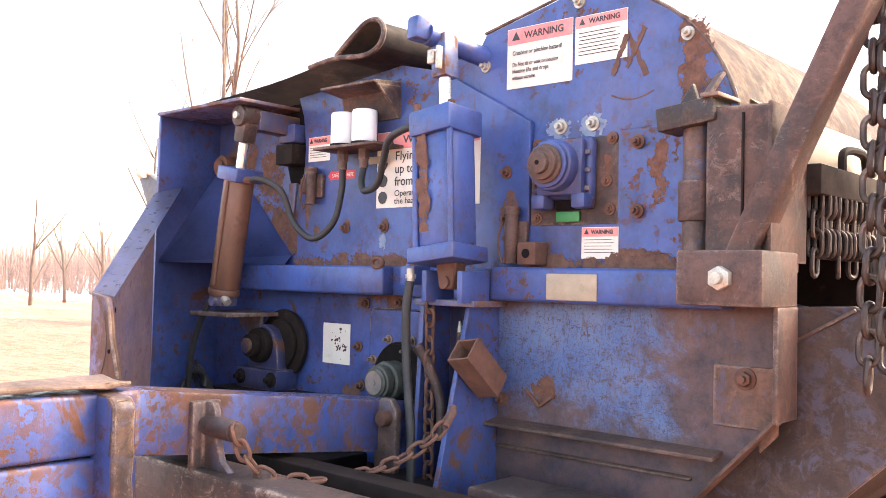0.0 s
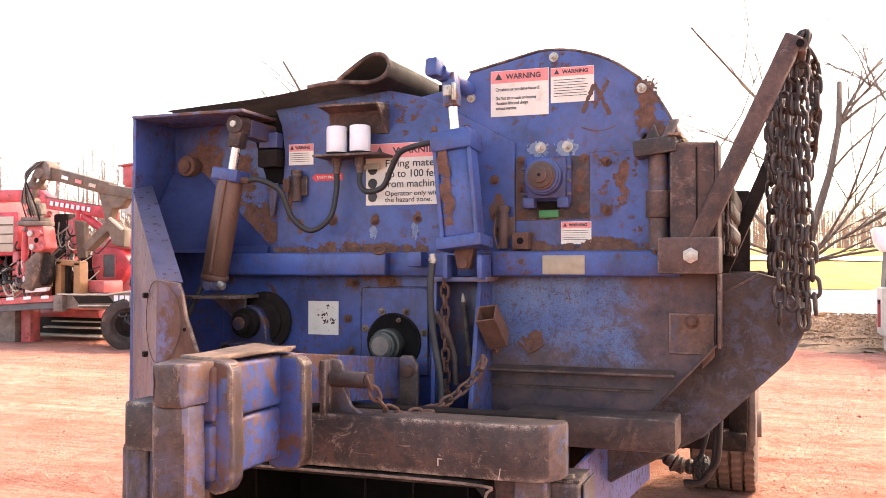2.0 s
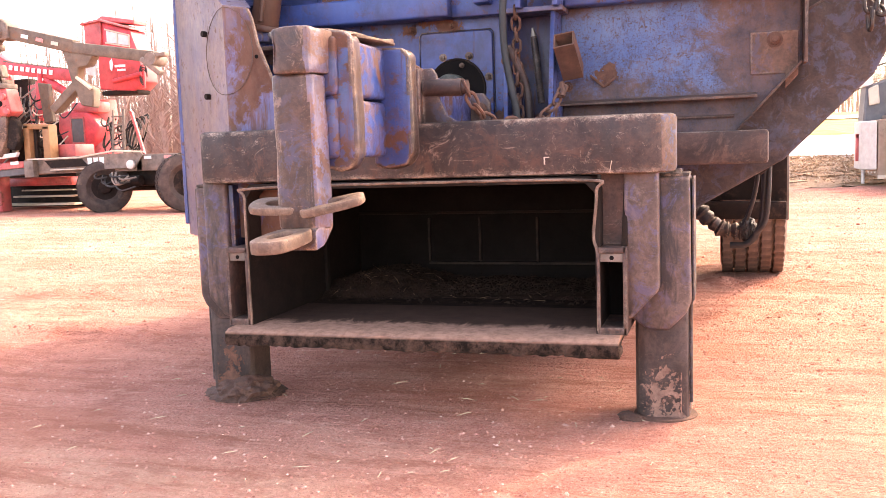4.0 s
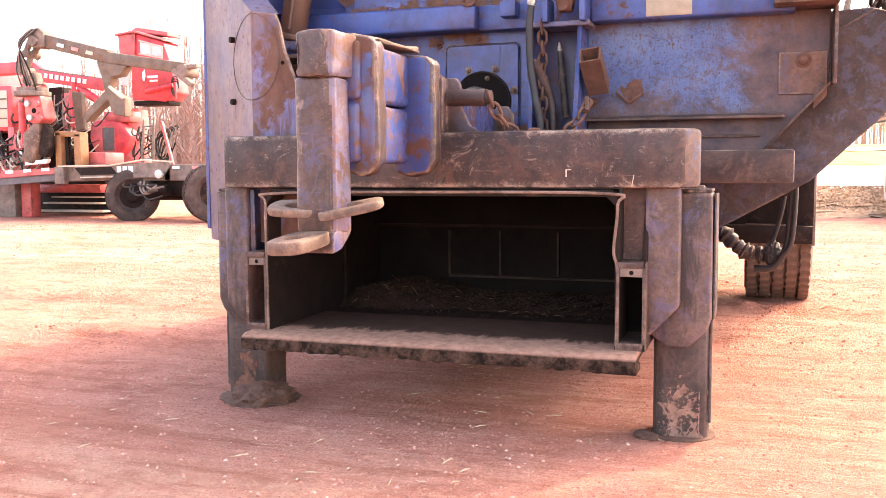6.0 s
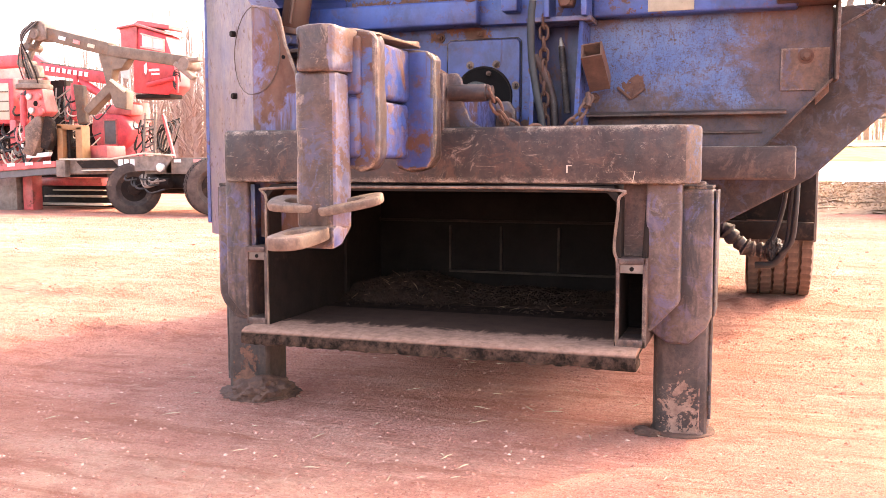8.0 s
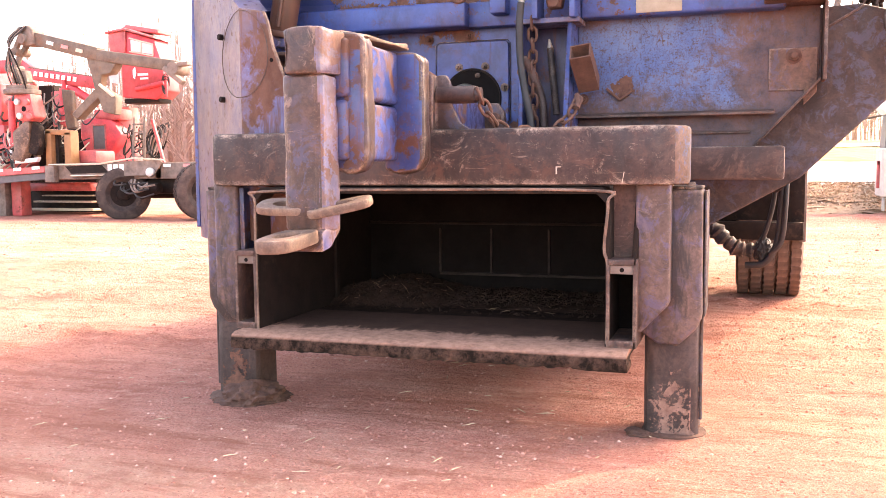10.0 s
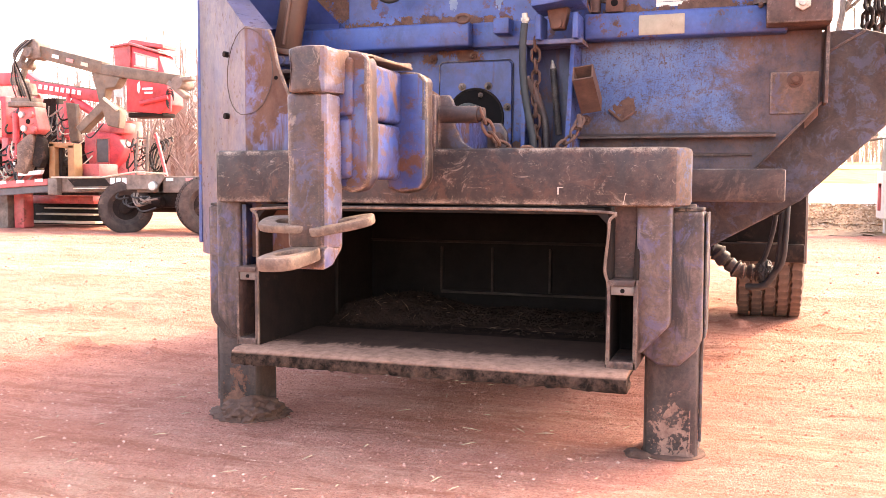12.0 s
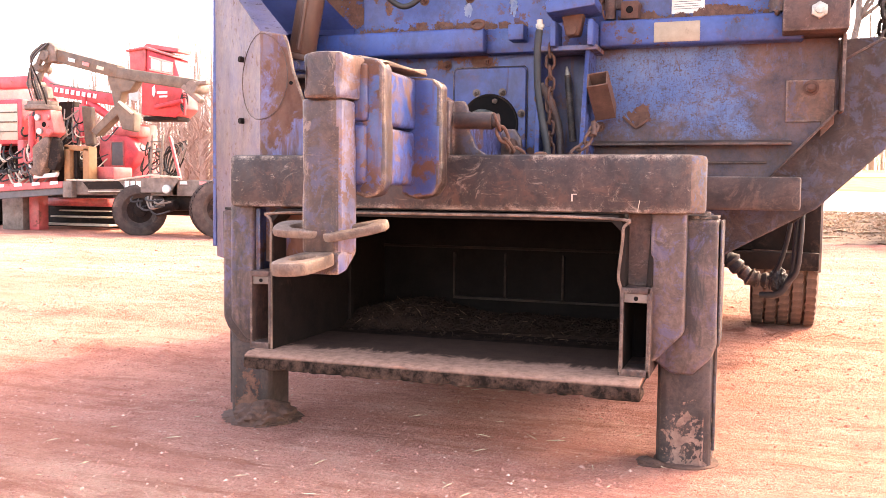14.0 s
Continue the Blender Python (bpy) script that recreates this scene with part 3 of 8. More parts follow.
def blot_core(x, z, w, h, y, seed, points):
    pts = []
    for k in range(points):
        a = 2 * math.pi * k / points
        r = 0.80 + 0.40 * noise.noise((math.cos(a) * 1.6 + seed, math.sin(a) * 1.6, seed * 0.7)) + 0.22 * noise.noise((math.cos(a) * 6, math.sin(a) * 6, seed)) + 0.16 * noise.noise((math.cos(a) * 17, math.sin(a) * 17, seed))
        pts.append((x + w / 2 * math.cos(a) * r, z + h / 2 * math.sin(a) * r))
    return prism(pts, "y", y, y - 0.0012, 0)


def sheet(points, y, thick=0.0015):
    return prism(points, "y", y, y - thick, 0)

# ---- ground ----
def axis_steps(lo, hi, near_lo, near_hi, step):
    c = list(np.arange(near_lo, near_hi, step))
    d, s = near_hi, step
    while d < hi:
        c.append(d)
        s *= 1.22
        d += s
    c.append(hi)
    d, s = near_lo, step
    left = []
    while d > lo:
        s *= 1.22
        d -= s
        left.append(max(d, lo))
    return left[::-1] + c


def ground_height(x, y):
    d = math.hypot(x + 2.4, y - 2.0)
    h = 0.010 * noise.noise((x * 1.3, y * 1.3, 0)) + 0.006 * noise.noise((x * 6, y * 6, 3)) + 0.0035 * noise.noise((x * 17, y * 17, 5))
    h += 0.016 * noise.noise((x * 0.5, y * 2.2, 8)) * min(1.0, max(0.0, (d - 1.5) / 2))
    rough = noise.noise((x * 0.7, y * 0.9, 21))
    if rough > 0.15:
        h += (rough - 0.15) * 0.05 * noise.noise((x * 8, y * 8, 2)) * min(1.0, d / 4)
    ridge = noise.noise((x * 0.55, y * 3.0, 31)) - 0.10
    if ridge > 0 and d > 1.7:
        h += ridge * (0.055 + 0.16 * noise.noise((x * 9, y * 12, 2))) * min(1.0, d - 1.7)
    far = max(0.0, d - 40)
    return h * min(1.0, 14 / max(d, 1)) + (0.05 * noise.noise((x * 0.02, y * 0.02, 7)) * min(1.0, far / 40))


def build_ground():
    xs = axis_steps(-600, 600, -7.5, 1.6, 0.05)
    ys = axis_steps(-60, 900, 0.2, 7.0, 0.05)
    verts = [(x, y, ground_height(x, y)) for y in ys for x in xs]
    n = len(xs)
    faces = [(j * n + i, j * n + i + 1, (j + 1) * n + i + 1, (j + 1) * n + i) for j in range(len(ys) - 1) for i in range(n - 1)]
    me = bpy.data.meshes.new("ground")
    me.from_pydata(verts, [], faces)
    me.materials.append(GROUND)
    me.polygons.foreach_set("use_smooth", [True] * len(me.polygons))
    return tagged(new("ground", me), "red dirt yard with tyre ruts and loose gravel", "ground", kind="structure")


build_ground()

# ---- the grinder: main frame ----
G = thing("wood_grinder", (-2.4, 2.6, 0.0), "blue rusty wood grinder standing on steel legs", "grinder")

YP = 2.645   # plane of the end plates
CX, CZ, CR = -1.81, 2.095, 0.61   # rotor housing


def end_plate():
    arc = [(CX + CR * math.cos(radians(a)), CZ + CR * math.sin(radians(a))) for a in range(-10, 98, 4)]
    return prism([(-2.6, 1.70), (-1.19, 1.70)] + arc + [(-2.205, 2.625), (-2.24, 2.57), (-2.6, 2.50)], "y", YP + 0.01, YP + 0.04, 0.003)


housing = part("rotor_housing", end_plate(), BLUE, G, "blue rotor housing end plate with a rounded top")
rim = [Vector((CX + (CR + 0.004) * math.cos(radians(a)), 0, CZ + (CR + 0.004) * math.sin(radians(a)))) for a in range(-8, 98, 4)] + [Vector((-2.21, 0, 2.63))]
shell = bmesh.new()
rows = [[shell.verts.new((v.x, y, v.z)) for v in rim] for y in (YP + 0.03, 4.3)]
for k in range(len(rim) - 1):
    shell.faces.new((rows[0][k], rows[0][k + 1], rows[1][k + 1], rows[1][k]))
bmesh.ops.solidify(shell, geom=shell.faces[:], thickness=0.02)
part("rotor_cover", shell, BROWN, G, "rusty curved rotor cover")

left_plate = [(-3.26, 1.74), (-1.975, 1.74), (-1.975, 2.275), (-2.36, 2.49), (-2.44, 2.52), (-2.62, 2.565), (-3.27, 2.505), (-3.235, 2.42), (-3.215, 2.28), (-3.225, 2.1), (-3.26, 1.98)]
part("end_panel", prism(left_plate, "y", YP - 0.012, YP + 0.012, 0.003), BLUE, G, "large blue end panel")
right_plate = [(-1.62, 1.74), (-1.20, 1.74), (-1.20, 2.215), (-1.62, 2.215)]
part("end_panel", prism(right_plate, "y", YP - 0.006, YP + 0.009, 0.003), BLUE, G)
part("end_panel", prism([(-1.976, 1.74), (-1.619, 1.74), (-1.619, 1.905), (-1.976, 1.905)], "y", YP - 0.006, YP + 0.009, 0.003), BLUE, G)
part("bearing_recess", box(-1.975, -1.62, YP + 0.002, YP + 0.009, 1.905, 2.2, 0.002), BROWN, G, "rusty plate behind the bearing")

# rotor bearing
hub = part("rotor_bearing", join(box(-1.925, -1.70, YP - 0.04, YP + 0.005, 1.99, 2.2, 0.02, 3), box(-1.90, -1.715, YP - 0.075, YP - 0.045, 2.0, 2.19, 0.012, 2), rod((-1.815, YP - 0.04, 2.10), (-1.815, YP - 0.12, 2.10), 0.088, sides=32, bevel=0.012), rod((-1.815, YP - 0.12, 2.10), (-1.815, YP - 0.135, 2.10), 0.078, sides=32, bevel=0.004)), BLUE, G, "blue flanged rotor bearing")
part("shaft_end", join(rod((-1.815, YP - 0.135, 2.10), (-1.815, YP - 0.150, 2.10), 0.066, sides=28, bevel=0.005), rod((-1.815, YP - 0.150, 2.10), (-1.815, YP - 0.168, 2.10), 0.056, sides=28, bevel=0.005), rod((-1.815, YP - 0.168, 2.10), (-1.815, YP - 0.188, 2.10), 0.036, sides=24, bevel=0.005)), BROWN_SOFT, hub, "rusty shaft end")
part("shaft_centre", rod((-1.815, YP - 0.188, 2.10), (-1.815, YP - 0.190, 2.10), 0.008, sides=12), SHADE_BLACK, hub)
for x in (-1.925, -1.762):
    part("bearing_foot", box(x, x + 0.06, YP - 0.075, YP - 0.002, 1.955, 2.01, 0.014, 2), BLUE, hub)
part("bearing_rib", join(*[box(-1.93, -1.695, YP - 0.058, YP - 0.050, 2.015 + 0.06 * k, 2.03 + 0.06 * k, 0.003) for k in range(3)]), BLUE_GREASY_DARK, hub)
part("bearing_gap", box(-1.86, -1.76, YP - 0.012, YP + 0.001, 1.955, 1.995, 0.004), SHADE_BLACK, hub)
part("green_tag", box(-1.86, -1.765, YP - 0.010, YP + 0.001, 1.915, 1.95, 0.002), GREEN, hub, "bright green painted patch")
for x, z in ((-1.725, 2.246), (-1.854, 2.246)):
    part("paint_rub", blot(x - 0.012, z - 0.006, 0.125, 0.090, YP + 0.010, x * 7, 40), RUBBED, housing)
    hex_bolt((x, YP + 0.006, z), 0.017, housing, NUT)
for x, z in ((-1.645, 2.19), (-1.652, 1.955), (-1.948, 2.19), (-1.948, 2.05), (-1.945, 1.93), (-1.665, 2.05)):
    hex_bolt((x, YP + 0.003, z), 0.014, housing, RUST, out=0.012)
for x, z in ((-1.79, 2.672), (-1.383, 2.498), (-2.20, 2.505)):
    hex_bolt((x, YP + 0.010, z), 0.015, housing, NUT)
for x, z in ((-1.543, 2.168), (-1.543, 1.945), (-2.075, 2.10), (-2.075, 1.93), (-2.934, 1.915), (-2.70, 1.915), (-2.473, 1.923), (-2.06, 1.86)):
    hex_bolt((x, YP - 0.010, z), 0.016, housing, RUST)

# rust stains with their own shapes
for k, (x, z, w_, h_, y_) in enumerate(((-1.47, 2.08, 0.12, 0.27, YP - 0.006), (-1.335, 2.28, 0.16, 0.30, YP + 0.010), (-1.36, 2.42, 0.16, 0.34, YP + 0.0096), (-1.36, 2.26, 0.08, 0.12, YP + 0.010),
                                          (-1.55, 1.80, 0.30, 0.06, YP - 0.006), (-2.06, 1.98, 0.10, 0.16, YP - 0.012), (-3.19, 2.0, 0.05, 0.22, YP - 0.012), (-3.12, 1.90, 0.06, 0.14, YP - 0.012),
                                          (-2.93, 1.93, 0.05, 0.06, YP - 0.012), (-2.70, 1.925, 0.05, 0.06, YP - 0.012), (-2.47, 1.935, 0.05, 0.06, YP - 0.012), (-1.66, 2.10, 0.05, 0.10, YP + 0.002), (-2.66, 1.615, 0.30, 0.10, 2.657), (-2.84, 1.60, 0.12, 0.09, 2.657), (-2.38, 1.15, 0.10, 0.12, 2.657), (-2.90, 1.22, 0.16, 0.10, 2.657))):
    part("rust_stain", stain_sheet(x, z, w_, h_, y_), STAIN, housing)
for k, (x, z) in enumerate(((-2.71, 1.86), (-2.485, 1.865))):
    part("paint_rub", blot(x, z, 0.04, 0.09, YP - 0.012, 9.2 + k), RUBBED, housing)
def ribbon(pts, w, y, seed):
    """A hand-drawn rusty stroke of uneven width."""
    n = len(pts)
    lo, hi = [], []
    for k, (x, z) in enumerate(pts):
        x0, z0 = pts[max(k - 1, 0)]
        x1, z1 = pts[min(k + 1, n - 1)]
        L = math.hypot(x1 - x0, z1 - z0)
        u, v = -(z1 - z0) / L, (x1 - x0) / L
        q = w * (0.5 + 0.35 * noise.noise((k * 0.9, seed, 0)))
        lo.append((x + u * q, z + v * q))
        hi.append((x - u * q, z - v * q))
    return prism(lo + hi[::-1], "y", y, y - 0.0008, 0)


STROKE = grained("rust_stroke", (0.085, 0.045, 0.038), (0.16, 0.078, 0.050), 30, 0.85)
for k, (a, b) in enumerate((((-1.612, 2.56), (-1.527, 2.385)), ((-1.535, 2.545), (-1.60, 2.42)), ((-1.60, 2.53), (-1.655, 2.40)))):
    line = [(a[0] + (b[0] - a[0]) * s / 16 + 0.008 * noise.noise((s * 0.6, k, 1)), a[1] + (b[1] - a[1]) * s / 16) for s in range(17)]
    part("rust_stroke", ribbon(line, 0.018, YP + 0.0095 - 0.001 * k, k + 0.5), STROKE, housing)
part("rust_stroke", ribbon([(-1.66 + 0.16 * s / 12, 2.335 - 0.022 * math.sin(math.pi * s / 12)) for s in range(13)], 0.005, YP + 0.0095, 7.5), STROKE, housing)

# weathered arc weld lines round the housing edge
part("edge_band", pipe([Vector((v.x, YP + 0.012, v.z)) for v in rim], 0.006, 6), BROWN, housing, "rusty edge of the housing")


# ---- warning stickers ----
def sticker(x0, x1, z0, z1, y, head, words, body_lines, name="warning_sticker", label="white warning sticker with a red head band"):
    s = part(name, sheet([(x0, z0), (x1, z0), (x1, z1), (x0, z1)], y), STICKER, G, label)
    zh = z1 - (z1 - z0) * head
    part("head_band", sheet([(x0 + 0.002, zh), (x1 - 0.002, zh), (x1 - 0.002, z1 - 0.002), (x0 + 0.002, z1 - 0.002)], y - 0.0014, 0.001), STICKER_RED, s)
    hh = (z1 - z0) * head
    if words:
        lettering(words, hh * 0.60, (x0 + (x1 - x0) * 0.27, y - 0.002, zh + hh * 0.29), s, INK, (x1 - x0) * (0.50 if x1 - x0 > 0.4 else 0.60), bold=0.0010)
        t = hh * 0.30
        cx, cz = x0 + (x1 - x0) * 0.14, zh + hh * 0.5
        part("warning_triangle", sheet([(cx - t, cz - t * 0.8), (cx + t, cz - t * 0.8), (cx, cz + t)], y - 0.003, 0.001), INK, s)
    for (fx, fz, size, width, txt) in body_lines:
        lettering(txt, size, (x0 + fx, y - 0.002, z1 - fz), s, INK, width, bold=0.0004)
    return s


def text_bars(s, x0, x1, z1, rows, y, height=0.006):
    """Small print that cannot be read."""
    rng = random.Random(int(abs(x0) * 1000))
    for k in range(rows):
        z = z1 - k * height * 2.1
        part("print_line", sheet([(x0, z), (x1 - rng.random() * 0.03, z), (x1 - rng.random() * 0.03, z + height * 0.42), (x0, z + height * 0.42)], y - 0.002, 0.0008), INK, s)


w = sticker(-2.10, -1.815, 2.405, 2.625, YP + 0.009, 0.27, "WARNING", [
    (0.025, 0.098, 0.022, 0.215, "Crushing or pinching hazard!"), (0.025, 0.140, 0.022, 0.20, "Do Not sit or walk on housing"),
    (0.025, 0.164, 0.022, 0.16, "Housing lifts and drops"), (0.025, 0.188, 0.022, 0.105, "without warning.")])
w = sticker(-1.805, -1.60, 2.455, 2.62, YP + 0.009, 0.25, "WARNING", [])
text_bars(w, -1.79, -1.62, 2.56, 7, YP + 0.009)
w = sticker(-1.754, -1.612, 1.79, 1.895, YP - 0.007, 0.30, "WARNING", [])
text_bars(w, -1.742, -1.622, 1.852, 5, YP - 0.007, 0.005)
w = sticker(-3.19, -3.047, 2.211, 2.319, YP - 0.013, 0.34, "WARNING", [])
text_bars(w, -3.18, -3.06, 2.27, 5, YP - 0.013, 0.005)
w = sticker(-2.75, -2.20, 1.992, 2.30, YP - 0.013, 0.235, "WARNING", [
    (0.105, 0.118, 0.052, 0.33, "Flying material"), (0.105, 0.170, 0.052, 0.30, "up to 100 feet"), (0.105, 0.220, 0.052, 0.30, "from machine."),
    (0.105, 0.262, 0.034, 0.32, "Operator only within"), (0.105, 0.293, 0.034, 0.25, "the hazard zone.")])
for k in range(3):
    z = 2.17 - k * 0.068
    part("pictogram", sheet([(-2.712 + 0.026 * math.cos(a), z + 0.026 * math.sin(a)) for a in (0.6 * j for j in range(10))], YP - 0.016, 0.001), INK, w)
arrow = part("safety_arrow", sheet([(-3.055, 2.142), (-3.03, 2.168), (-3.03, 2.16), (-2.88, 2.16), (-2.88, 2.124), (-3.03, 2.124), (-3.03, 2.116)], YP - 0.013), ARROW_RED, G, "red arrow sticker with small white words")
lettering("SAFETY PIN HERE", 0.022, (-3.025, YP - 0.0155, 2.134), arrow, STICKER, 0.135)
blank = part("blank_sticker", sheet([(-3.086, 1.336), (-2.913, 1.336), (-2.913, 1.508), (-3.086, 1.508)], 2.655), STICKER, G, "scuffed white square sticker")
rng = random.Random(8)
specks = []
for k in range(46):
    px, pz, s = -2.99 + rng.gauss(0, 0.035), 1.43 + rng.gauss(0, 0.035), 0.0015 + 0.005 * rng.random() ** 2
    specks.append(prism([(px + s * rng.uniform(0.5, 1.6) * math.cos(b), pz + s * rng.uniform(0.5, 1.6) * math.sin(b)) for b in (0.2, 1.4, 2.7, 3.9, 5.2)], "y", 2.6535, 2.6525, 0))
tagged(part("scuffs", join(*specks), RUST, blank, "small rust-brown scuffs"), kind="stuff")

# ---- cross beam, lower panels, posts ----
beam = part("cross_beam", box(-3.55, -2.60, 2.53, 2.70, 1.64, 1.755, 0.012, 3), BLUE, G, "blue square-tube cross beam")
part("cross_beam", box(-2.60, -1.99, 2.585, 2.70, 1.64, 1.755, 0.006), BLUE, G)
part("cross_beam", box(-2.06, -1.20, 2.53, 2.70, 1.64, 1.757, 0.012, 3), BLUE, G)
part("beam_lug", box(-2.475, -2.40, 2.50, 2.59, 1.685, 1.757, 0.006), BLUE, G, "short square lug on the beam")
part("number_plate_blank", box(-1.817, -1.621, 2.524, 2.531, 1.65, 1.737, 0.004), TAN, G, "tan painted-over plate")
part("beam_ring", pipe([Vector((-2.63 + 0.03 * math.cos(a), 2.53, 1.768 + 0.018 * math.sin(a))) for a in (2 * math.pi * k / 16 for k in range(16))], 0.009, 8, True), RUST, G, "rusty lifting ring")
block = part("pivot_block", box(-1.288, -1.035, 2.41, 2.66, 1.655, 1.81, 0.008), BROWN, G, "rusty pivot block")
hex_bolt((-1.15, 2.412, 1.732), 0.034, block, NUT, False, out=0.025)
hex_bolt((-1.31, 2.52, 1.75), 0.012, block, RUST, False)

part("lower_panel", prism([(-3.6, 0.95), (-2.05, 0.95), (-2.05, 1.645), (-3.6, 1.645)], "y", 2.657, 2.68, 0.002), BLUE, G, "blue lower end panel")
# cover plate with the lower shaft
cover = part("shaft_cover", prism([(-2.78, 1.15), (-2.42, 1.15), (-2.42, 1.565), (-2.435, 1.58), (-2.765, 1.58), (-2.78, 1.565)], "y", 2.642, 2.656, 0.003), BLUE, G, "blue bolted cover plate")
part("cover_seam", pipe([Vector(p) for p in ((-2.785, 2.65, 1.2), (-2.785, 2.65, 1.57), (-2.77, 2.65, 1.585), (-2.43, 2.65, 1.585), (-2.415, 2.65, 1.57), (-2.415, 2.65, 1.2))], 0.0022, 6), DARK_STEEL, cover)
# Black disc painted as the shaded hole round the shaft.
part("shaft_opening", rod((-2.60, 2.641, 1.31), (-2.60, 2.636, 1.31), 0.138, sides=40), SHADE_BLACK, cover)
part("opening_rim", pipe([Vector((-2.60 + 0.14 * math.cos(a), 2.638, 1.31 + 0.14 * math.sin(a))) for a in (2 * math.pi * k / 36 for k in range(36))], 0.006, 6, True), DARK, cover)
cap = part("lower_shaft", join(rod((-2.62, 2.66, 1.30), (-2.62, 2.57, 1.30), 0.080, sides=30, bevel=0.01), rod((-2.62, 2.57, 1.30), (-2.62, 2.53, 1.30), 0.068, sides=30, bevel=0.008), rod((-2.62, 2.53, 1.30), (-2.62, 2.52, 1.30), 0.058, sides=28, bevel=0.004)), TEAL, G, "greasy grey-green shaft hub")
part("hub_face", join(rod((-2.62, 2.522, 1.30), (-2.62, 2.514, 1.30), 0.046, sides=26), rod((-2.62, 2.514, 1.30), (-2.62, 2.510, 1.30), 0.012, sides=12)), GREY_STEEL, cap)
for x, z in ((-2.665, 1.462), (-2.535, 1.462), (-2.755, 1.375), (-2.44, 1.36), (-2.57, 1.42)):
    hex_bolt((x, 2.643, z), 0.013, cover, BARE)
for x, z in ((-2.82, 1.60), (-2.62, 1.61), (-2.36, 1.60), (-2.86, 1.42), (-2.84, 1.26), (-2.36, 1.43), (-2.36, 1.2)):
    hex_bolt((x, 2.657, z), 0.015, cover, RUST)

# pillow bearing and disc
disc = part("drive_disc", join(rod((-3.33, 2.645, 1.40), (-3.33, 2.62, 1.40), 0.155, sides=44, bevel=0.006), rod((-3.33, 2.62, 1.40), (-3.33, 2.60, 1.40), 0.11, sides=36, bevel=0.005)), DARK, G, "dark greasy round disc")
bear = part("pillow_bearing", join(box(-3.53, -3.24, 2.52, 2.645, 1.20, 1.292, 0.010, 2), prism([(-3.50, 1.285), (-3.27, 1.285), (-3.285, 1.40), (-3.32, 1.465), (-3.385, 1.49), (-3.45, 1.465), (-3.485, 1.40)], "y", 2.555, 2.615, 0.014, 2)), BLUE_GREASY_DARK, G, "greasy blue pillow-block bearing")
part("bearing_cap", join(rod((-3.385, 2.56, 1.395), (-3.385, 2.515, 1.395), 0.078, sides=28, bevel=0.010), rod((-3.385, 2.515, 1.395), (-3.385, 2.475, 1.395), 0.052, sides=24, bevel=0.008)), DARK, bear, "black greasy bearing cap")
part("cap_face", rod((-3.385, 2.476, 1.395), (-3.385, 2.462, 1.395), 0.034, sides=20, bevel=0.004), BLUE_GREASY_DARK, bear)
part("bearing_shelf", join(box(-3.62, -3.08, 2.44, 2.67, 1.165, 1.20, 0.004), box(-3.62, -3.08, 2.46, 2.67, 1.10, 1.14, 0.004)), DARK, bear)
hex_bolt((-3.27, 2.52, 1.25), 0.022, bear, DARK)
hex_bolt((-3.49, 2.52, 1.25), 0.022, bear, DARK)

# centre post: two flange plates that spread forward towards the foot
post = part("centre_post", join(prism([(2.66, 1.64), (2.46, 1.64), (2.30, 1.0), (2.24, 0.92), (2.66, 0.92)], "x", -2.105, -2.085, 0.002)), BLUE, G, "blue flanged centre post")
part("post_flange", prism([(2.66, 1.64), (2.46, 1.64), (2.42, 0.92), (2.66, 0.92)], "x", -2.325, -2.305, 0.002), BLUE, post)
# The web takes a darker blue than the flanges.
part("post_web", box(-2.305, -2.105, 2.60, 2.615, 0.92, 1.64, 0.002), BLUE_GREASY_DARK, post)
part("post_cap", box(-2.33, -2.05, 2.43, 2.66, 1.616, 1.638, 0.004), BLUE_LOW, post)
part("grease_lance", rod((-2.20, 2.54, 1.52), (-2.17, 2.54, 1.22), 0.016, sides=12), DARK_STEEL, post, "dark steel pin hung in the post")
part("lance_tip", rod((-2.205, 2.54, 1.56), (-2.20, 2.54, 1.52), 0.004, 0.014, 12), NUT, post)
# square tube stub
tube = part("square_tube_stub", square_tube((-2.033, 2.36, 1.478), (-2.015, 2.50, 1.345), 0.090, 0.007), RUST, post, "rusty square tube stub")

# right-hand hopper panel with its flanges
hop = [(-2.085, 0.98), (-1.40, 0.98), (-1.06, 1.345), (-1.06, 1.655), (-2.085, 1.655)]
panel = part("hopper_panel", prism(hop, "y", 2.615, 2.635, 0.002), HOPPER, G, "blue paint mostly rusted through hopper panel")
part("hopper_flange", box(-1.050, -1.036, 2.52, 2.665, 1.335, 1.655, 0.003), BROWN, panel)
part("hopper_flange", bar((-1.055, 2.605, 1.345), (-1.36, 2.605, 1.018), 0.07, 0.010, 0.002, (0.73, 0, -0.68)), BROWN_SOFT, panel)
part("ledge", prism([(2.62, 1.226), (2.545, 1.212), (2.545, 1.200), (2.62, 1.210)], "x", -2.10, -1.235, 0.002), BROWN_SOFT, panel)
part("ledge", prism([(2.62, 1.136), (2.60, 1.130), (2.60, 1.122), (2.62, 1.122)], "x", -2.08, -1.33, 0.002), BROWN_SOFT, panel)
part("patch_plate", prism([(-1.262, 1.30), (-1.12, 1.30), (-1.12, 1.235), (-1.068, 1.29), (-1.068, 1.479), (-1.262, 1.479)], "y", 2.605, 2.616, 0.002), RUST_PLATE, panel)
hex_bolt((-1.163, 2.606, 1.443), 0.022, panel, RUST)
hex_bolt((-2.06, 2.616, 1.29), 0.016, panel, RUST)
part("rust_stain", stain_sheet(-1.872, 1.335, 0.16, 0.14, 2.615), STAIN, panel)
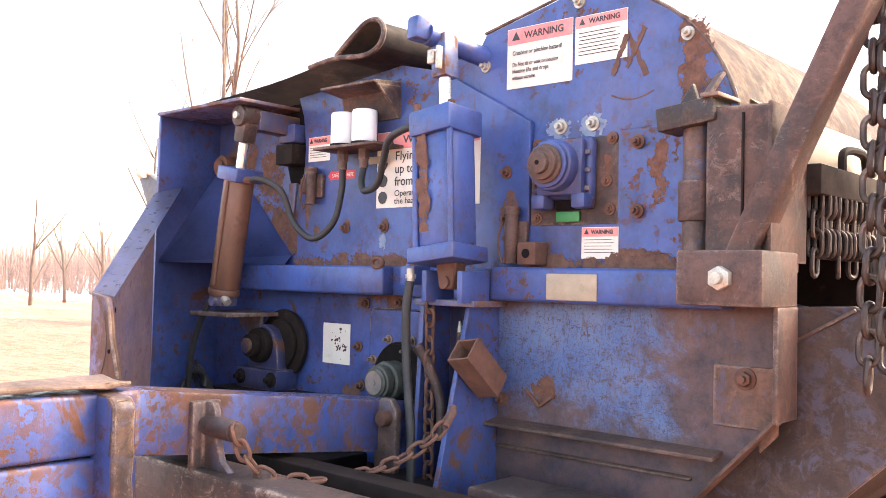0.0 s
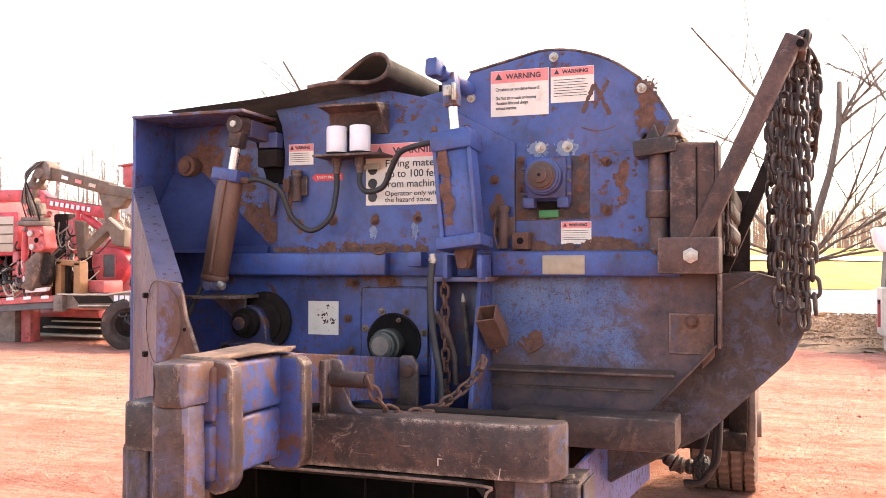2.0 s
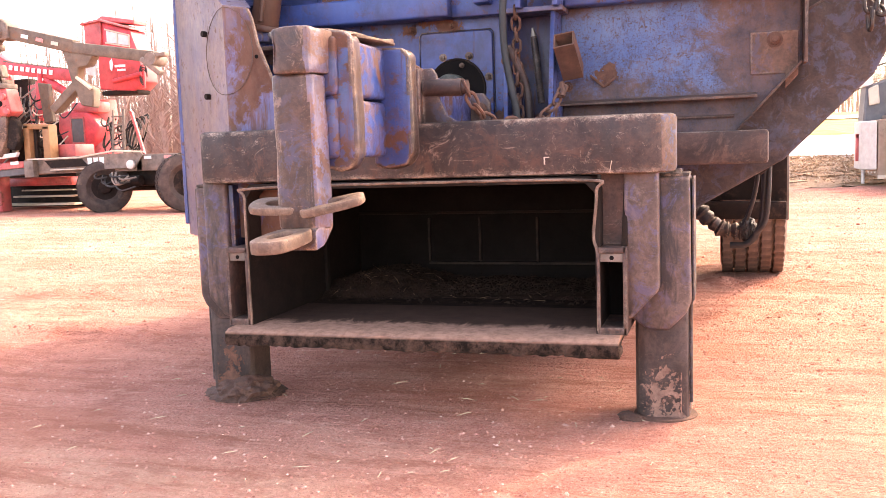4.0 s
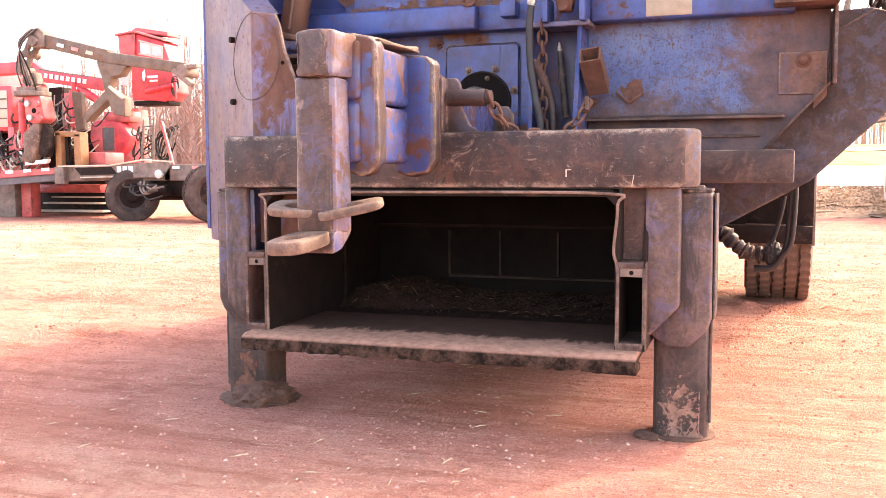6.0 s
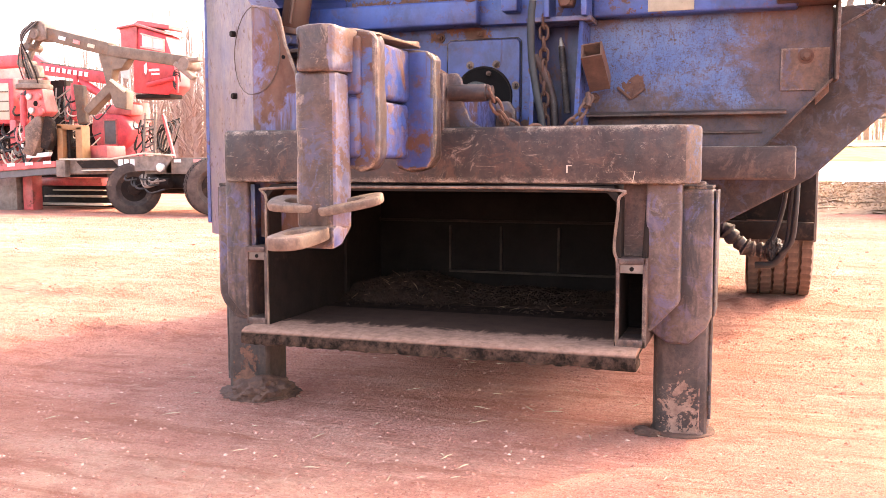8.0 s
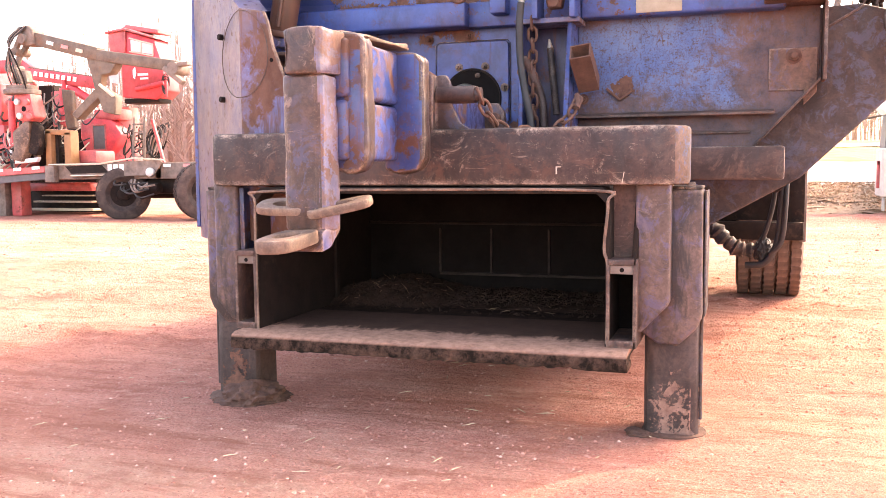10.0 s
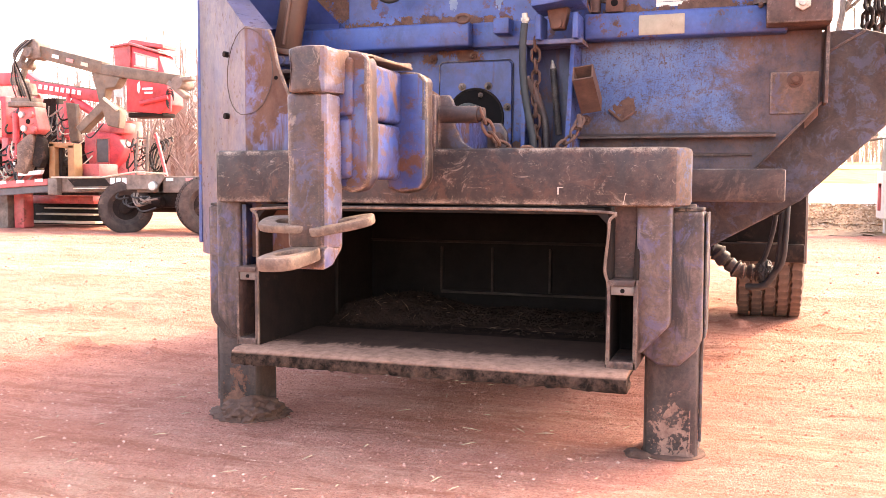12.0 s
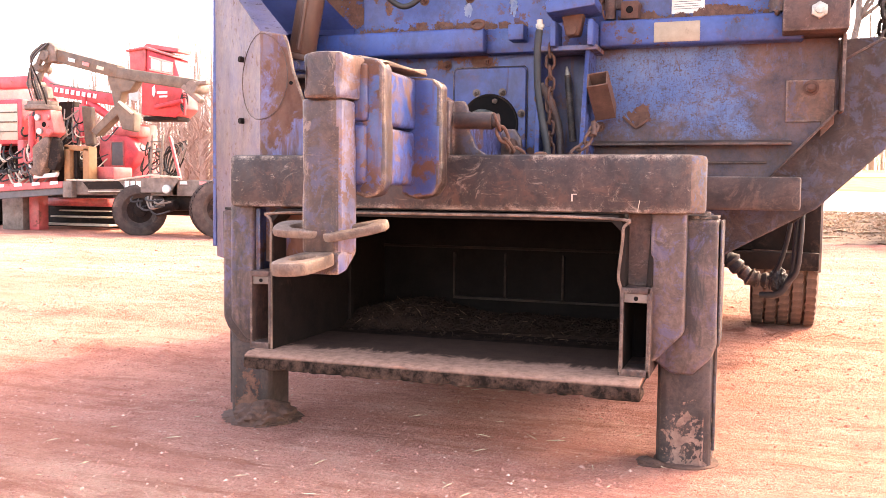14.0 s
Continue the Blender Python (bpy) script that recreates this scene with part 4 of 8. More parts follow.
part("welded_scrap", join(bar((-1.955, 2.608, 1.335), (-1.895, 2.608, 1.282), 0.012, 0.012, 0.002, (0, 1, 0)), bar((-1.895, 2.608, 1.282), (-1.835, 2.608, 1.325), 0.010, 0.010, 0.002, (0, 1, 0))), RUST, panel)
low_bar = part("lower_bar", box(-1.92, -1.20, 2.26, 2.50, 0.925, 1.06, 0.012, 2), BROWN_SOFT, G, "brown rusted step bar")
# The bar's upward faces take the darker steel.
two_tone(low_bar, BEAM_TOP, lambda n: n.z > 0.7)

# sloping conveyor side
chute = part("conveyor_side", prism([(-1.10, 1.653), (-0.895, 1.662), (-0.80, 1.635), (-0.72, 1.52), (-0.70, 1.40), (-0.76, 1.28), (-1.119, 0.927), (-1.465, 0.732), (-1.535, 0.688), (-1.655, 0.775), (-1.655, 0.95), (-1.5, 1.1), (-1.10, 1.4)], "y", 2.69, 2.73, 0.004), CHUTE, G, "sloping rusted conveyor side plate with blue rests")
part("side_rib", bar((-1.06, 2.687, 1.55), (-0.885, 2.687, 1.652), 0.014, 0.010, 0.003), BROWN, chute)
part("conveyor_side", prism([(-1.10, 1.653), (-0.895, 1.662), (-0.80, 1.635), (-0.72, 1.50), (-0.76, 1.28), (-1.21, 0.86), (-1.5, 0.86), (-1.5, 1.1), (-1.10, 1.4)], "y", 4.15, 4.19, 0.004), CHUTE, G)
part("conveyor_floor", prism([(-1.5, 0.86), (-1.21, 0.86), (-0.76, 1.28), (-0.78, 1.31), (-1.22, 0.90), (-1.5, 0.90)], "y", 2.73, 4.15, 0.003), DARK, G)

# ---- brown upright box, post and chain curtain on the feed side ----
ubox = part("upright_box", prism([(-1.245, 1.75), (-1.055, 1.75), (-1.055, 2.220), (-1.245, 2.225)], "y", 2.50, 2.72, 0.006), BROWN, G, "rusty brown upright box")
part("box_seam", box(-1.135, -1.128, 2.492, 2.50, 1.80, 2.20, 0.002), DARK, ubox)
part("box_side", box(-1.055, -1.042, 2.48, 2.74, 1.78, 2.222, 0.003), BROWN, ubox)
pp = part("swing_post", join(rod((-1.300, 2.56, 1.76), (-1.300, 2.56, 2.20), 0.042, sides=24)), BROWN_BLUE, G, "rusty swing post")
part("post_sleeve", rod((-1.300, 2.56, 1.90), (-1.300, 2.56, 2.02), 0.055, sides=24, bevel=0.004), BROWN, pp)
part("post_head", join(bar((-1.400, 2.55, 2.200), (-1.215, 2.55, 2.222), 0.13, 0.072, 0.008), prism([(-1.37, 2.235), (-1.29, 2.24), (-1.315, 2.315)], "y", 2.55, 2.57, 0.002)), DARK_STEEL, pp, "dark welded post head")
part("head_fin", bar((-1.262, 2.50, 2.235), (-1.225, 2.55, 2.330), 0.05, 0.012, 0.002), BARE, pp)
part("head_plate", box(-1.250, -1.195, 2.47, 2.62, 2.252, 2.264, 0.002), BARE, pp)

hood_pts = [(-1.06 - 0.9 * (1 - math.cos(radians(a))), 2.06 + 0.40 * math.sin(radians(a))) for a in range(0, 91, 6)]
hood = bmesh.new()
hr = [[hood.verts.new((x, y, z)) for x, z in hood_pts] for y in (2.76, 4.3)]
for k in range(len(hood_pts) - 1):
    hood.faces.new((hr[0][k], hr[0][k + 1], hr[1][k + 1], hr[1][k]))
bmesh.ops.solidify(hood, geom=hood.faces[:], thickness=0.03)
hd = part("feed_hood", hood, CREAM, G, "pale dusty curved feed hood")
part("hood_bar", box(-1.13, -1.0, 2.74, 4.2, 1.985, 2.075, 0.008), DUSTED, hd)
part("hood_handle", pipe(spline([(-1.03, 3.0, 2.07), (-1.03, 3.02, 2.14), (-1.03, 3.2, 2.15), (-1.03, 3.24, 2.08)], 5), 0.014, 8), DARK, hd)
part("hood_end", box(-2.3, -0.955, 4.2, 4.24, 1.62, 2.14, 0.004), DARK, hd, "dark end plate of the feed opening")
# Added black walls: they close the feed opening and hold its shade.
part("opening_blackout", join(box(-2.4, -1.1, 5.6, 5.65, 0.95, 2.3, 0.004), box(-2.4, -1.15, 4.2, 5.6, 2.25, 2.3, 0.004), box(-2.4, -2.32, 2.74, 4.2, 0.95, 2.6, 0.004), box(-2.32, -1.45, 2.74, 4.2, 0.90, 0.95, 0.004)), SHADE_BLACK, G)

# swing arms
arm = part("lift_arm", bar((-1.130, 2.50, 1.79), (-0.735, 2.50, 2.64), 0.078, 0.095, 0.008, (0, 1, 0)), BROWN, G, "rusty square lift arm")
part("arm_eye", rod((-0.715, 2.444, 2.60), (-0.715, 2.438, 2.60), 0.016, sides=16), SHADE_BLACK, arm)
part("lift_arm", bar((-1.12, 4.05, 1.62), (-0.72, 4.05, 2.56), 0.075, 0.10, 0.008, (0, 1, 0)), DARK, G)
part("arm_bar", rod((-0.715, 2.46, 2.60), (-0.715, 4.1, 2.60), 0.03, sides=14), BROWN, arm)


# ---- hydraulic cylinders ----
def cylinder_a():
    top, bot = Vector((-3.348, 2.415, 2.397)), Vector((-3.495, 2.42, 1.64))
    d = (bot - top).normalized()
    at = lambda s: top + d * s
    c = part("hydraulic_cylinder", join(rod(at(0.245), at(0.765), 0.066, sides=32, bevel=0.004), rod(at(0.765), at(0.795), 0.070, sides=32, bevel=0.006)), CYLINDER_RUST, G, "rusty brown hydraulic cylinder")
    part("rod", rod(at(0.04), at(0.26), 0.024, sides=20), CHROME, c, "bare chrome rod")
    part("clevis", join(bar(at(-0.045), at(0.115), 0.075, 0.075, 0.014, (0, 1, 0)), rod(at(0) + Vector((0, -0.055, 0)), at(0) + Vector((0, 0.06, 0)), 0.046, sides=28, bevel=0.006)), BROWN, c)
    part("pin_head", rod(at(0) + Vector((0, -0.055, 0)), at(0) + Vector((0, -0.068, 0)), 0.016, sides=12), NUT, c)
    part("gland", bar(at(0.225), at(0.285), 0.15, 0.14, 0.008, (0, 1, 0)), BLUE, c, "blue cylinder gland")
    part("support_arm", bar((-3.34, 2.45, 2.385), (-3.30, 2.70, 2.37), 0.08, 0.09, 0.01), BLUE_GREASY_DARK, c)
    part("foot_shelf", join(box(-3.64, -3.36, 2.34, 2.66, 1.522, 1.540, 0.003), prism([(-3.60, 1.522), (-3.40, 1.522), (-3.40, 1.40), (-3.45, 1.40)], "y", 2.55, 2.57, 0.002)), BROWN_BLUE, c)
    part("side_tube", rod(at(0.29) + Vector((0.012, -0.068, 0)), at(0.75) + Vector((0.012, -0.068, 0)), 0.011, sides=12), CYLINDER_RUST, c)
    part("foot_lug", join(bar(at(0.79), at(0.84), 0.10, 0.09, 0.01, (0, 1, 0)), rod(at(0.825) + Vector((0, -0.06, 0)), at(0.825) + Vector((0, 0.06, 0)), 0.022, sides=16)), BLUE_LOW, c)
    part("fitting", rod(at(0.81) + Vector((0.05, -0.03, 0)), at(0.83) + Vector((0.085, -0.03, 0)), 0.018, sides=12), NUT, c)


cylinder_a()


def cylinder_b():
    a, b = Vector((-2.205, 2.44, 2.27)), Vector((-2.145, 2.40, 1.765))
    d = (b - a).normalized()
    c = part("hydraulic_cylinder", join(bar(a + d * 0.03, b - d * 0.03, 0.178, 0.150, 0.040, (0, 1, 0))), BLUE, G, "large blue hydraulic cylinder with square caps")
    part("top_cap", bar(a - d * 0.035, a + d * 0.06, 0.195, 0.185, 0.012, (0, 1, 0)), BLUE, c)
    part("bottom_cap", bar(b - d * 0.055, b, 0.215, 0.19, 0.008, (0, 1, 0)), BLUE, c)
    for j, s_ in enumerate((0.10, 0.22, 0.33)):
        p_ = a + d * s_
        part("rust_stain", stain_sheet(p_.x - 0.045 + 0.006 * j, p_.z, 0.08, 0.20, p_.y - 0.0800), STAIN, c)
    for sx in (-0.082, 0.082):
        part("tie_rod", rod(a + d * 0.03 + Vector((sx, -0.072, 0)), b - d * 0.03 + Vector((sx, -0.072, 0)), 0.011, sides=10), BLUE, c)
    for sx in (-1, 1):
        part("tie_rod_nut", rod(a - d * 0.035 + Vector((sx * 0.08, -0.06, 0)), a - d * 0.06 + Vector((sx * 0.08, -0.06, 0)), 0.014, sides=6), RUST, c)
    part("rod", rod(a - d * 0.17, a, 0.024, sides=20), CHROME, c, "bare scratched cylinder rod")
    part("clevis", bar(a - d * 0.32, a - d * 0.16, 0.07, 0.075, 0.008, (0, 1, 0)), BLUE_LOW, c, "scuffed clevis")
    part("clevis_window", join(box(-2.245, -2.213, 2.378, 2.402, 2.47, 2.52, 0.003), box(-2.204, -2.192, 2.377, 2.402, 2.45, 2.53, 0.002)), NUT, c)
    part("lower_lug", join(prism([(-2.205, 1.77), (-2.105, 1.77), (-2.125, 1.675), (-2.185, 1.675)], "y", 2.40, 2.46, 0.006), rod((-2.155, 2.39, 1.70), (-2.155, 2.47, 1.70), 0.022, sides=18)), RUST, c)
    for x in (-2.25, -2.085):
        part("lug_ear", box(x, x + 0.025, 2.38, 2.53, 1.63, 1.74, 0.005), BLUE, c)


cylinder_b()
piv = part("pivot_arm", rod((-2.27, 2.40, 2.585), (-2.20, 2.74, 2.53), 0.038, sides=24), BLUE, G, "blue round pivot arm")
part("arm_end", bar((-2.295, 2.345, 2.605), (-2.280, 2.43, 2.598), 0.070, 0.088, 0.016), BLUE, piv)

# ---- left recess ----
part("recess_back", prism([(-3.93, 0.95), (-3.20, 0.95), (-3.20, 2.47), (-3.93, 2.47)], "y", 2.66, 2.675, 0.001), BLUE, G, "blue back wall of the recess")
side = part("side_wall", prism([(2.33, 2.46), (2.68, 2.46), (2.68, 0.70), (2.31, 0.70)], "x", -3.935, -3.915, 0.002), BLUE, G, "blue side wall")
part("top_flange", box(-3.93, -3.27, 2.315, 2.68, 2.447, 2.462, 0.003), BLUE_LOW, side)
slope = bmesh.new()
sv = [slope.verts.new(p) for p in ((-3.908, 2.33, 1.757), (-3.908, 2.63, 2.19), (-3.74, 2.655, 2.205), (-3.32, 2.655, 1.80), (-3.30, 2.60, 1.757))]
for j in range(1, 4):
    slope.faces.new((sv[0], sv[j], sv[j + 1]))
bmesh.ops.solidify(slope, geom=slope.faces[:], thickness=0.01)
part("slope_plate", slope, BLUE_SKYLIT, side, "dusty blue sloping gusset, coloured paler for sky light")
part("rust_run", stain_sheet(-3.37, 1.90, 0.30, 0.34, 2.6585), STAIN, side)
part("rust_stain", stain_sheet(-3.50, 2.14, 0.26, 0.40, 2.6595), STAIN, side)
# Black sheet in place of the shade inside the open slot.
part("dark_slot", prism([(-3.32, 2.12), (-3.215, 2.12), (-3.20, 2.48), (-3.46, 2.48), (-3.40, 2.36)], "y", 2.640, 2.659, 0.001), SHADE_BLACK, G)
part("catch_block", box(-3.335, -3.22, 2.56, 2.66, 2.20, 2.29, 0.006), DARK, G)
part("catch_block", box(-3.34, -3.23, 2.58, 2.66, 2.30, 2.38, 0.006), BLUE, G)
part("recess_boss", join(rod((-3.79, 2.66, 2.225), (-3.79, 2.58, 2.225), 0.055, sides=24, bevel=0.006), rod((-3.79, 2.58, 2.225), (-3.79, 2.565, 2.225), 0.035, sides=20)), RUST, G, "rusty round boss")
part("boss_plate", stain_sheet(-3.71, 2.26, 0.30, 0.36, 2.659), STAIN, G)
part("hanging_tongue", prism([(-3.30, 2.12), (-3.245, 2.12), (-3.265, 1.96), (-3.285, 1.94)], "y", 2.61, 2.625, 0.002), BLUE_LOW, G)
part("recess_block", box(-3.93, -3.25, 2.68, 3.1, 0.95, 2.44, 0.004), BLUE, G)

# flared guard at the corner
FOLD, OUT = (-3.305, 1.710), (-3.915, 2.315)
panel_ = bmesh.new()
panel_.faces.new([panel_.verts.new(p) for p in ((*FOLD, 0.65), (*OUT, 0.65), (*OUT, 2.078), (*FOLD, 1.632))])
bmesh.ops.solidify(panel_, geom=panel_.faces[:], thickness=0.014)
guard = part("corner_guard", panel_, BLUE_DUSTY_LIT, G, "dusty blue flared corner guard, rubbed and rusted, paled for bounced light")
face = prism([(-3.308, 0.69), (-3.03, 0.69), (-3.06, 1.18), (-3.088, 1.30), (-3.155, 1.47), (-3.178, 1.575), (-3.195, 1.615), (-3.308, 1.635)], "y", 1.706, 1.728, 0.003)
part("guard_face", face, FACE_WORN, guard, "brown rusted guard face")
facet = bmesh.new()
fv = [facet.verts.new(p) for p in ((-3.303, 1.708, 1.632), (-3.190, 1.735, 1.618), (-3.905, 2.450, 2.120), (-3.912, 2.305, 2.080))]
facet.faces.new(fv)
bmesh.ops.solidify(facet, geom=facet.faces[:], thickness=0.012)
part("guard_slope", facet, BLUE_SUN_SLOPE, guard, "scratched blue guard slope, coloured pale for the sun on it")
part("guard_rim", pipe([Vector(p) for p in ((-3.062, 1.708, 1.18), (-3.088, 1.708, 1.30), (-3.155, 1.708, 1.47), (-3.178, 1.708, 1.575), (-3.195, 1.708, 1.612))], 0.006, 8), BARE, guard, "bright rubbed edge")
part("guard_return", prism([(1.73, 0.95), (2.66, 0.95), (2.66, 1.1), (1.73, 1.15)], "x", -3.085, -3.070, 0.002), BLUE, guard)
ring_pts = []
for k in range(24):
    a = 2 * math.pi * k / 24
    s, z = math.sin(a), 1.45 + 0.175 * math.cos(a)
    ring_pts.append(Vector((-3.303 + 0.128 * s, 1.700, z)) if s > 0 else Vector((-3.303 + 0.205 * s, 1.700 - 0.200 * s, z)))
part("wire_loop", pipe(ring_pts, 0.0019, 6, True), BROWN_SOFT, guard, "thin dark wire loop")
for z in (1.554, 1.287):
    part("guard_bolt", rod((-3.51, 1.915, z), (-3.522, 1.895, z), 0.013, sides=6), DARK, guard)
part("guard_hole", rod((-3.162, 1.707, 1.42), (-3.162, 1.703, 1.42), 0.008, sides=10), SHADE_BLACK, guard)

# ---- roof sheet with its curled end ----
prof = spline([(-3.83, 0, 2.505), (-3.24, 0, 2.54), (-2.86, 0, 2.582), (-2.70, 0, 2.572), (-2.62, 0, 2.576), (-2.565, 0, 2.605), (-2.548, 0, 2.655), (-2.580, 0, 2.698), (-2.645, 0, 2.700), (-2.735, 0, 2.650), (-2.82, 0, 2.592)], 5)
roof = bmesh.new()
rr = [[roof.verts.new((p.x + dx * (1 if p.x > -3 else 0.3), y, p.z - dz)) for p in prof] for y, dx, dz in ((2.46, 0, 0), (2.9, 0.02, 0.004), (3.6, 0.05, 0.02))]
for u in range(2):
    for k in range(len(prof) - 1):
        roof.faces.new((rr[u][k], rr[u][k + 1], rr[u + 1][k + 1], rr[u + 1][k]))
bmesh.ops.solidify(roof, geom=roof.faces[:], thickness=0.018)
flap_ = part("rubber_flap", roof, MAT_RUBBER, G, "black rubber roof flap with its end curled over")
part("flap_edge", pipe([Vector((p.x, 2.455, p.z + 0.004)) for p in prof[8:]], 0.011, 8), BROWN, flap_)

# ---- filters and hoses ----
fb = part("filter_bracket", join(box(-2.97, -2.60, 2.47, 2.635, 2.228, 2.240, 0.003), prism([(2.635, 2.50), (2.635, 2.35), (2.625, 2.35), (2.60, 2.46), (2.48, 2.475), (2.48, 2.485)], "x", -2.945, -2.625, 0.002), prism([(2.635, 2.48), (2.635, 2.35), (2.50, 2.47)], "x", -2.635, -2.622, 0.002)), BROWN, G, "rusty filter bracket with a small roof")
for x in (-2.872, -2.745):
    f_ = part("oil_filter", join(rod((x, 2.55, 2.252), (x, 2.55, 2.385), 0.052, sides=36, bevel=0.010)), WHITE, G, "white spin-on oil filter")
    part("filter_seam", rod((x, 2.55, 2.241), (x, 2.55, 2.254), 0.054, sides=36), DARK, f_)
    part("filter_port", join(rod((x, 2.55, 2.228), (x, 2.55, 2.185), 0.024, sides=6), rod((x, 2.55, 2.185), (x, 2.55, 2.15), 0.018, sides=14)), BROWN, f_)
part("bracket_tag", box(-2.77, -2.66, 2.60, 2.604, 2.17, 2.20, 0.001), TAN, G)
hose("hose", [(-3.30, 2.40, 2.115), (-3.22, 2.40, 2.115), (-3.13, 2.44, 2.06), (-3.08, 2.47, 1.93), (-2.99, 2.50, 1.865), (-2.90, 2.53, 1.93), (-2.875, 2.55, 2.06), (-2.872, 2.55, 2.155)], 0.014, G, "black hydraulic hose hanging in a loop")
hose("hose", [(-2.745, 2.55, 2.155), (-2.735, 2.53, 2.09), (-2.68, 2.50, 2.05), (-2.59, 2.48, 2.07), (-2.54, 2.46, 2.15), (-2.48, 2.43, 2.225), (-2.38, 2.40, 2.25), (-2.31, 2.40, 2.26)], 0.014, G)
part("hose_fitting", rod((-3.33, 2.40, 2.118), (-3.285, 2.40, 2.113), 0.017, sides=8), RUST, G)
hose("hose", [(-3.53, 2.39, 1.60), (-3.56, 2.37, 1.55), (-3.63, 2.36, 1.40), (-3.68, 2.37, 1.22), (-3.69, 2.4, 1.02)], 0.014, G)
for k in range(5):
    hose("coiled_hose", [(-3.62 + (0.085 + 0.006 * k) * math.cos(a + 0.8 * k), 2.36 + 0.020 * k + 0.03 * math.sin(a), 1.205 + (0.060 + 0.010 * k) * math.sin(a + 0.5 * k)) for a in (0.7 * j for j in range(9))], 0.010, G, "coil of black hose" if k == 0 else "", RUBBER)
hose("hose", [(-2.295, 2.37, 1.70), (-2.30, 2.36, 1.60), (-2.295, 2.36, 1.45), (-2.27, 2.35, 1.30), (-2.245, 2.34, 1.18), (-2.23, 2.33, 0.98)], 0.016, G, "black hose with a steel end")
part("hose_fitting", join(rod((-2.292, 2.37, 1.70), (-2.294, 2.37, 1.745), 0.014, sides=12), rod((-2.292, 2.37, 1.71), (-2.292, 2.37, 1.725), 0.020, sides=6)), NUT, G)
hose("hose", [(-2.30, 2.42, 1.47), (-2.26, 2.44, 1.40), (-2.22, 2.46, 1.28), (-2.21, 2.46, 1.14)], 0.018, G, "", BROWN)


# small safety pins on chains and eyes
def latch(x, z, h=0.16):
    l = part("latch_pin", join(rod((x, YP - 0.05, z - h / 2), (x, YP - 0.05, z + h / 2), 0.024, sides=18, bevel=0.003), rod((x, YP - 0.05, z + h / 2 - 0.025), (x, YP - 0.05, z + h / 2), 0.030, sides=18), box(x - 0.05, x + 0.05, YP - 0.03, YP - 0.013, z - 0.05, z + 0.05, 0.003)), BROWN, G, "rusty locking pin and holder")
    part("pin_wire", pipe(spline([(x - 0.035, YP - 0.06, z + 0.05), (x - 0.04, YP - 0.075, z - 0.02), (x - 0.02, YP - 0.075, z - 0.10), (x - 0.01, YP - 0.06, z - 0.05)], 6), 0.004, 6), RUST, l)


latch(-3.125, 2.10)
part("pin_eye", join(box(-3.215, -3.17, YP - 0.04, YP - 0.012, 2.07, 2.14, 0.008)), RUST, G)
latch(-2.02, 1.87, 0.20)
lug = part("drilled_lug", box(-1.97, -1.89, YP - 0.085, YP - 0.006, 1.765, 1.845, 0.008), RUST, G, "rusty drilled square lug")
part("lug_hole", rod((-1.93, YP - 0.085, 1.805), (-1.93, YP - 0.088, 1.805), 0.016, sides=14), SHADE_BLACK, lug)

# rust patches along the panel foot
for x0, x1, h in ((-3.25, -2.60, 0.035), (-2.62, -2.42, 0.022), (-1.97, -1.30, 0.026)):
    rng = random.Random(int(-x0 * 10))
    for k in range(3):
        part("rust_edge", stain_sheet(x0 + (x1 - x0) * (k + 0.5) / 3, 1.768 + 0.008 * rng.random(), (x1 - x0) / 1.9, h * 3.0 * (0.7 + 0.5 * rng.random()), YP - 0.012 - 0.0004 * k), STAIN, G)

# ---- lower front: beam, legs, feed tunnel ----
plan = [(-3.385, 1.60), (-1.635, 1.60), (-1.575, 1.63), (-1.532, 1.70), (-1.530, 1.765), (-3.385, 1.765)]
fbeam = part("front_beam", prism(plan, "z", 0.918, 1.125, 0.016, 2), BEAM, G, "heavy brown front beam with rubbed edges")
two_tone(fbeam, BROWN_BLUE, lambda n: n.x > 0.6)
fbeam.data.materials.append(BEAM_TOP)
# Darker steel on the beam's upward faces.
for face_ in fbeam.data.polygons:
    if face_.normal.z > 0.7:
        face_.material_index = 2
part("chalk_mark", join(box(-1.985, -1.980, 1.5975, 1.599, 0.958, 0.985, 0), box(-1.985, -1.965, 1.5975, 1.599, 0.982, 0.985, 0)), CREAM, fbeam)
part("chalk_mark", bar((-1.752, 1.598, 0.925), (-1.745, 1.598, 0.965), 0.002, 0.004, 0, (0, 1, 0)), CREAM, fbeam)


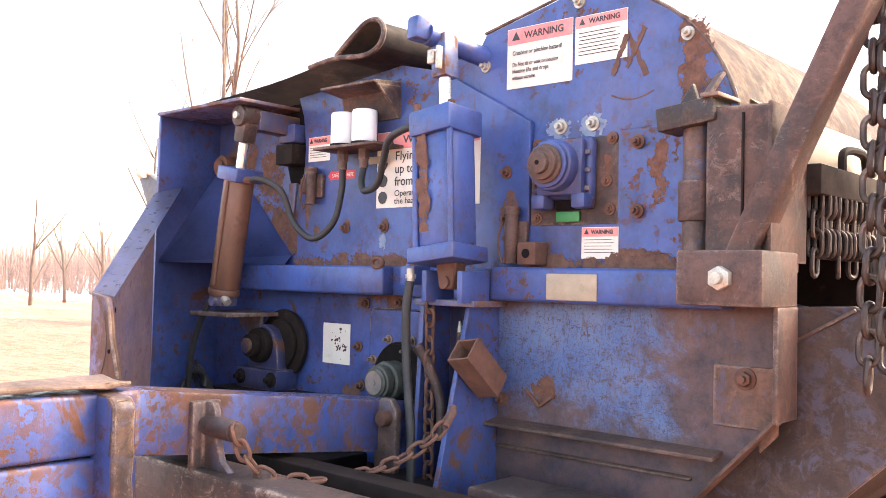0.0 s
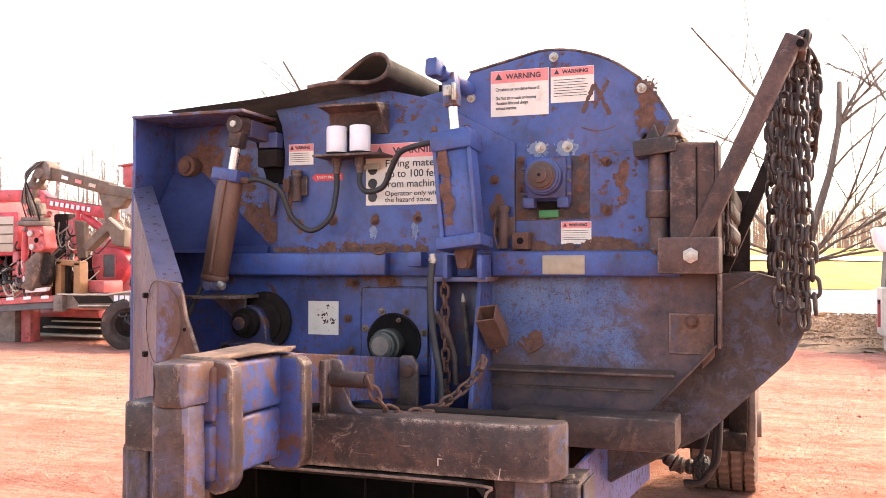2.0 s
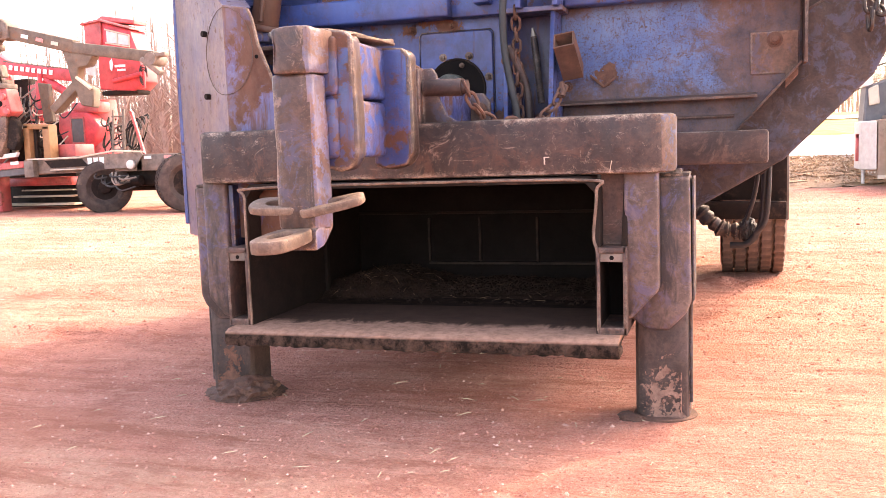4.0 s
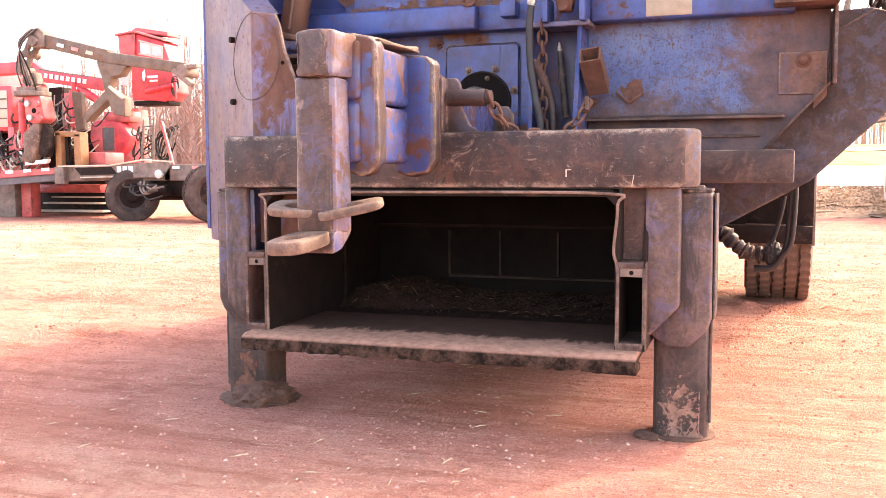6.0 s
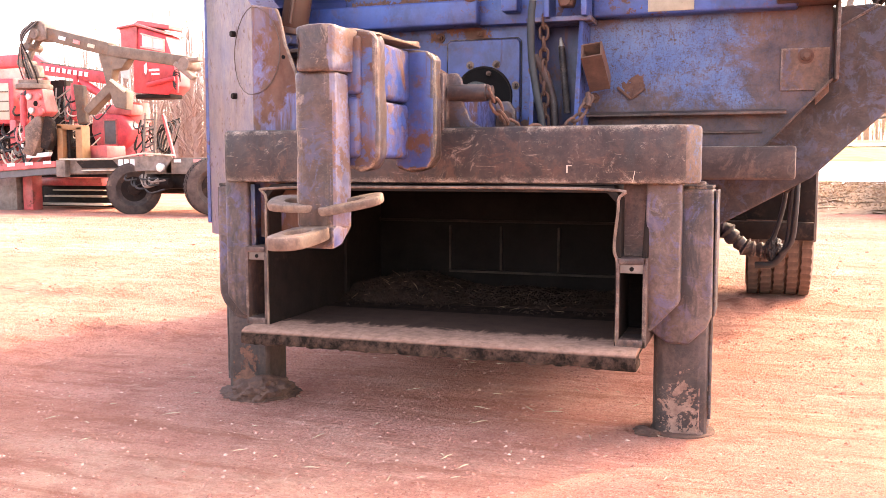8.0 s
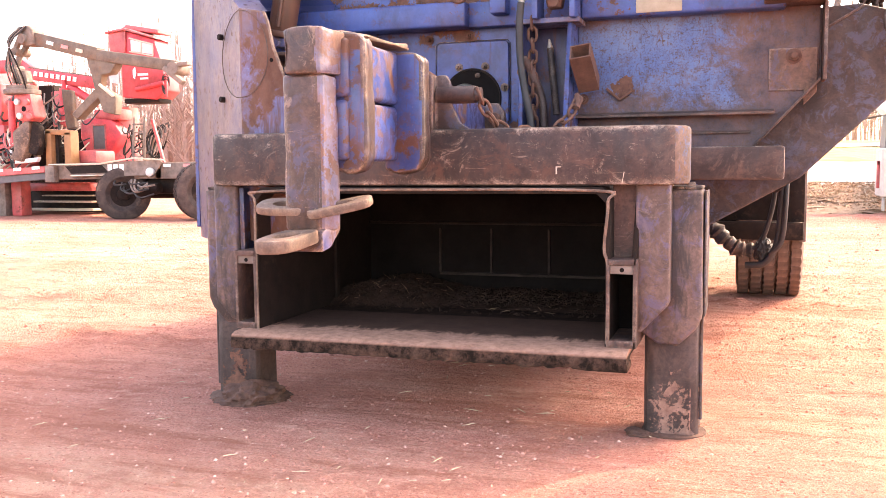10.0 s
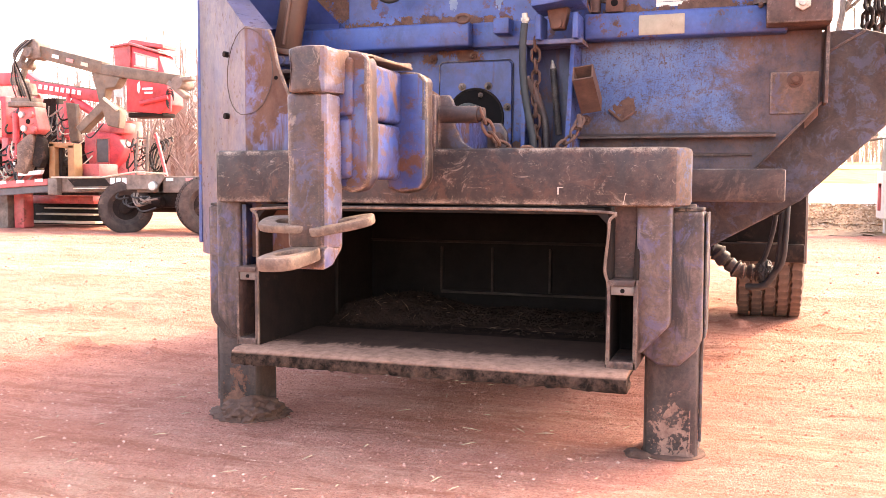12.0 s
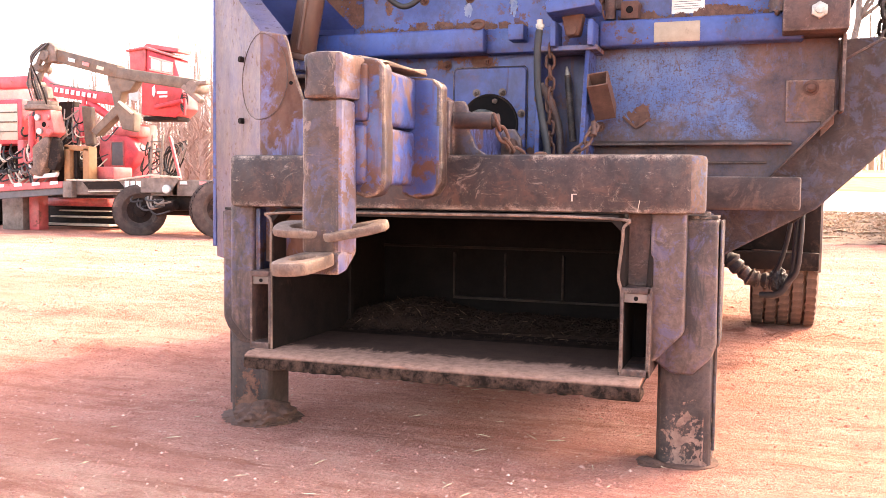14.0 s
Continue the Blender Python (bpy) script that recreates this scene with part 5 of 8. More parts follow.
def leg(name, side):
    """One front leg in its sleeve; side is 1 for the right and -1 for the left."""
    m = (lambda x: x) if side > 0 else (lambda x: -4.985 - x)
    flip = lambda pts: [(m(u), v) for u, v in pts]
    x0, x1 = m(-1.688), m(-1.491)
    c = 0.035 * side
    outline = [(x0, 1.79), (x0 + c * 0.3, 1.768), (x0 + c, 1.76), (x1 - c, 1.76), (x1 - c * 0.3, 1.768), (x1, 1.79), (x1, 1.93), (x0, 1.93)]
    l = part(name, prism(outline, "z", 0.0, 0.60, 0.004, 2), LEG, G, "brown steel support leg set in the dirt")
    front = [(-1.710, 0.930), (-1.590, 0.930), (-1.590, 0.500), (-1.690, 0.393), (-1.710, 0.395)] if side > 0 else [(-1.680, 0.930), (-1.570, 0.930), (-1.570, 0.450), (-1.640, 0.370), (-1.680, 0.365)]
    part("sleeve_front", prism(flip(front), "y", 1.648, 1.735, 0.014, 3), BROWN_PALE, l)
    tube_ = [(-1.700, 0.900), (-1.486, 0.900), (-1.482, 0.445), (-1.501, 0.402), (-1.563, 0.340), (-1.636, 0.340), (-1.700, 0.385)]
    part("sleeve_tube", prism(flip(tube_), "y", 1.728, 1.950, 0.012, 3), BROWN_PALE, l, "scraped brown leg sleeve with a cut-off toe")
    part("sleeve_edge", prism(flip([(-1.480, 0.895), (-1.472, 0.895), (-1.472, 0.450), (-1.480, 0.440)]), "y", 1.75, 1.955, 0.002), CHUTE, l)
    part("sleeve_lid", join(box(min(m(-1.60), m(-1.488)), max(m(-1.60), m(-1.488)), 1.735, 1.94, 0.900, 0.912, 0.004), box(min(m(-1.545), m(-1.515)), max(m(-1.545), m(-1.515)), 1.76, 1.79, 0.910, 0.926, 0.004)), DARK_STEEL, l)
    part("weld_bead", rod((m(-1.486), 1.79, 0.06), (m(-1.486), 1.79, 0.48), 0.006, sides=8), CHUTE, l)
    part("foot_plate", rod((m(-1.582), 1.83, -0.02), (m(-1.582), 1.83, 0.006), 0.118, sides=28, bevel=0.006), MUD, l)
    for p, q, h in (((x0 + c, 1.76), (x1 - c, 1.76), 0.46), ((x1 - c, 1.76), (x1, 1.79), 0.50)):
        cake = bmesh.new()
        d = Vector((q[0] - p[0], q[1] - p[1]))
        a_, b_ = Vector(p) - d * 0.30, Vector(q) + d * 0.30
        cake.faces.new([cake.verts.new((v.x + 0.0006 * side, v.y - 0.003, z)) for v, z in ((a_, 0.055 - h / 2), (b_, 0.055 - h / 2), (b_, 0.055 + h / 2), (a_, 0.055 + h / 2))])
        part("dried_mud", cake, STAIN_MUD if side > 0 else STAIN, l, "dried mud caked low on the leg")
    return l


leg("support_leg", 1)
leg("support_leg", -1)


def mud_heap(c, r, h, seed):
    bm = bmesh.new()
    bmesh.ops.create_icosphere(bm, subdivisions=5, radius=1.0)
    for v in bm.verts:
        n = noise.noise(v.co * 2.5 + Vector((seed, 0, 0))) * 0.22 + noise.noise(v.co * 7 + Vector((0, seed, 0))) * 0.13 + noise.noise(v.co * 19 + Vector((0, seed, 0))) * 0.05
        v.co = Vector(c) + Vector((v.co.x * r[0] * (1 + n), v.co.y * r[1] * (1 + n), v.co.z * h * (1 + 0.7 * n)))
    return bm


solo("mud_clod", mud_heap((-3.36, 1.80, 0.0), (0.18, 0.15), 0.035, 2), MUD, "caked mud pressed up round the foot of a leg", "mud", "mud at the feet")
solo("mud_clod", mud_heap((-3.33, 1.78, 0.0), (0.14, 0.13), 0.085, 5), MUD, "caked mud pressed up round the foot of a leg", "mud", "mud at the feet")
solo("mud_clod", mud_heap((-1.70, 1.74, 0.0), (0.045, 0.035), 0.018, 9), MUD, "dark mud pressed up round the foot of a leg", "mud", "mud at the feet")
solo("mud_clod", mud_heap((-1.725, 1.78, 0.0), (0.030, 0.028), 0.014, 12), MUD, "dusty mud pressed up round the foot of a leg", "mud", "mud at the feet")

# Walls near black: the tunnel's inner shade is in their colour.
tun = part("feed_tunnel", prism([(-3.20, 0.33), (-3.185, 0.33), (-3.185, 0.86), (-3.16, 0.888), (-1.84, 0.888), (-1.808, 0.855), (-1.808, 0.33), (-1.79, 0.33), (-1.79, 0.87), (-1.82, 0.912), (-3.17, 0.912), (-3.20, 0.88)], "y", 1.60, 3.0, 0.002), DARK, G, "steel feed tunnel with its inner shade painted near black")
part("tunnel_rim", pipe(spline([(-3.192, 1.598, 0.34), (-3.194, 1.598, 0.60), (-3.192, 1.598, 0.85), (-3.165, 1.598, 0.895), (-2.5, 1.598, 0.903), (-1.835, 1.598, 0.899), (-1.80, 1.598, 0.86), (-1.812, 1.598, 0.70), (-1.798, 1.598, 0.62), (-1.800, 1.598, 0.36)], 6), 0.0055, 8), BARE, tun, "rubbed tunnel mouth edge")
def ragged_floor():
    """Floor plate whose front lip is bent and chewed."""
    bm = bmesh.new()
    n = 150
    rows_ = []
    for i in range(n + 1):
        x = -3.26 + 1.54 * i / n
        g = 0.006 * noise.noise((x * 9, 1, 0)) + 0.006 * noise.noise((x * 31, 4, 0)) + 0.003 * noise.noise((x * 90, 4, 0))
        u = 0.006 * noise.noise((x * 14, 7, 0))
        sec = ((3.0, 0.350), (1.60, 0.347), (1.53, 0.343 + u), (1.505 + g * 0.4, 0.333 + u), (1.497 + g * 0.5, 0.315), (1.499 + g, 0.284 + g), (1.515, 0.280 + g), (1.56, 0.29), (1.62, 0.318), (3.0, 0.325))
        rows_.append([bm.verts.new((x, y, z)) for y, z in sec])
    m = len(rows_[0])
    for i in range(n):
        for j in range(m):
            bm.faces.new((rows_[i][j], rows_[i + 1][j], rows_[i + 1][(j + 1) % m], rows_[i][(j + 1) % m]))
    bm.faces.new(rows_[0])
    bm.faces.new(rows_[-1][::-1])
    return bm


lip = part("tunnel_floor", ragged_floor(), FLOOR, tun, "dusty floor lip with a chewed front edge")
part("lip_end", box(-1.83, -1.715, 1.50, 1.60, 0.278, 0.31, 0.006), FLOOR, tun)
part("tunnel_back", box(-3.19, -1.80, 2.75, 2.78, 0.34, 0.90, 0.002), SHADE_BLACK, tun)
for x in (-2.80, -2.535, -2.245):
    part("back_rib", box(x - 0.006, x + 0.006, 2.735, 2.75, 0.46, 0.68, 0.002), DUSTED, tun)
part("back_ledge", box(-2.80, -1.81, 2.72, 2.75, 0.448, 0.46, 0.002), DUSTED, tun)
part("back_ledge", box(-3.19, -1.81, 2.73, 2.75, 0.70, 0.712, 0.002), DARK, tun)
part("side_rib", box(-3.185, -3.17, 2.30, 2.33, 0.35, 0.88, 0.002), DARK, tun)

# pocket tubes each side of the tunnel
for a, b, lab in ((-1.795, -1.705, "open rectangular pocket tube"), (-3.282, -3.20, "open rectangular pocket tube")):
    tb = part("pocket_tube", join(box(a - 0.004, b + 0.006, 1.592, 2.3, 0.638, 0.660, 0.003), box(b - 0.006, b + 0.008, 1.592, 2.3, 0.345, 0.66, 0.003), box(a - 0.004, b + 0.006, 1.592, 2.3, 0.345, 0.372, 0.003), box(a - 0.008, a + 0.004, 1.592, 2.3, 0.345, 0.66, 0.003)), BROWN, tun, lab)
    # Black plate stands for the shade down the tube.
    part("tube_inside", box(a, b, 1.85, 1.86, 0.37, 0.64, 0), SHADE_BLACK, tb)
    part("tab", join(box(a + 0.004, b - 0.006, 1.60, 1.606, 0.607, 0.638, 0.002)), GREY_STEEL, tb)
    part("tab_hole", rod(((a + b) / 2, 1.5995, 0.622), ((a + b) / 2, 1.598, 0.622), 0.008, sides=10), SHADE_BLACK, tb)
part("corner_plate", prism([(-1.795, 0.66), (-1.70, 0.66), (-1.70, 0.925), (-1.795, 0.925)], "y", 1.69, 1.71, 0.002), BROWN, tun)
part("corner_fold", bar((-1.71, 1.64, 0.64), (-1.70, 1.68, 0.90), 0.02, 0.02, 0.004), DARK, tun)
# Left corner pieces take the same darker blue.
part("corner_plate", prism([(-3.30, 0.66), (-3.20, 0.66), (-3.20, 0.91), (-3.30, 0.91)], "y", 1.75, 1.77, 0.002), BLUE_GREASY_DARK, tun)
part("corner_fold", box(-3.30, -3.28, 1.66, 1.77, 0.60, 0.91, 0.003), BLUE_GREASY_DARK, tun)


def heap(x, y):
    """Height of the debris over the floor: a mound at one side that thins out to the other."""
    crest = 0.058 * math.exp(-((x + 2.95) / 0.22) ** 2) + 0.034 + 0.014 * noise.noise((x * 5, 2, 0))
    front = 2.24 + 0.16 * max(0.0, min(1.0, (x + 2.95) / 0.8)) + 0.05 * noise.noise((x * 6, 7, 0))
    rise_ = max(0.0, min(1.0, (y - front) / 0.20))
    return crest * rise_ * (2 - rise_) + 0.018 * rise_ * noise.noise((x * 13, y * 13, 1)) + 0.010 * rise_ * noise.noise((x * 34, y * 34, 5))


def chip_bed():
    """Chips, bark and shreds strewn over the mound, some of them standing up."""
    r = random.Random(11)
    bm = bmesh.new()
    for k in range(4200):
        x, y = -3.17 + 1.34 * r.random(), 2.16 + 0.56 * r.random() ** 1.3
        h = heap(x, y)
        if h < 0.004 and r.random() > 0.06:
            continue
        c = Vector((x, y, 0.352 + h))
        straw = r.random() < 0.10
        L, w = (0.012 + 0.028 * r.random(), 0.0012 + 0.0010 * r.random()) if straw else (0.004 + 0.010 * r.random() ** 2, 0.002 + 0.004 * r.random())
        m = Matrix.Translation(c) @ Euler((r.uniform(-0.5, 0.5), r.uniform(-1.0, 1.0) if straw else r.uniform(-0.5, 0.5), r.uniform(0, 6.3))).to_matrix().to_4x4() @ Matrix.Diagonal((L, w, w * 0.6, 1))
        vs = [bm.verts.new(m @ Vector(p)) for p in ((-1, -1, -1), (1, -0.6, -1), (1, 0.6, -1), (-1, 1, -1), (-0.8, 0, 1), (0.8, 0, 1))]
        for f in ((0, 1, 5, 4), (1, 2, 5), (2, 3, 4, 5), (3, 0, 4), (3, 2, 1, 0)):
            bm.faces.new([vs[q] for q in f])
    return bm


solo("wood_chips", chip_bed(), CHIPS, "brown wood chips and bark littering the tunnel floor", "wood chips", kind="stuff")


def fibres():
    """A few pale shreds of wood among the chips."""
    r = random.Random(31)
    bm = bmesh.new()
    for k in range(70):
        x, y = -3.12 + 1.28 * r.random() ** 1.4, 2.22 + 0.42 * r.random()
        a, L = r.random() * 6.28, 0.010 + 0.030 * r.random() ** 2
        c = Vector((x, y, 0.354 + heap(x, y)))
        d, s = Vector((math.cos(a), math.sin(a), r.uniform(-0.1, 0.9))) * L, Vector((-math.sin(a), math.cos(a), 0)) * 0.0014
        vs = [bm.verts.new(p) for p in (c - d - s, c + d, c - d + s, c + Vector((0, 0, 0.003)))]
        for f in ((0, 1, 3), (1, 2, 3), (2, 0, 3), (0, 2, 1)):
            bm.faces.new([vs[q] for q in f])
    return bm


solo("wood_fibres", fibres(), FIBRE, "pale wood fibres lying among the chips", "wood chips", kind="stuff")
bed = bmesh.new()
grid = [[bed.verts.new((-3.183 + 1.372 * i / 110, 2.10 + 0.63 * j / 50, 0.3485 + heap(-3.183 + 1.372 * i / 110, 2.10 + 0.63 * j / 50))) for i in range(111)] for j in range(51)]
for j in range(50):
    for i in range(110):
        bed.faces.new((grid[j][i], grid[j][i + 1], grid[j + 1][i + 1], grid[j + 1][i]))
solo("chip_dust", bed, SOIL, "brown dust heaped on the tunnel floor, darkened for its shade", "dust", kind="stuff")

# ---- tongue and hitch ----
tongue = part("tow_tongue", join(box(-2.665, -2.468, 0.90, 1.44, 1.197, 1.372, 0.016, 3), box(-2.665, -2.472, 0.90, 1.44, 1.008, 1.190, 0.016, 3), bar((-2.567, 1.42, 1.276), (-2.567, 2.54, 1.150), 0.195, 0.188, 0.008)), HITCH_BLUE, G, "blue tow tongue of stacked square tubes")
nose = part("nose_block", batter(prism([(-2.625, 0.795), (-2.605, 0.780), (-2.530, 0.780), (-2.506, 0.797), (-2.478, 0.935), (-2.640, 0.935)], "z", 1.256, 1.392, 0.014, 2), 0.006, 4), HITCH, tongue, "rubbed hitch nose")
two_tone(nose, HITCH_SUN_SIDE, lambda n: n.x > 0.6)
npost = part("nose_post", join(batter(prism([(-2.640, 0.815), (-2.620, 0.800), (-2.532, 0.800), (-2.506, 0.818), (-2.498, 0.905), (-2.640, 0.905)], "z", 0.80, 1.260, 0.012, 2), 0.006, 5), prism([(0.80, 0.80), (0.93, 0.86), (0.93, 0.80), (0.86, 0.75), (0.80, 0.74)], "x", -2.62, -2.51, 0.01, 2)), HITCH, tongue, "worn hitch post")
two_tone(npost, HITCH_SUN_SIDE, lambda n: n.x > 0.6)
for y0, y1, x0, x1, z0, z1 in ((0.916, 1.000, -2.530, -2.416, 0.962, 1.396), (1.303, 1.378, -2.520, -2.372, 0.960, 1.376)):
    rib = part("tongue_rib", batter(prism([(x0, z0 + 0.02), (x0 + 0.05, z0), (x1 - 0.025, z0 + 0.012), (x1, z0 + 0.05), (x1, z1 - 0.03), (x1 - 0.025, z1 - 0.004), (x0, z1)], "y", y0, y1, 0.024, 3), 0.006, 4, y0), HITCH_BLUE, tongue, "rubbed rounded rib")
    two_tone(rib, HITCH, lambda n: n.x > 0.25 or n.z < -0.3 or n.z > 0.5)
part("top_plate", batter(prism([(-2.62, 0.93), (-2.50, 0.935), (-2.44, 1.33), (-2.46, 1.41), (-2.64, 1.41)], "z", 1.384, 1.402, 0.006, 2), 0.007, 4), BARE, tongue)


def eye_plate(c, a, b, th, hole, yaw, dip=0, lean=0):
    """A flat lifting eye: an oval ring of steel."""
    n = 28
    bm = bmesh.new()
    rings = []
    for k in range(n):
        t = 2 * math.pi * k / n
        sq = (abs(math.cos(t)) ** 3.2 + abs(math.sin(t)) ** 3.2) ** (-1 / 3.2)
        o = Vector((a * math.cos(t) * sq, b * math.sin(t) * sq, 0))
        i = Vector((a * hole * math.cos(t), b * hole * math.sin(t), 0))
        rings.append([bm.verts.new(p) for p in (o + Vector((0, 0, th / 2)), o - Vector((0, 0, th / 2)), i - Vector((0, 0, th / 2)), i + Vector((0, 0, th / 2)))])
    for k in range(n):
        p, q = rings[k], rings[(k + 1) % n]
        for j in range(4):
            bm.faces.new((p[j], q[j], q[(j + 1) % 4], p[(j + 1) % 4]))
    bmesh.ops.recalc_face_normals(bm, faces=bm.faces)
    soften(bm, 0.006, 2, [e for e in bm.edges if e.calc_face_angle(0) > 1.0])
    bm.transform(Matrix.Translation(c) @ Matrix.Rotation(radians(lean), 4, "Y") @ Matrix.Rotation(radians(dip), 4, "X") @ Matrix.Rotation(radians(yaw), 4, "Z"))
    return bm


part("tow_eye", eye_plate((-2.648, 0.848, 0.872), 0.092, 0.064, 0.024, 0.47, 10, 13, 3), BARE, npost, "worn steel tow eye")
part("tow_eye", eye_plate((-2.478, 0.852, 0.872), 0.098, 0.060, 0.026, 0.46, 14, 11, -9), BARE, npost)
part("tow_eye", eye_plate((-2.580, 0.715, 0.780), 0.064, 0.118, 0.038, 0.50, 0, 5, -2), BARE, npost, "bright worn towing eye")

# pin brackets with their pins
br = part("pin_bracket", join(prism([(-2.46, 1.11), (-2.29, 1.11), (-2.355, 1.15), (-2.385, 1.22), (-2.39, 1.30), (-2.405, 1.325), (-2.44, 1.325), (-2.46, 1.30)], "y", 1.64, 1.665, 0.006, 2), box(-2.47, -2.445, 1.60, 1.70, 1.11, 1.325, 0.006)), BROWN_BLUE, G, "worn blue pin bracket")
part("hitch_pin", join(rod((-2.44, 1.65, 1.253), (-2.29, 1.645, 1.25), 0.032, sides=22, bevel=0.004), rod((-2.29, 1.645, 1.25), (-2.27, 1.645, 1.25), 0.026, sides=18)), BROWN, br, "rusty hitch pin")
br2 = part("pin_bracket", join(prism([(-2.49, 1.0), (-2.38, 1.0), (-2.38, 1.23), (-2.41, 1.27), (-2.46, 1.27), (-2.49, 1.23)], "y", 2.40, 2.43, 0.006, 2)), BROWN_BLUE, G)
part("bracket_bolt", rod((-2.42, 2.40, 1.20), (-2.42, 2.36, 1.20), 0.028, sides=18, bevel=0.004), RUST, br2)
part("under_frame", join(box(-3.38, -1.62, 1.95, 2.05, 0.92, 1.10, 0.01), box(-3.3, -2.75, 2.2, 2.62, 0.90, 1.0, 0.01), box(-2.45, -2.1, 2.2, 2.62, 0.90, 1.0, 0.01)), DARK, G, "dark underframe")
# Black sheet painted as the shaded void behind the front beam.
part("sub_floor", box(-3.6, -1.95, 2.05, 2.66, 0.905, 0.925, 0.002), SHADE_BLACK, G)

# ---- rear of the machine ----
# Unseen block, added to keep light from coming in under the tunnel.
part("under_body", box(-3.2, -1.85, 2.8, 7.0, 0.12, 0.72, 0.01), DARK, G, "unseen block added behind the feed tunnel to stop light")
part("body_side", prism([(-3.88, 0.95), (-1.45, 0.95), (-1.45, 1.6), (-2.0, 1.7), (-3.0, 1.7), (-3.88, 1.25)], "y", 3.2, 7.6, 0.01), BLUE_LOW, G, "blue grinder body")
part("mill_house", prism([(3.12, 0.95), (4.95, 0.95), (4.95, 1.25), (4.1, 2.05), (3.12, 2.30)], "x", -3.92, -2.9, 0.01), BLUE, G, "blue mill house")
part("chassis_rail", box(-1.62, -1.45, 3.1, 9.0, 0.72, 0.93, 0.006), BLUE_LOW, G, "chassis rail")
part("side_rail", prism([(2.0, 0.585), (4.2, 0.375), (4.2, 0.90), (2.0, 0.90)], "x", -1.565, -1.550, 0.002), BLUE, G, "faded blue side rail behind the leg")
part("chassis_rail", box(-3.45, -3.28, 2.3, 9.0, 0.72, 0.93, 0.006), BLUE_LOW, G)
flap = part("wheel_guard", join(box(-1.10, -0.985, 4.66, 4.70, 0.50, 1.05, 0.004), box(-1.52, -0.99, 4.60, 4.72, 0.50, 0.615, 0.008)), DARK, G, "dark wheel guard bar")
part("guard_plate", box(-1.6, -1.10, 4.74, 4.76, 0.62, 1.1, 0.003), DARK, flap)
part("bumper_post", box(-0.99, -0.945, 5.1, 6.9, 0.45, 1.2, 0.01), GREY_STEEL, flap)


def wheel_at(c, r=0.50, w=0.40, parent=None):
    wh = part("wheel", join(rod((c[0] - w / 2, c[1], c[2]), (c[0] + w / 2, c[1], c[2]), r - 0.03, sides=56, bevel=0.05)), TYRE, parent or G, "dusty tyre with a worn tread")
    block = to_mesh("tread_block", prism([(-0.040, -0.0362), (0.030, -0.0362), (0.040, 0.0), (0.030, 0.0362), (-0.040, 0.0362), (-0.030, 0.0)], "z", -0.02, 0.010, 0.003), TYRE)
    for row in range(5):
        for k in range(44):
            a = 2 * math.pi * (k + 0.5 * (row % 2)) / 44
            m = Matrix.Translation(c) @ Matrix.Rotation(a, 4, "X") @ Matrix.Translation((-w * 0.39 + row * w * 0.195, 0, r - 0.012))
            if m.translation.y < c[1] + 0.05:
                part("tread_block", block, TYRE, wh, at=m)
    part("rim", join(rod((c[0] + w / 2 - 0.05, c[1], c[2]), (c[0] + w / 2 - 0.02, c[1], c[2]), r * 0.56, sides=32), rod((c[0] + w / 2 - 0.02, c[1], c[2]), (c[0] + w / 2 + 0.03, c[1], c[2]), r * 0.2, sides=24)), GREY_STEEL, wh)
    return wh


wheel_at((-1.175, 5.74, 0.50), 0.50, 0.46)
wheel_at((-3.7, 5.88, 0.50))
part("axle", rod((-3.7, 5.88, 0.50), (-1.2, 5.88, 0.50), 0.07, sides=18), DARK, G)

# hose bundle hanging by the leg
bundle_path = spline([(-1.640, 4.138, 0.561), (-1.547, 4.196, 0.608), (-1.466, 4.196, 0.538), (-1.385, 4.196, 0.480), (-1.292, 4.196, 0.469), (-1.217, 4.196, 0.463)], 6)
bun = part("wrapped_hose", pipe(bundle_path, [0.047 + 0.009 * math.sin(k * 2.3) + 0.006 * math.sin(k * 0.8) for k in range(len(bundle_path))], 14), DARK_STEEL, G, "wrapped bundle of hoses")
part("bundle_end", mud_heap((-1.234, 4.173, 0.469), (0.05, 0.055), 0.08, 3), RUBBER, bun)
hose("hanging_hose", [(-1.141, 4.080, 0.944), (-1.147, 4.080, 0.712), (-1.165, 4.104, 0.515), (-1.234, 4.127, 0.399), (-1.338, 4.150, 0.382)], 0.020, bun, "black hose loop")
hose("hanging_hose", [(-1.165, 4.127, 0.944), (-1.199, 4.127, 0.701), (-1.257, 4.150, 0.515), (-1.315, 4.173, 0.475)], 0.014, bun)
hose("hanging_hose", [(-1.118, 4.080, 0.944), (-1.124, 4.057, 0.724), (-1.141, 4.080, 0.538), (-1.199, 4.104, 0.457)], 0.016, bun)

# ---- chains ----
def link_mesh(name, L, W, r, material):
    pts = []
    s = (L - W) / 2
    for k in range(9):
        a = math.pi * k / 8
        pts.append(Vector((W / 2 * math.cos(a) * 0.9, 0, s + W / 2 * math.sin(a))))
    for k in range(9):
        a = math.pi + math.pi * k / 8
        pts.append(Vector((W / 2 * math.cos(a) * 0.9, 0, -s + W / 2 * math.sin(a))))
    return to_mesh(name, pipe(pts, r, 7, True), material)


HEAVY = grained("chain_steel", (0.020, 0.014, 0.012), (0.085, 0.055, 0.044), 26, 0.45, 0.35, spots=(0.17, 0.12, 0.10))
LINK = link_mesh("link", 0.086, 0.052, 0.0092, HEAVY)
SMALL = link_mesh("link", 0.062, 0.040, 0.0065, RUST)
CURT = link_mesh("link", 0.082, 0.046, 0.0075, HEAVY)


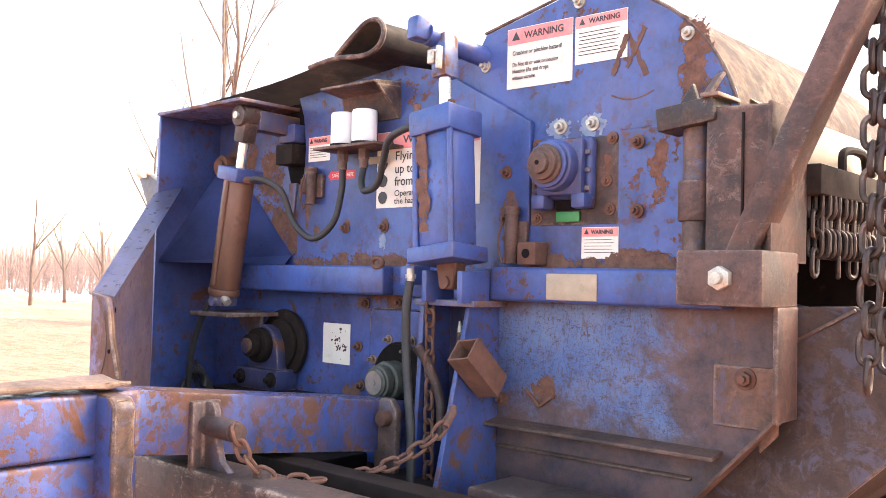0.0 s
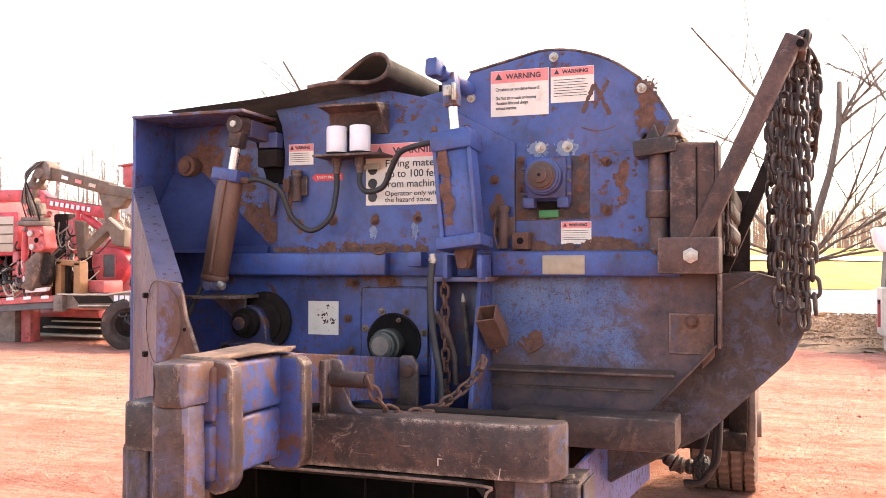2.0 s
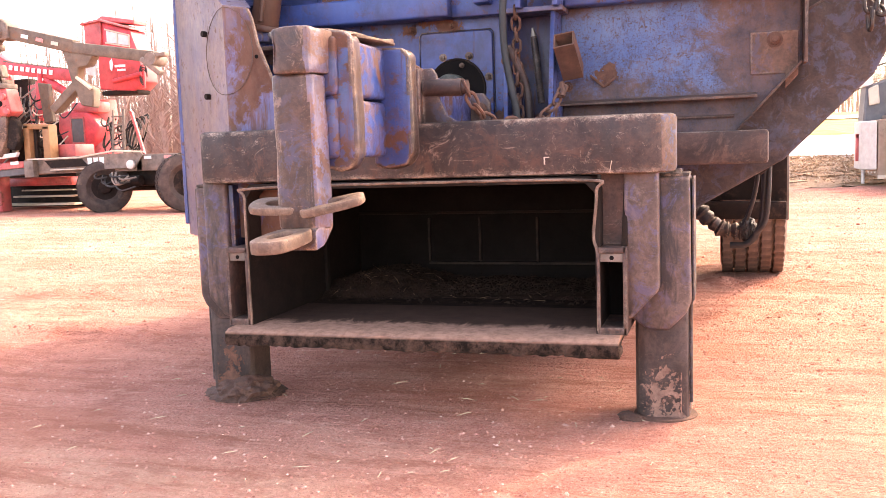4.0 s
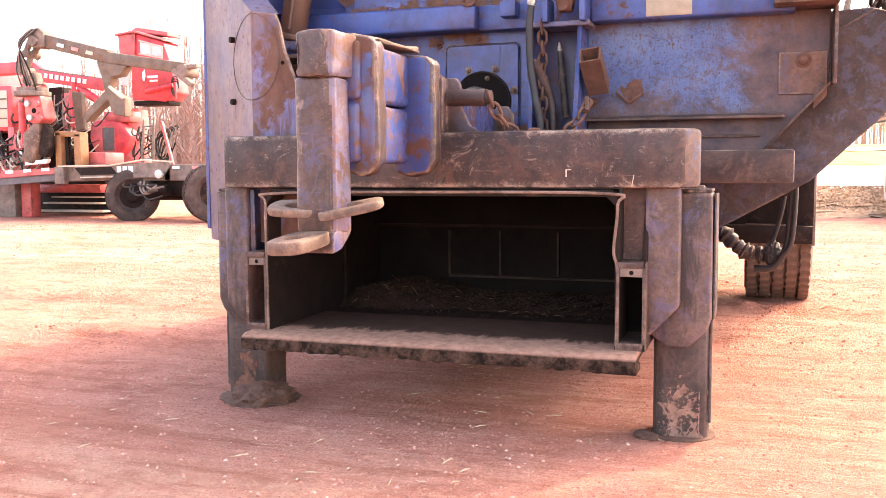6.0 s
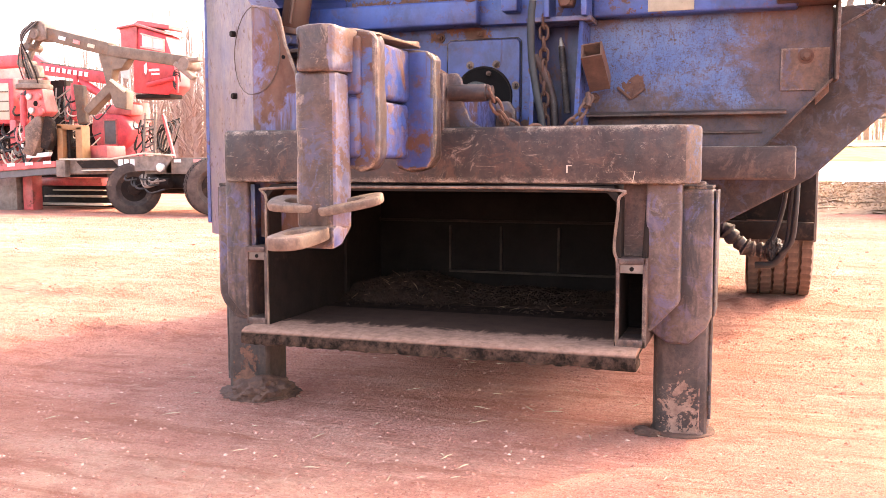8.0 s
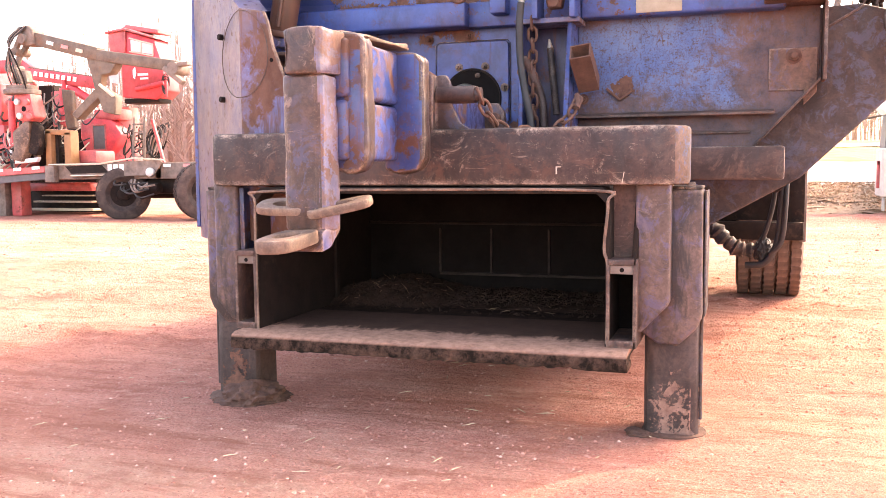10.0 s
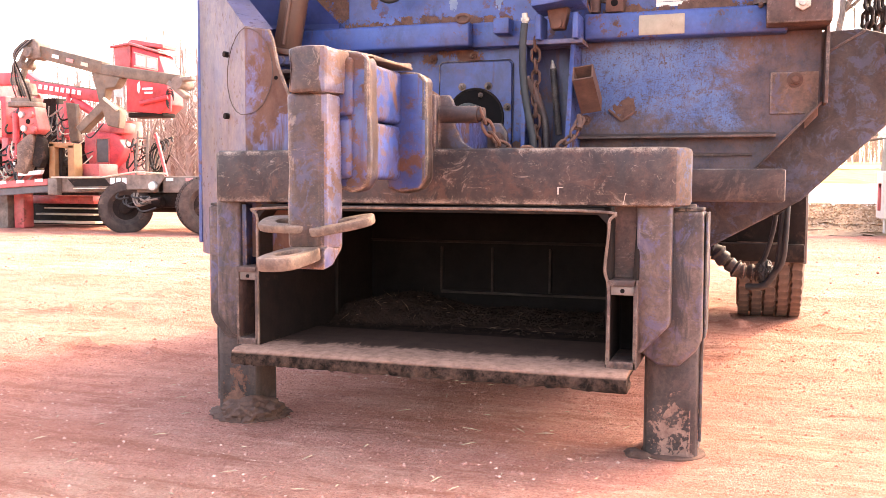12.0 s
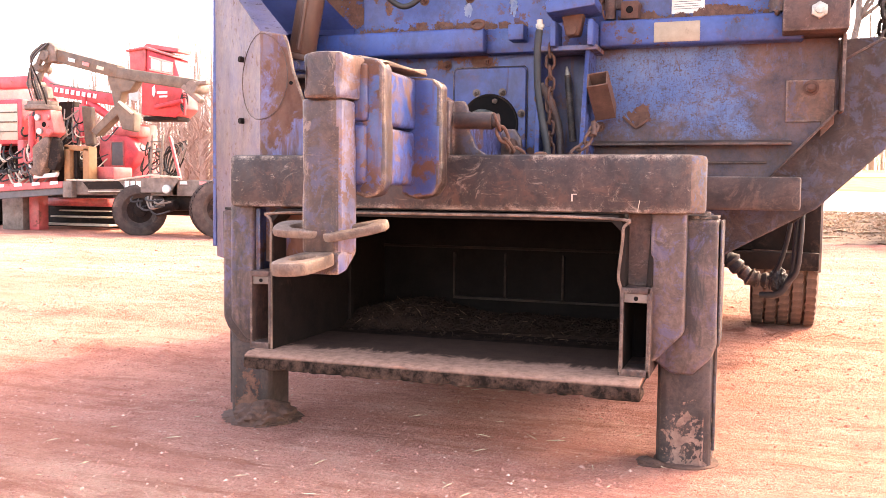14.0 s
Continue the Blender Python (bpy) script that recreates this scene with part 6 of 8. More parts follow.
def chain(path, label, link, pitch, group="", name="chain", twist=0.0, category="chain"):
    """Links strung along a path."""
    pts = [Vector(p) for p in path]
    c = thing(name, tuple(pts[0]), label, category, group)
    dist, k = 0.0, 0
    total = sum((pts[j + 1] - pts[j]).length for j in range(len(pts) - 1))
    rng = random.Random(int(abs(pts[0].x * 1000 + pts[0].y * 300)))
    while dist < total:
        rest, j = dist, 0
        while j < len(pts) - 2 and rest > (pts[j + 1] - pts[j]).length:
            rest -= (pts[j + 1] - pts[j]).length
            j += 1
        d = (pts[j + 1] - pts[j]).normalized()
        p = pts[j] + d * rest
        m = Matrix.Translation(p) @ d.to_track_quat("Z", "Y").to_matrix().to_4x4() @ Matrix.Rotation(radians(90 * (k % 2) + twist + rng.uniform(-14, 14)), 4, "Z") @ Matrix.Rotation(rng.uniform(-0.08, 0.08), 4, "X")
        part("link", link, HEAVY, c, at=m)
        dist += pitch
        k += 1
    return c


rng = random.Random(8)
for k in range(7):
    x = -0.825 + 0.120 * (k % 4) / 3 + rng.uniform(-0.012, 0.012)
    y = 3.08 + 0.09 * (k // 4) + rng.uniform(-0.03, 0.03)
    low = 1.36 + 0.10 * rng.random() + (0.05 if k % 4 == 3 else 0.0)
    side_ = -1 if k % 4 < 2 else 1
    chain(spline([(-0.715 + 0.012 * side_, y, 2.655), (-0.715 + 0.06 * side_, y, 2.60), (x, y, 2.45), (x + 0.005, y, 2.0), (x + 0.010 + 0.004 * (k % 4), y - 0.01, low)], 6), "heavy rusty steel chain hanging from the lift arm", LINK, 0.070, "chains on the lift arm", twist=k * 37)
for k in range(3):
    y = 2.75 + 0.14 * k
    chain(spline([(-0.78, y, 2.46), (-0.76, y, 2.60), (-0.715, y, 2.655), (-0.66, y + 0.02, 2.60), (-0.64, y + 0.03, 2.42), (-0.66, y + 0.06, 2.25 - 0.06 * k)], 6), "heavy rusty steel chain looped over the lift arm bar", LINK, 0.070, "chains on the lift arm")
for k in range(4):
    x = -0.80 + 0.035 * k
    chain(spline([(-0.72 + 0.01 * k, 2.60, 2.645), (x - 0.01, 2.60, 2.5), (x, 2.54, 2.0), (x + 0.012 * k, 2.515, 1.43 + 0.05 * (k % 2))], 6), "heavy rusty steel chain hanging in front of the conveyor side", LINK, 0.070, "chains on the lift arm", twist=k * 53)
chain(spline([(-0.82, 3.05, 1.44), (-0.78, 3.03, 1.38), (-0.74, 3.03, 1.38), (-0.71, 3.05, 1.46)], 6), "heavy rusty steel chain looped at the bottom of the bunch", LINK, 0.070, "chains on the lift arm")
chain(spline([(-0.77, 3.15, 1.44), (-0.73, 3.17, 1.37), (-0.69, 3.15, 1.45)], 6), "heavy rusty steel chain looped at the bottom of the bunch", LINK, 0.070, "chains on the lift arm")

for k in range(58):
    y = 2.80 + 1.36 * k / 57
    n = 3 if k % 7 else 4
    z = 1.99
    c = thing("curtain_chain", (-1.05, y, z), "short rusty chain strip of the feed curtain", "chain", "feed curtain chains")
    for j in range(n):
        part("link", CURT, HEAVY, c, at=Matrix.Translation((-1.04 + 0.012 * (k % 2), y, z - 0.03 - 0.058 * j)) @ Matrix.Rotation(radians(90 * (j % 2) + 20 * math.sin(k * 2.1)), 4, "Z"))

chain(spline([(-2.275, 1.64, 1.245), (-2.25, 1.65, 1.19), (-2.215, 1.69, 1.135), (-2.15, 1.74, 1.118), (-2.08, 1.82, 1.118)], 6), "small rusty chain on the hitch pin", SMALL, 0.049, "small chains")
chain(spline([(-2.035, 2.30, 1.255), (-2.065, 2.25, 1.19), (-2.13, 2.16, 1.12), (-2.21, 2.06, 1.075), (-2.3, 2.03, 1.06)], 6), "rusty chain hooked to the centre post", SMALL, 0.049, "small chains")
chain([(-2.26, 2.44, 1.62), (-2.255, 2.44, 1.3), (-2.25, 2.44, 0.96)], "rusty chain hanging by the centre post", SMALL, 0.049, "small chains")
part("chain_hook", pipe(spline([(-2.04, 2.33, 1.29), (-2.03, 2.30, 1.255), (-2.03, 2.28, 1.23)], 5), 0.012, 8), RUST, post)


# ---- stones and litter on the ground ----
def stone_material():
    m, nt, bsdf = shader("gravel")
    geo = nt.nodes.new("ShaderNodeNewGeometry")
    col = ramp(nt, geo.outputs["Random Per Island"], [(0.0, (0.34, 0.135, 0.098)), (0.40, (0.46, 0.195, 0.148)), (0.75, (0.58, 0.28, 0.215)), (1.0, (0.72, 0.47, 0.37))])
    nt.links.new(col, bsdf.inputs["Base Color"])
    bsdf.inputs["Roughness"].default_value = 0.95
    bsdf.inputs["Specular IOR Level"].default_value = 0.2
    return m


def scatter(n, x0, x1, y0, y1, smin, smax, seed):
    r = random.Random(seed)
    verts, faces = [], []
    for k in range(n):
        x, y = r.uniform(x0, x1), r.uniform(y0, y1)
        s = smin + (smax - smin) * r.random() ** 5
        z = ground_height(x, y) - s * 0.1
        a = r.random() * 6.28
        o = len(verts)
        for (u, v, w_) in ((1, 0, 0), (0, 1, 0), (-1, 0, 0), (0, -1, 0), (0, 0, 1), (0, 0, -1)):
            j = s * r.uniform(0.7, 1.25)
            verts.append((x + j * (u * math.cos(a) - v * math.sin(a)), y + j * (u * math.sin(a) + v * math.cos(a)), z + j * w_ * 0.6))
        for f in ((0, 1, 4), (1, 2, 4), (2, 3, 4), (3, 0, 4), (1, 0, 5), (2, 1, 5), (3, 2, 5), (0, 3, 5)):
            faces.append(tuple(o + q for q in f))
    me = bpy.data.meshes.new("gravel")
    me.from_pydata(verts, [], faces)
    me.materials.append(STONE)
    return tagged(new("gravel", me), "loose pale gravel on red dirt", "gravel", kind="stuff")


STONE = stone_material()
scatter(30000, -4.8, 0.8, 0.5, 4.5, 0.002, 0.011, 3)
scatter(10000, -7.5, 2.0, 2.5, 7.5, 0.005, 0.020, 4)
scatter(5000, -14, 3.0, 5.5, 14, 0.008, 0.026, 5)


def splinters(n, seed):
    r = random.Random(seed)
    bm = bmesh.new()
    for k in range(n):
        x, y = r.uniform(-4.2, -0.3), r.uniform(0.8, 4.0)
        a, L = r.random() * 6.28, 0.012 + 0.035 * r.random() ** 2
        z = ground_height(x, y) + 0.004
        d, s = Vector((math.cos(a), math.sin(a), 0)) * L, Vector((-math.sin(a), math.cos(a), 0)) * 0.0025
        c = Vector((x, y, z))
        vs = [bm.verts.new(p) for p in (c - d - s, c + d - s * 0.3, c + d + s * 0.3, c - d + s, c + Vector((0, 0, 0.004)))]
        for f in ((0, 1, 4), (1, 2, 4), (2, 3, 4), (3, 0, 4)):
            bm.faces.new([vs[q] for q in f])
    return bm


SPLINTER = grained("wood_splinter", (0.45, 0.33, 0.21), (0.66, 0.52, 0.36), 30, 0.9, bump=0)
solo("wood_splinters", splinters(170, 6), SPLINTER, "pale wood splinters strewn over the dirt", "splinters", kind="stuff")

# ---- far machines on the left ----
def tyre_simple(c, r, w, parent, yaw=0.0):
    """A big tyre on a rim coloured dark for its shadow; yaw turns its axle away from the x axis."""
    m = Matrix.Translation(c) @ Matrix.Rotation(radians(yaw), 4, "Z")

    def turned(bm):
        bm.transform(m)
        return bm

    h = w / 2
    sec = [(-h * 0.55, r * 0.48), (-h, r * 0.66), (-h, r * 0.90), (-h * 0.86, r * 0.985), (0.0, r), (h * 0.86, r * 0.985), (h, r * 0.90), (h, r * 0.66), (h * 0.55, r * 0.48)]
    bm = bmesh.new()
    n = 44
    rings = [[bm.verts.new((x, q * math.cos(2 * math.pi * k / n), q * math.sin(2 * math.pi * k / n))) for x, q in sec] for k in range(n)]
    for k in range(n):
        a, b = rings[k], rings[(k + 1) % n]
        for j in range(len(sec)):
            bm.faces.new((a[j], b[j], b[(j + 1) % len(sec)], a[(j + 1) % len(sec)]))
    bmesh.ops.recalc_face_normals(bm, faces=bm.faces)
    t = part("wheel", turned(bm), TYRE_DARK, parent)
    for off in (-0.30, 0.0, 0.30):
        part("tread_groove", turned(pipe([Vector((off * w, (r - 0.002) * math.cos(b), (r - 0.002) * math.sin(b))) for b in (2 * math.pi * k / 40 for k in range(40))], 0.010, 6, True)), SHADE_BLACK, t)
    lug = to_mesh("tread_lug", box(-w * 0.12, w * 0.12, -0.020, 0.020, -0.01, 0.006, 0.003), TYRE_DARK)
    for k in range(44):
        for row in (-1, 0, 1):
            b = 2 * math.pi * (k + 0.5 * (row % 2)) / 44
            part("tread_lug", lug, TYRE_DARK, t, at=m @ Matrix.Rotation(b, 4, "X") @ Matrix.Translation((row * w * 0.28, 0, r)) @ Matrix.Rotation(0.5 * (row or 1), 4, "Z"))
    for sx in (-1, 1):
        part("rim", turned(join(rod(Vector((sx * h * 0.35, 0, 0)), Vector((sx * h * 0.55, 0, 0)), r * 0.52, sides=32), rod(Vector((sx * h * 0.5, 0, 0)), Vector((sx * h * 0.85, 0, 0)), r * 0.24, sides=20, bevel=0.02))), DARK, t)
    return t


def hose_tangle(parent, n, seed, xs, y, zs, r=0.026, mats=None, drop=0.4, reach=0.8):
    """Loose hydraulic hoses sagging in front of a machine."""
    rng = random.Random(seed)
    mats = mats or (RUBBER, GREY_STEEL, RUBBER, CREAM)
    for k in range(n):
        x, z = rng.uniform(*xs), rng.uniform(*zs)
        w = rng.uniform(0.3, 1.0) * reach
        d = rng.uniform(0.2, 1.0) * drop
        pts = [(x, y, z), (x + w * 0.2, y - 0.12, z - d * 0.6), (x + w * 0.55, y - 0.15, z - d), (x + w, y, z - d * rng.uniform(0.0, 0.8))]
        part("hose", pipe(spline(pts, 5), r * rng.uniform(0.7, 1.2), 6), mats[k % len(mats)], parent)


L = thing("log_loader_trailer", (-14.5, 14.0, 0), "red log loader on a weathered steel trailer", "loader trailer")
bed = part("trailer_bed", join(box(-14.95, -12.25, 13.7, 15.2, 0.80, 1.10, 0.02), box(-12.4, -10.0, 13.7, 15.2, 0.80, 1.12, 0.02), box(-16.6, -14.9, 13.7, 15.2, 0.78, 0.90, 0.02)), GREY_STEEL, L, "weathered grey trailer bed")
part("bed_skirt", prism([(-14.85, 1.10), (-12.2, 1.17), (-12.15, 1.12), (-12.36, 0.86), (-14.3, 0.85), (-14.52, 1.08)], "y", 13.58, 13.62, 0.01), GREY_STEEL, bed)
part("skirt_edge", join(bar((-14.85, 13.56, 1.10), (-13.6, 13.56, 1.10), 0.05, 0.03, 0.006), bar((-13.6, 13.56, 1.10), (-12.8, 13.56, 1.21), 0.05, 0.03, 0.006), bar((-12.8, 13.56, 1.21), (-12.1, 13.56, 1.17), 0.05, 0.03, 0.006), bar((-14.3, 13.56, 0.87), (-13.3, 13.56, 0.88), 0.05, 0.025, 0.006)), CREAM, bed)
part("bed_post", box(-14.95, -14.72, 13.55, 13.70, 0.74, 1.08, 0.012), GREY_STEEL, bed)
part("skirt_slot", prism([(-14.45, 1.06), (-13.55, 1.08), (-13.4, 0.93), (-14.3, 0.91)], "y", 13.565, 13.58, 0.004), DARK, bed)
rail = part("tail_rail", prism([(-17.6, 0.93), (-14.95, 1.07), (-14.95, 0.94), (-17.6, 0.78)], "y", 13.55, 13.65, 0.01), RED_DULL, bed, "red and white striped tail rail")
part("rail_foot", prism([(-17.6, 0.80), (-14.95, 0.94), (-14.95, 0.80), (-17.6, 0.62)], "y", 13.6, 13.7, 0.01), CHARCOAL, rail)
for k in range(5):
    x = -17.15 + 0.47 * k
    z = 0.95 + 0.0528 * (x + 17.6) - 0.075
    part("reflector_strip", prism([(x, z), (x + 0.20, z + 0.011), (x + 0.20, z + 0.075), (x, z + 0.064)], "y", 13.545, 13.55, 0), WHITE, rail)
for x in (-12.9, -12.2, -11.75):
    part("reflector_strip", box(x, x + 0.16, 13.69, 13.70, 1.03, 1.09, 0), WHITE if x != -11.75 else STICKER_RED, bed)
for k in range(3):
    part("brand_mark", box(-13.42 + 0.14 * k, -13.32 + 0.14 * k, 13.574, 13.579, 0.97, 1.09, 0), WHITE, bed)
part("brand_mark", box(-13.42, -13.06, 13.574, 13.579, 0.90, 0.925, 0), WHITE, bed)
part("marker_lamp", rod((-12.40, 13.58, 0.93), (-12.40, 13.50, 0.93), 0.09, sides=18, bevel=0.02), GALV, bed)
tyre_simple((-13.2, 13.75, 0.50), 0.52, 0.46, L, -52)
tyre_simple((-11.22, 13.6, 0.56), 0.56, 0.50, L, -48)
tyre_simple((-12.6, 15.6, 0.46), 0.42, 0.5, L, -40)
part("axle_gear", join(box(-13.0, -11.3, 13.9, 14.4, 0.50, 0.82, 0.05), rod((-13.5, 14.6, 0.5), (-11.0, 14.6, 0.5), 0.12), rod((-12.75, 13.7, 0.55), (-12.3, 13.7, 0.62), 0.16, 0.10, 20)), DARK, L)
hose_tangle(L, 10, 3, (-13.15, -12.5), 13.45, (0.66, 0.80), 0.018, (RUBBER, RUBBER, GREY_STEEL), 0.25, 0.5)
part("bed_leg", box(-16.55, -16.28, 14.3, 14.6, 0.0, 0.82, 0.02), RED_DULL, L, "red landing leg")
part("bed_leg", box(-17.2, -16.62, 14.2, 14.6, 0.0, 0.78, 0.02), GREY_STEEL, L)
# loader boom
boom = part("boom", join(bar((-15.15, 13.6, 3.66), (-13.5, 13.6, 3.25), 0.26, 0.26, 0.03), bar((-13.55, 13.6, 3.24), (-11.7, 13.6, 2.94), 0.24, 0.22, 0.03)), OLIVE, L, "weathered boom with reflectors")
part("boom_tip", join(prism([(-15.30, 3.50), (-15.12, 3.48), (-14.95, 3.50), (-14.98, 3.80), (-15.12, 3.90), (-15.28, 3.86)], "y", 13.42, 13.78, 0.03, 2), rod((-15.2, 13.35, 3.62), (-15.2, 13.85, 3.62), 0.10, sides=18)), GREY_STEEL, boom)
for k, mm in enumerate((WHITE, STICKER_RED, CREAM)):
    part("reflector", bar((-14.66 + 0.35 * k, 13.45, 3.53 - 0.09 * k), (-14.50 + 0.35 * k, 13.45, 3.49 - 0.09 * k), 0.012, 0.07, 0, (0, 0, 1)), mm, boom)
part("boom_head", join(rod((-11.72, 13.4, 2.90), (-11.72, 13.8, 2.90), 0.12, sides=20), bar((-11.95, 13.5, 2.92), (-11.55, 13.5, 2.62), 0.16, 0.10, 0.02), bar((-11.8, 13.5, 2.95), (-11.4, 13.5, 2.98), 0.16, 0.08, 0.02)), GREY_STEEL, boom)
part("boom_post", prism([(-13.78, 3.22), (-13.05, 3.05), (-13.20, 2.86), (-13.42, 2.84), (-13.48, 2.62), (-13.10, 2.42), (-13.14, 2.06), (-13.42, 2.12), (-13.52, 2.40), (-14.05, 1.98), (-14.18, 2.10), (-13.60, 2.58), (-13.68, 2.90)], "y", 13.5, 13.72, 0.02), OLIVE, boom, "weathered boom rest")
part("rest_edge", bar((-13.46, 13.48, 2.66), (-13.14, 13.48, 2.42), 0.06, 0.05, 0.008), CREAM, boom)
part("tip_links", join(*[bar(p, q, 0.10, 0.10, 0.02) for p, q in (((-15.22, 13.6, 3.60), (-15.42, 13.6, 3.35)), ((-15.42, 13.6, 3.40), (-15.62, 13.6, 3.05)), ((-15.30, 13.5, 3.75), (-15.50, 13.5, 3.40)), ((-15.62, 13.6, 3.10), (-15.30, 13.6, 2.62)))], *[rod((x, 13.4, z), (x, 13.8, z), 0.08, sides=14) for x, z in ((-15.24, 3.6), (-15.45, 3.38), (-15.62, 3.06))]), GREY_STEEL, boom)
for k in range(6):
    part("tip_hose", pipe(spline([(-15.10 - 0.03 * k, 13.4, 3.86), (-15.38 - 0.02 * k, 13.3, 3.58), (-15.55 + 0.05 * k, 13.3, 3.15), (-15.5 + 0.07 * k, 13.3, 2.85), (-15.42 + 0.06 * k, 13.35, 2.58)], 5), 0.016, 6), (RUBBER, GREY_STEEL, DARK)[k % 3], boom)
gr = part("grapple", join(rod((-15.37, 13.5, 2.52), (-15.37, 13.5, 2.62), 0.36, sides=30, bevel=0.015), rod((-15.37, 13.5, 2.63), (-15.37, 13.5, 2.70), 0.30, sides=28), prism([(-15.55, 2.75), (-15.15, 2.75), (-15.2, 3.0), (-15.5, 3.02)], "y", 13.4, 13.6, 0.02)), GREY_STEEL, L, "red and grey hanging log grapple")
head = part("grapple_head", prism([(-15.42, 2.52), (-15.02, 2.52), (-14.98, 2.30), (-14.92, 2.06), (-15.05, 1.96), (-15.30, 1.98), (-15.42, 2.12)], "y", 13.32, 13.66, 0.03, 2), RED_DULL, gr, "faded red grapple head")
for x, z in ((-15.32, 2.36), (-15.08, 2.36), (-15.27, 2.08), (-15.02, 2.06)):
    part("pin_end", rod((x, 13.32, z), (x, 13.26, z), 0.065, sides=16, bevel=0.01), GALV if x < -15.2 else RED_DULL, head)
part("head_eye", rod((-15.18, 13.315, 2.22), (-15.18, 13.31, 2.22), 0.055, sides=16), SHADE_BLACK, head)
part("grapple_jaw", prism([(-15.12, 2.02), (-15.30, 1.94), (-15.55, 1.76), (-15.54, 1.40), (-15.66, 1.22), (-15.36, 1.16), (-15.16, 1.52), (-15.12, 1.80)], "y", 13.36, 13.60, 0.03, 2), BARE, gr, "worn bright grapple jaw")
part("grapple_jaw", prism([(-15.06, 1.98), (-14.90, 1.86), (-14.88, 1.50), (-15.0, 1.28), (-15.20, 1.34), (-15.16, 1.62)], "y", 13.40, 13.56, 0.02), DARK, gr)
part("grapple_ram", join(rod((-15.62, 13.45, 1.80), (-15.60, 13.45, 2.40), 0.07, sides=16), rod((-15.62, 13.45, 1.55), (-15.62, 13.45, 1.80), 0.035, sides=12)), RED, gr)
part("rest_tail", join(prism([(-15.60, 1.20), (-15.0, 1.25), (-15.05, 1.16), (-15.62, 1.12)], "y", 13.45, 13.55, 0.01)), WHITE, gr)
fr = part("grapple_rest", join(box(-14.95, -14.80, 13.6, 13.85, 1.06, 1.80, 0.02), box(-14.48, -14.31, 13.6, 13.85, 1.06, 1.76, 0.02), bar((-14.95, 13.72, 1.77), (-14.31, 13.72, 1.73), 0.24, 0.11, 0.02)), ORANGE, L, "ochre grapple rest frame")
part("rest_inside", join(box(-14.78, -14.70, 13.7, 13.8, 1.08, 1.72, 0.01), box(-14.6, -14.5, 13.8, 13.9, 1.08, 1.70, 0.01), box(-14.78, -14.5, 13.75, 13.85, 1.36, 1.44, 0.01)), DARK, fr)
part("mast_plate", prism([(-15.02, 2.68), (-14.74, 2.64), (-14.70, 1.86), (-14.92, 1.84)], "y", 14.2, 14.32, 0.02), OLIVE, L, "tan mast plate")
hose_tangle(L, 16, 71, (-16.3, -15.3), 13.9, (1.5, 2.6), 0.024, (RUBBER, RED_DULL, CREAM, DARK, GREY_STEEL), 0.6, 0.7)
part("deck_box", box(-14.45, -13.95, 13.9, 14.5, 1.12, 1.38, 0.03), RED_DULL, L)
# tank, ladder and cab
tank = part("fuel_tank", prism([(-15.25, 1.69), (-15.22, 2.04), (-15.01, 2.12), (-14.46, 2.06), (-14.18, 1.76), (-14.30, 1.52), (-14.59, 1.22), (-15.08, 1.32)], "y", 15.0, 15.6, 0.05, 3), RED, L, "bright red rounded tank")
part("tank_screen", box(-14.88, -14.58, 14.985, 15.0, 1.44, 1.94, 0.01), CHARCOAL, tank)
part("screen_frame", join(box(-14.91, -14.88, 14.975, 15.0, 1.42, 1.97, 0.004), box(-14.58, -14.55, 14.975, 15.0, 1.42, 1.97, 0.004), box(-14.91, -14.55, 14.975, 15.0, 1.94, 1.97, 0.004), box(-14.91, -14.55, 14.975, 15.0, 1.41, 1.44, 0.004)), RED_DULL, tank)
part("turret", join(rod((-14.6, 15.6, 1.1), (-14.6, 15.6, 2.35), 0.42, 0.36, 24), box(-14.95, -14.25, 15.1, 15.6, 2.06, 2.30, 0.04)), RED_DULL, L, "red turret")
lad = part("ladder", join(*[bar((-12.98 + dx, 13.8, 1.15), (-12.90 + dx * 0.9, 13.8, 2.02), 0.04, 0.05, 0.006, (0, 1, 0)) for dx in (0.0, 0.26)]), GREY_STEEL, L, "steel ladder among black hoses")
for k in range(5):
    part("rung", bar((-12.96, 13.8, 1.24 + 0.16 * k), (-12.70, 13.8, 1.24 + 0.16 * k), 0.035, 0.03, 0.004), GREY_STEEL, lad)
for k in range(12):
    part("coil", pipe([Vector((-12.62 + (0.13 + 0.012 * k) * math.cos(a) * 0.9 - 0.02 * (k % 3), 13.95 + 0.03 * k, 1.52 + (0.26 + 0.014 * k) * math.sin(a + 0.1 * k))) for a in (0.45 * j for j in range(12 + k % 3))], 0.015, 6), (RUBBER, DARK, GREY_STEEL)[k % 3], lad)
hose_tangle(L, 12, 29, (-13.3, -12.9), 13.95, (1.35, 1.9), 0.016, (RUBBER, DARK), 0.5, 0.35)
part("ladder_back", prism([(-12.62, 1.98), (-12.56, 1.98), (-12.32, 1.12), (-12.38, 1.12)], "y", 13.9, 13.96, 0.01), RED_DULL, L)
cab = part("operator_cab", prism([(-14.10, 2.53), (-14.10, 3.28), (-14.34, 3.42), (-14.34, 3.88), (-13.92, 3.92), (-13.26, 3.72), (-13.06, 3.18), (-13.02, 2.64), (-13.24, 2.46)], "y", 15.0, 15.55, 0.03, 2), RED, L, "red operator cab")
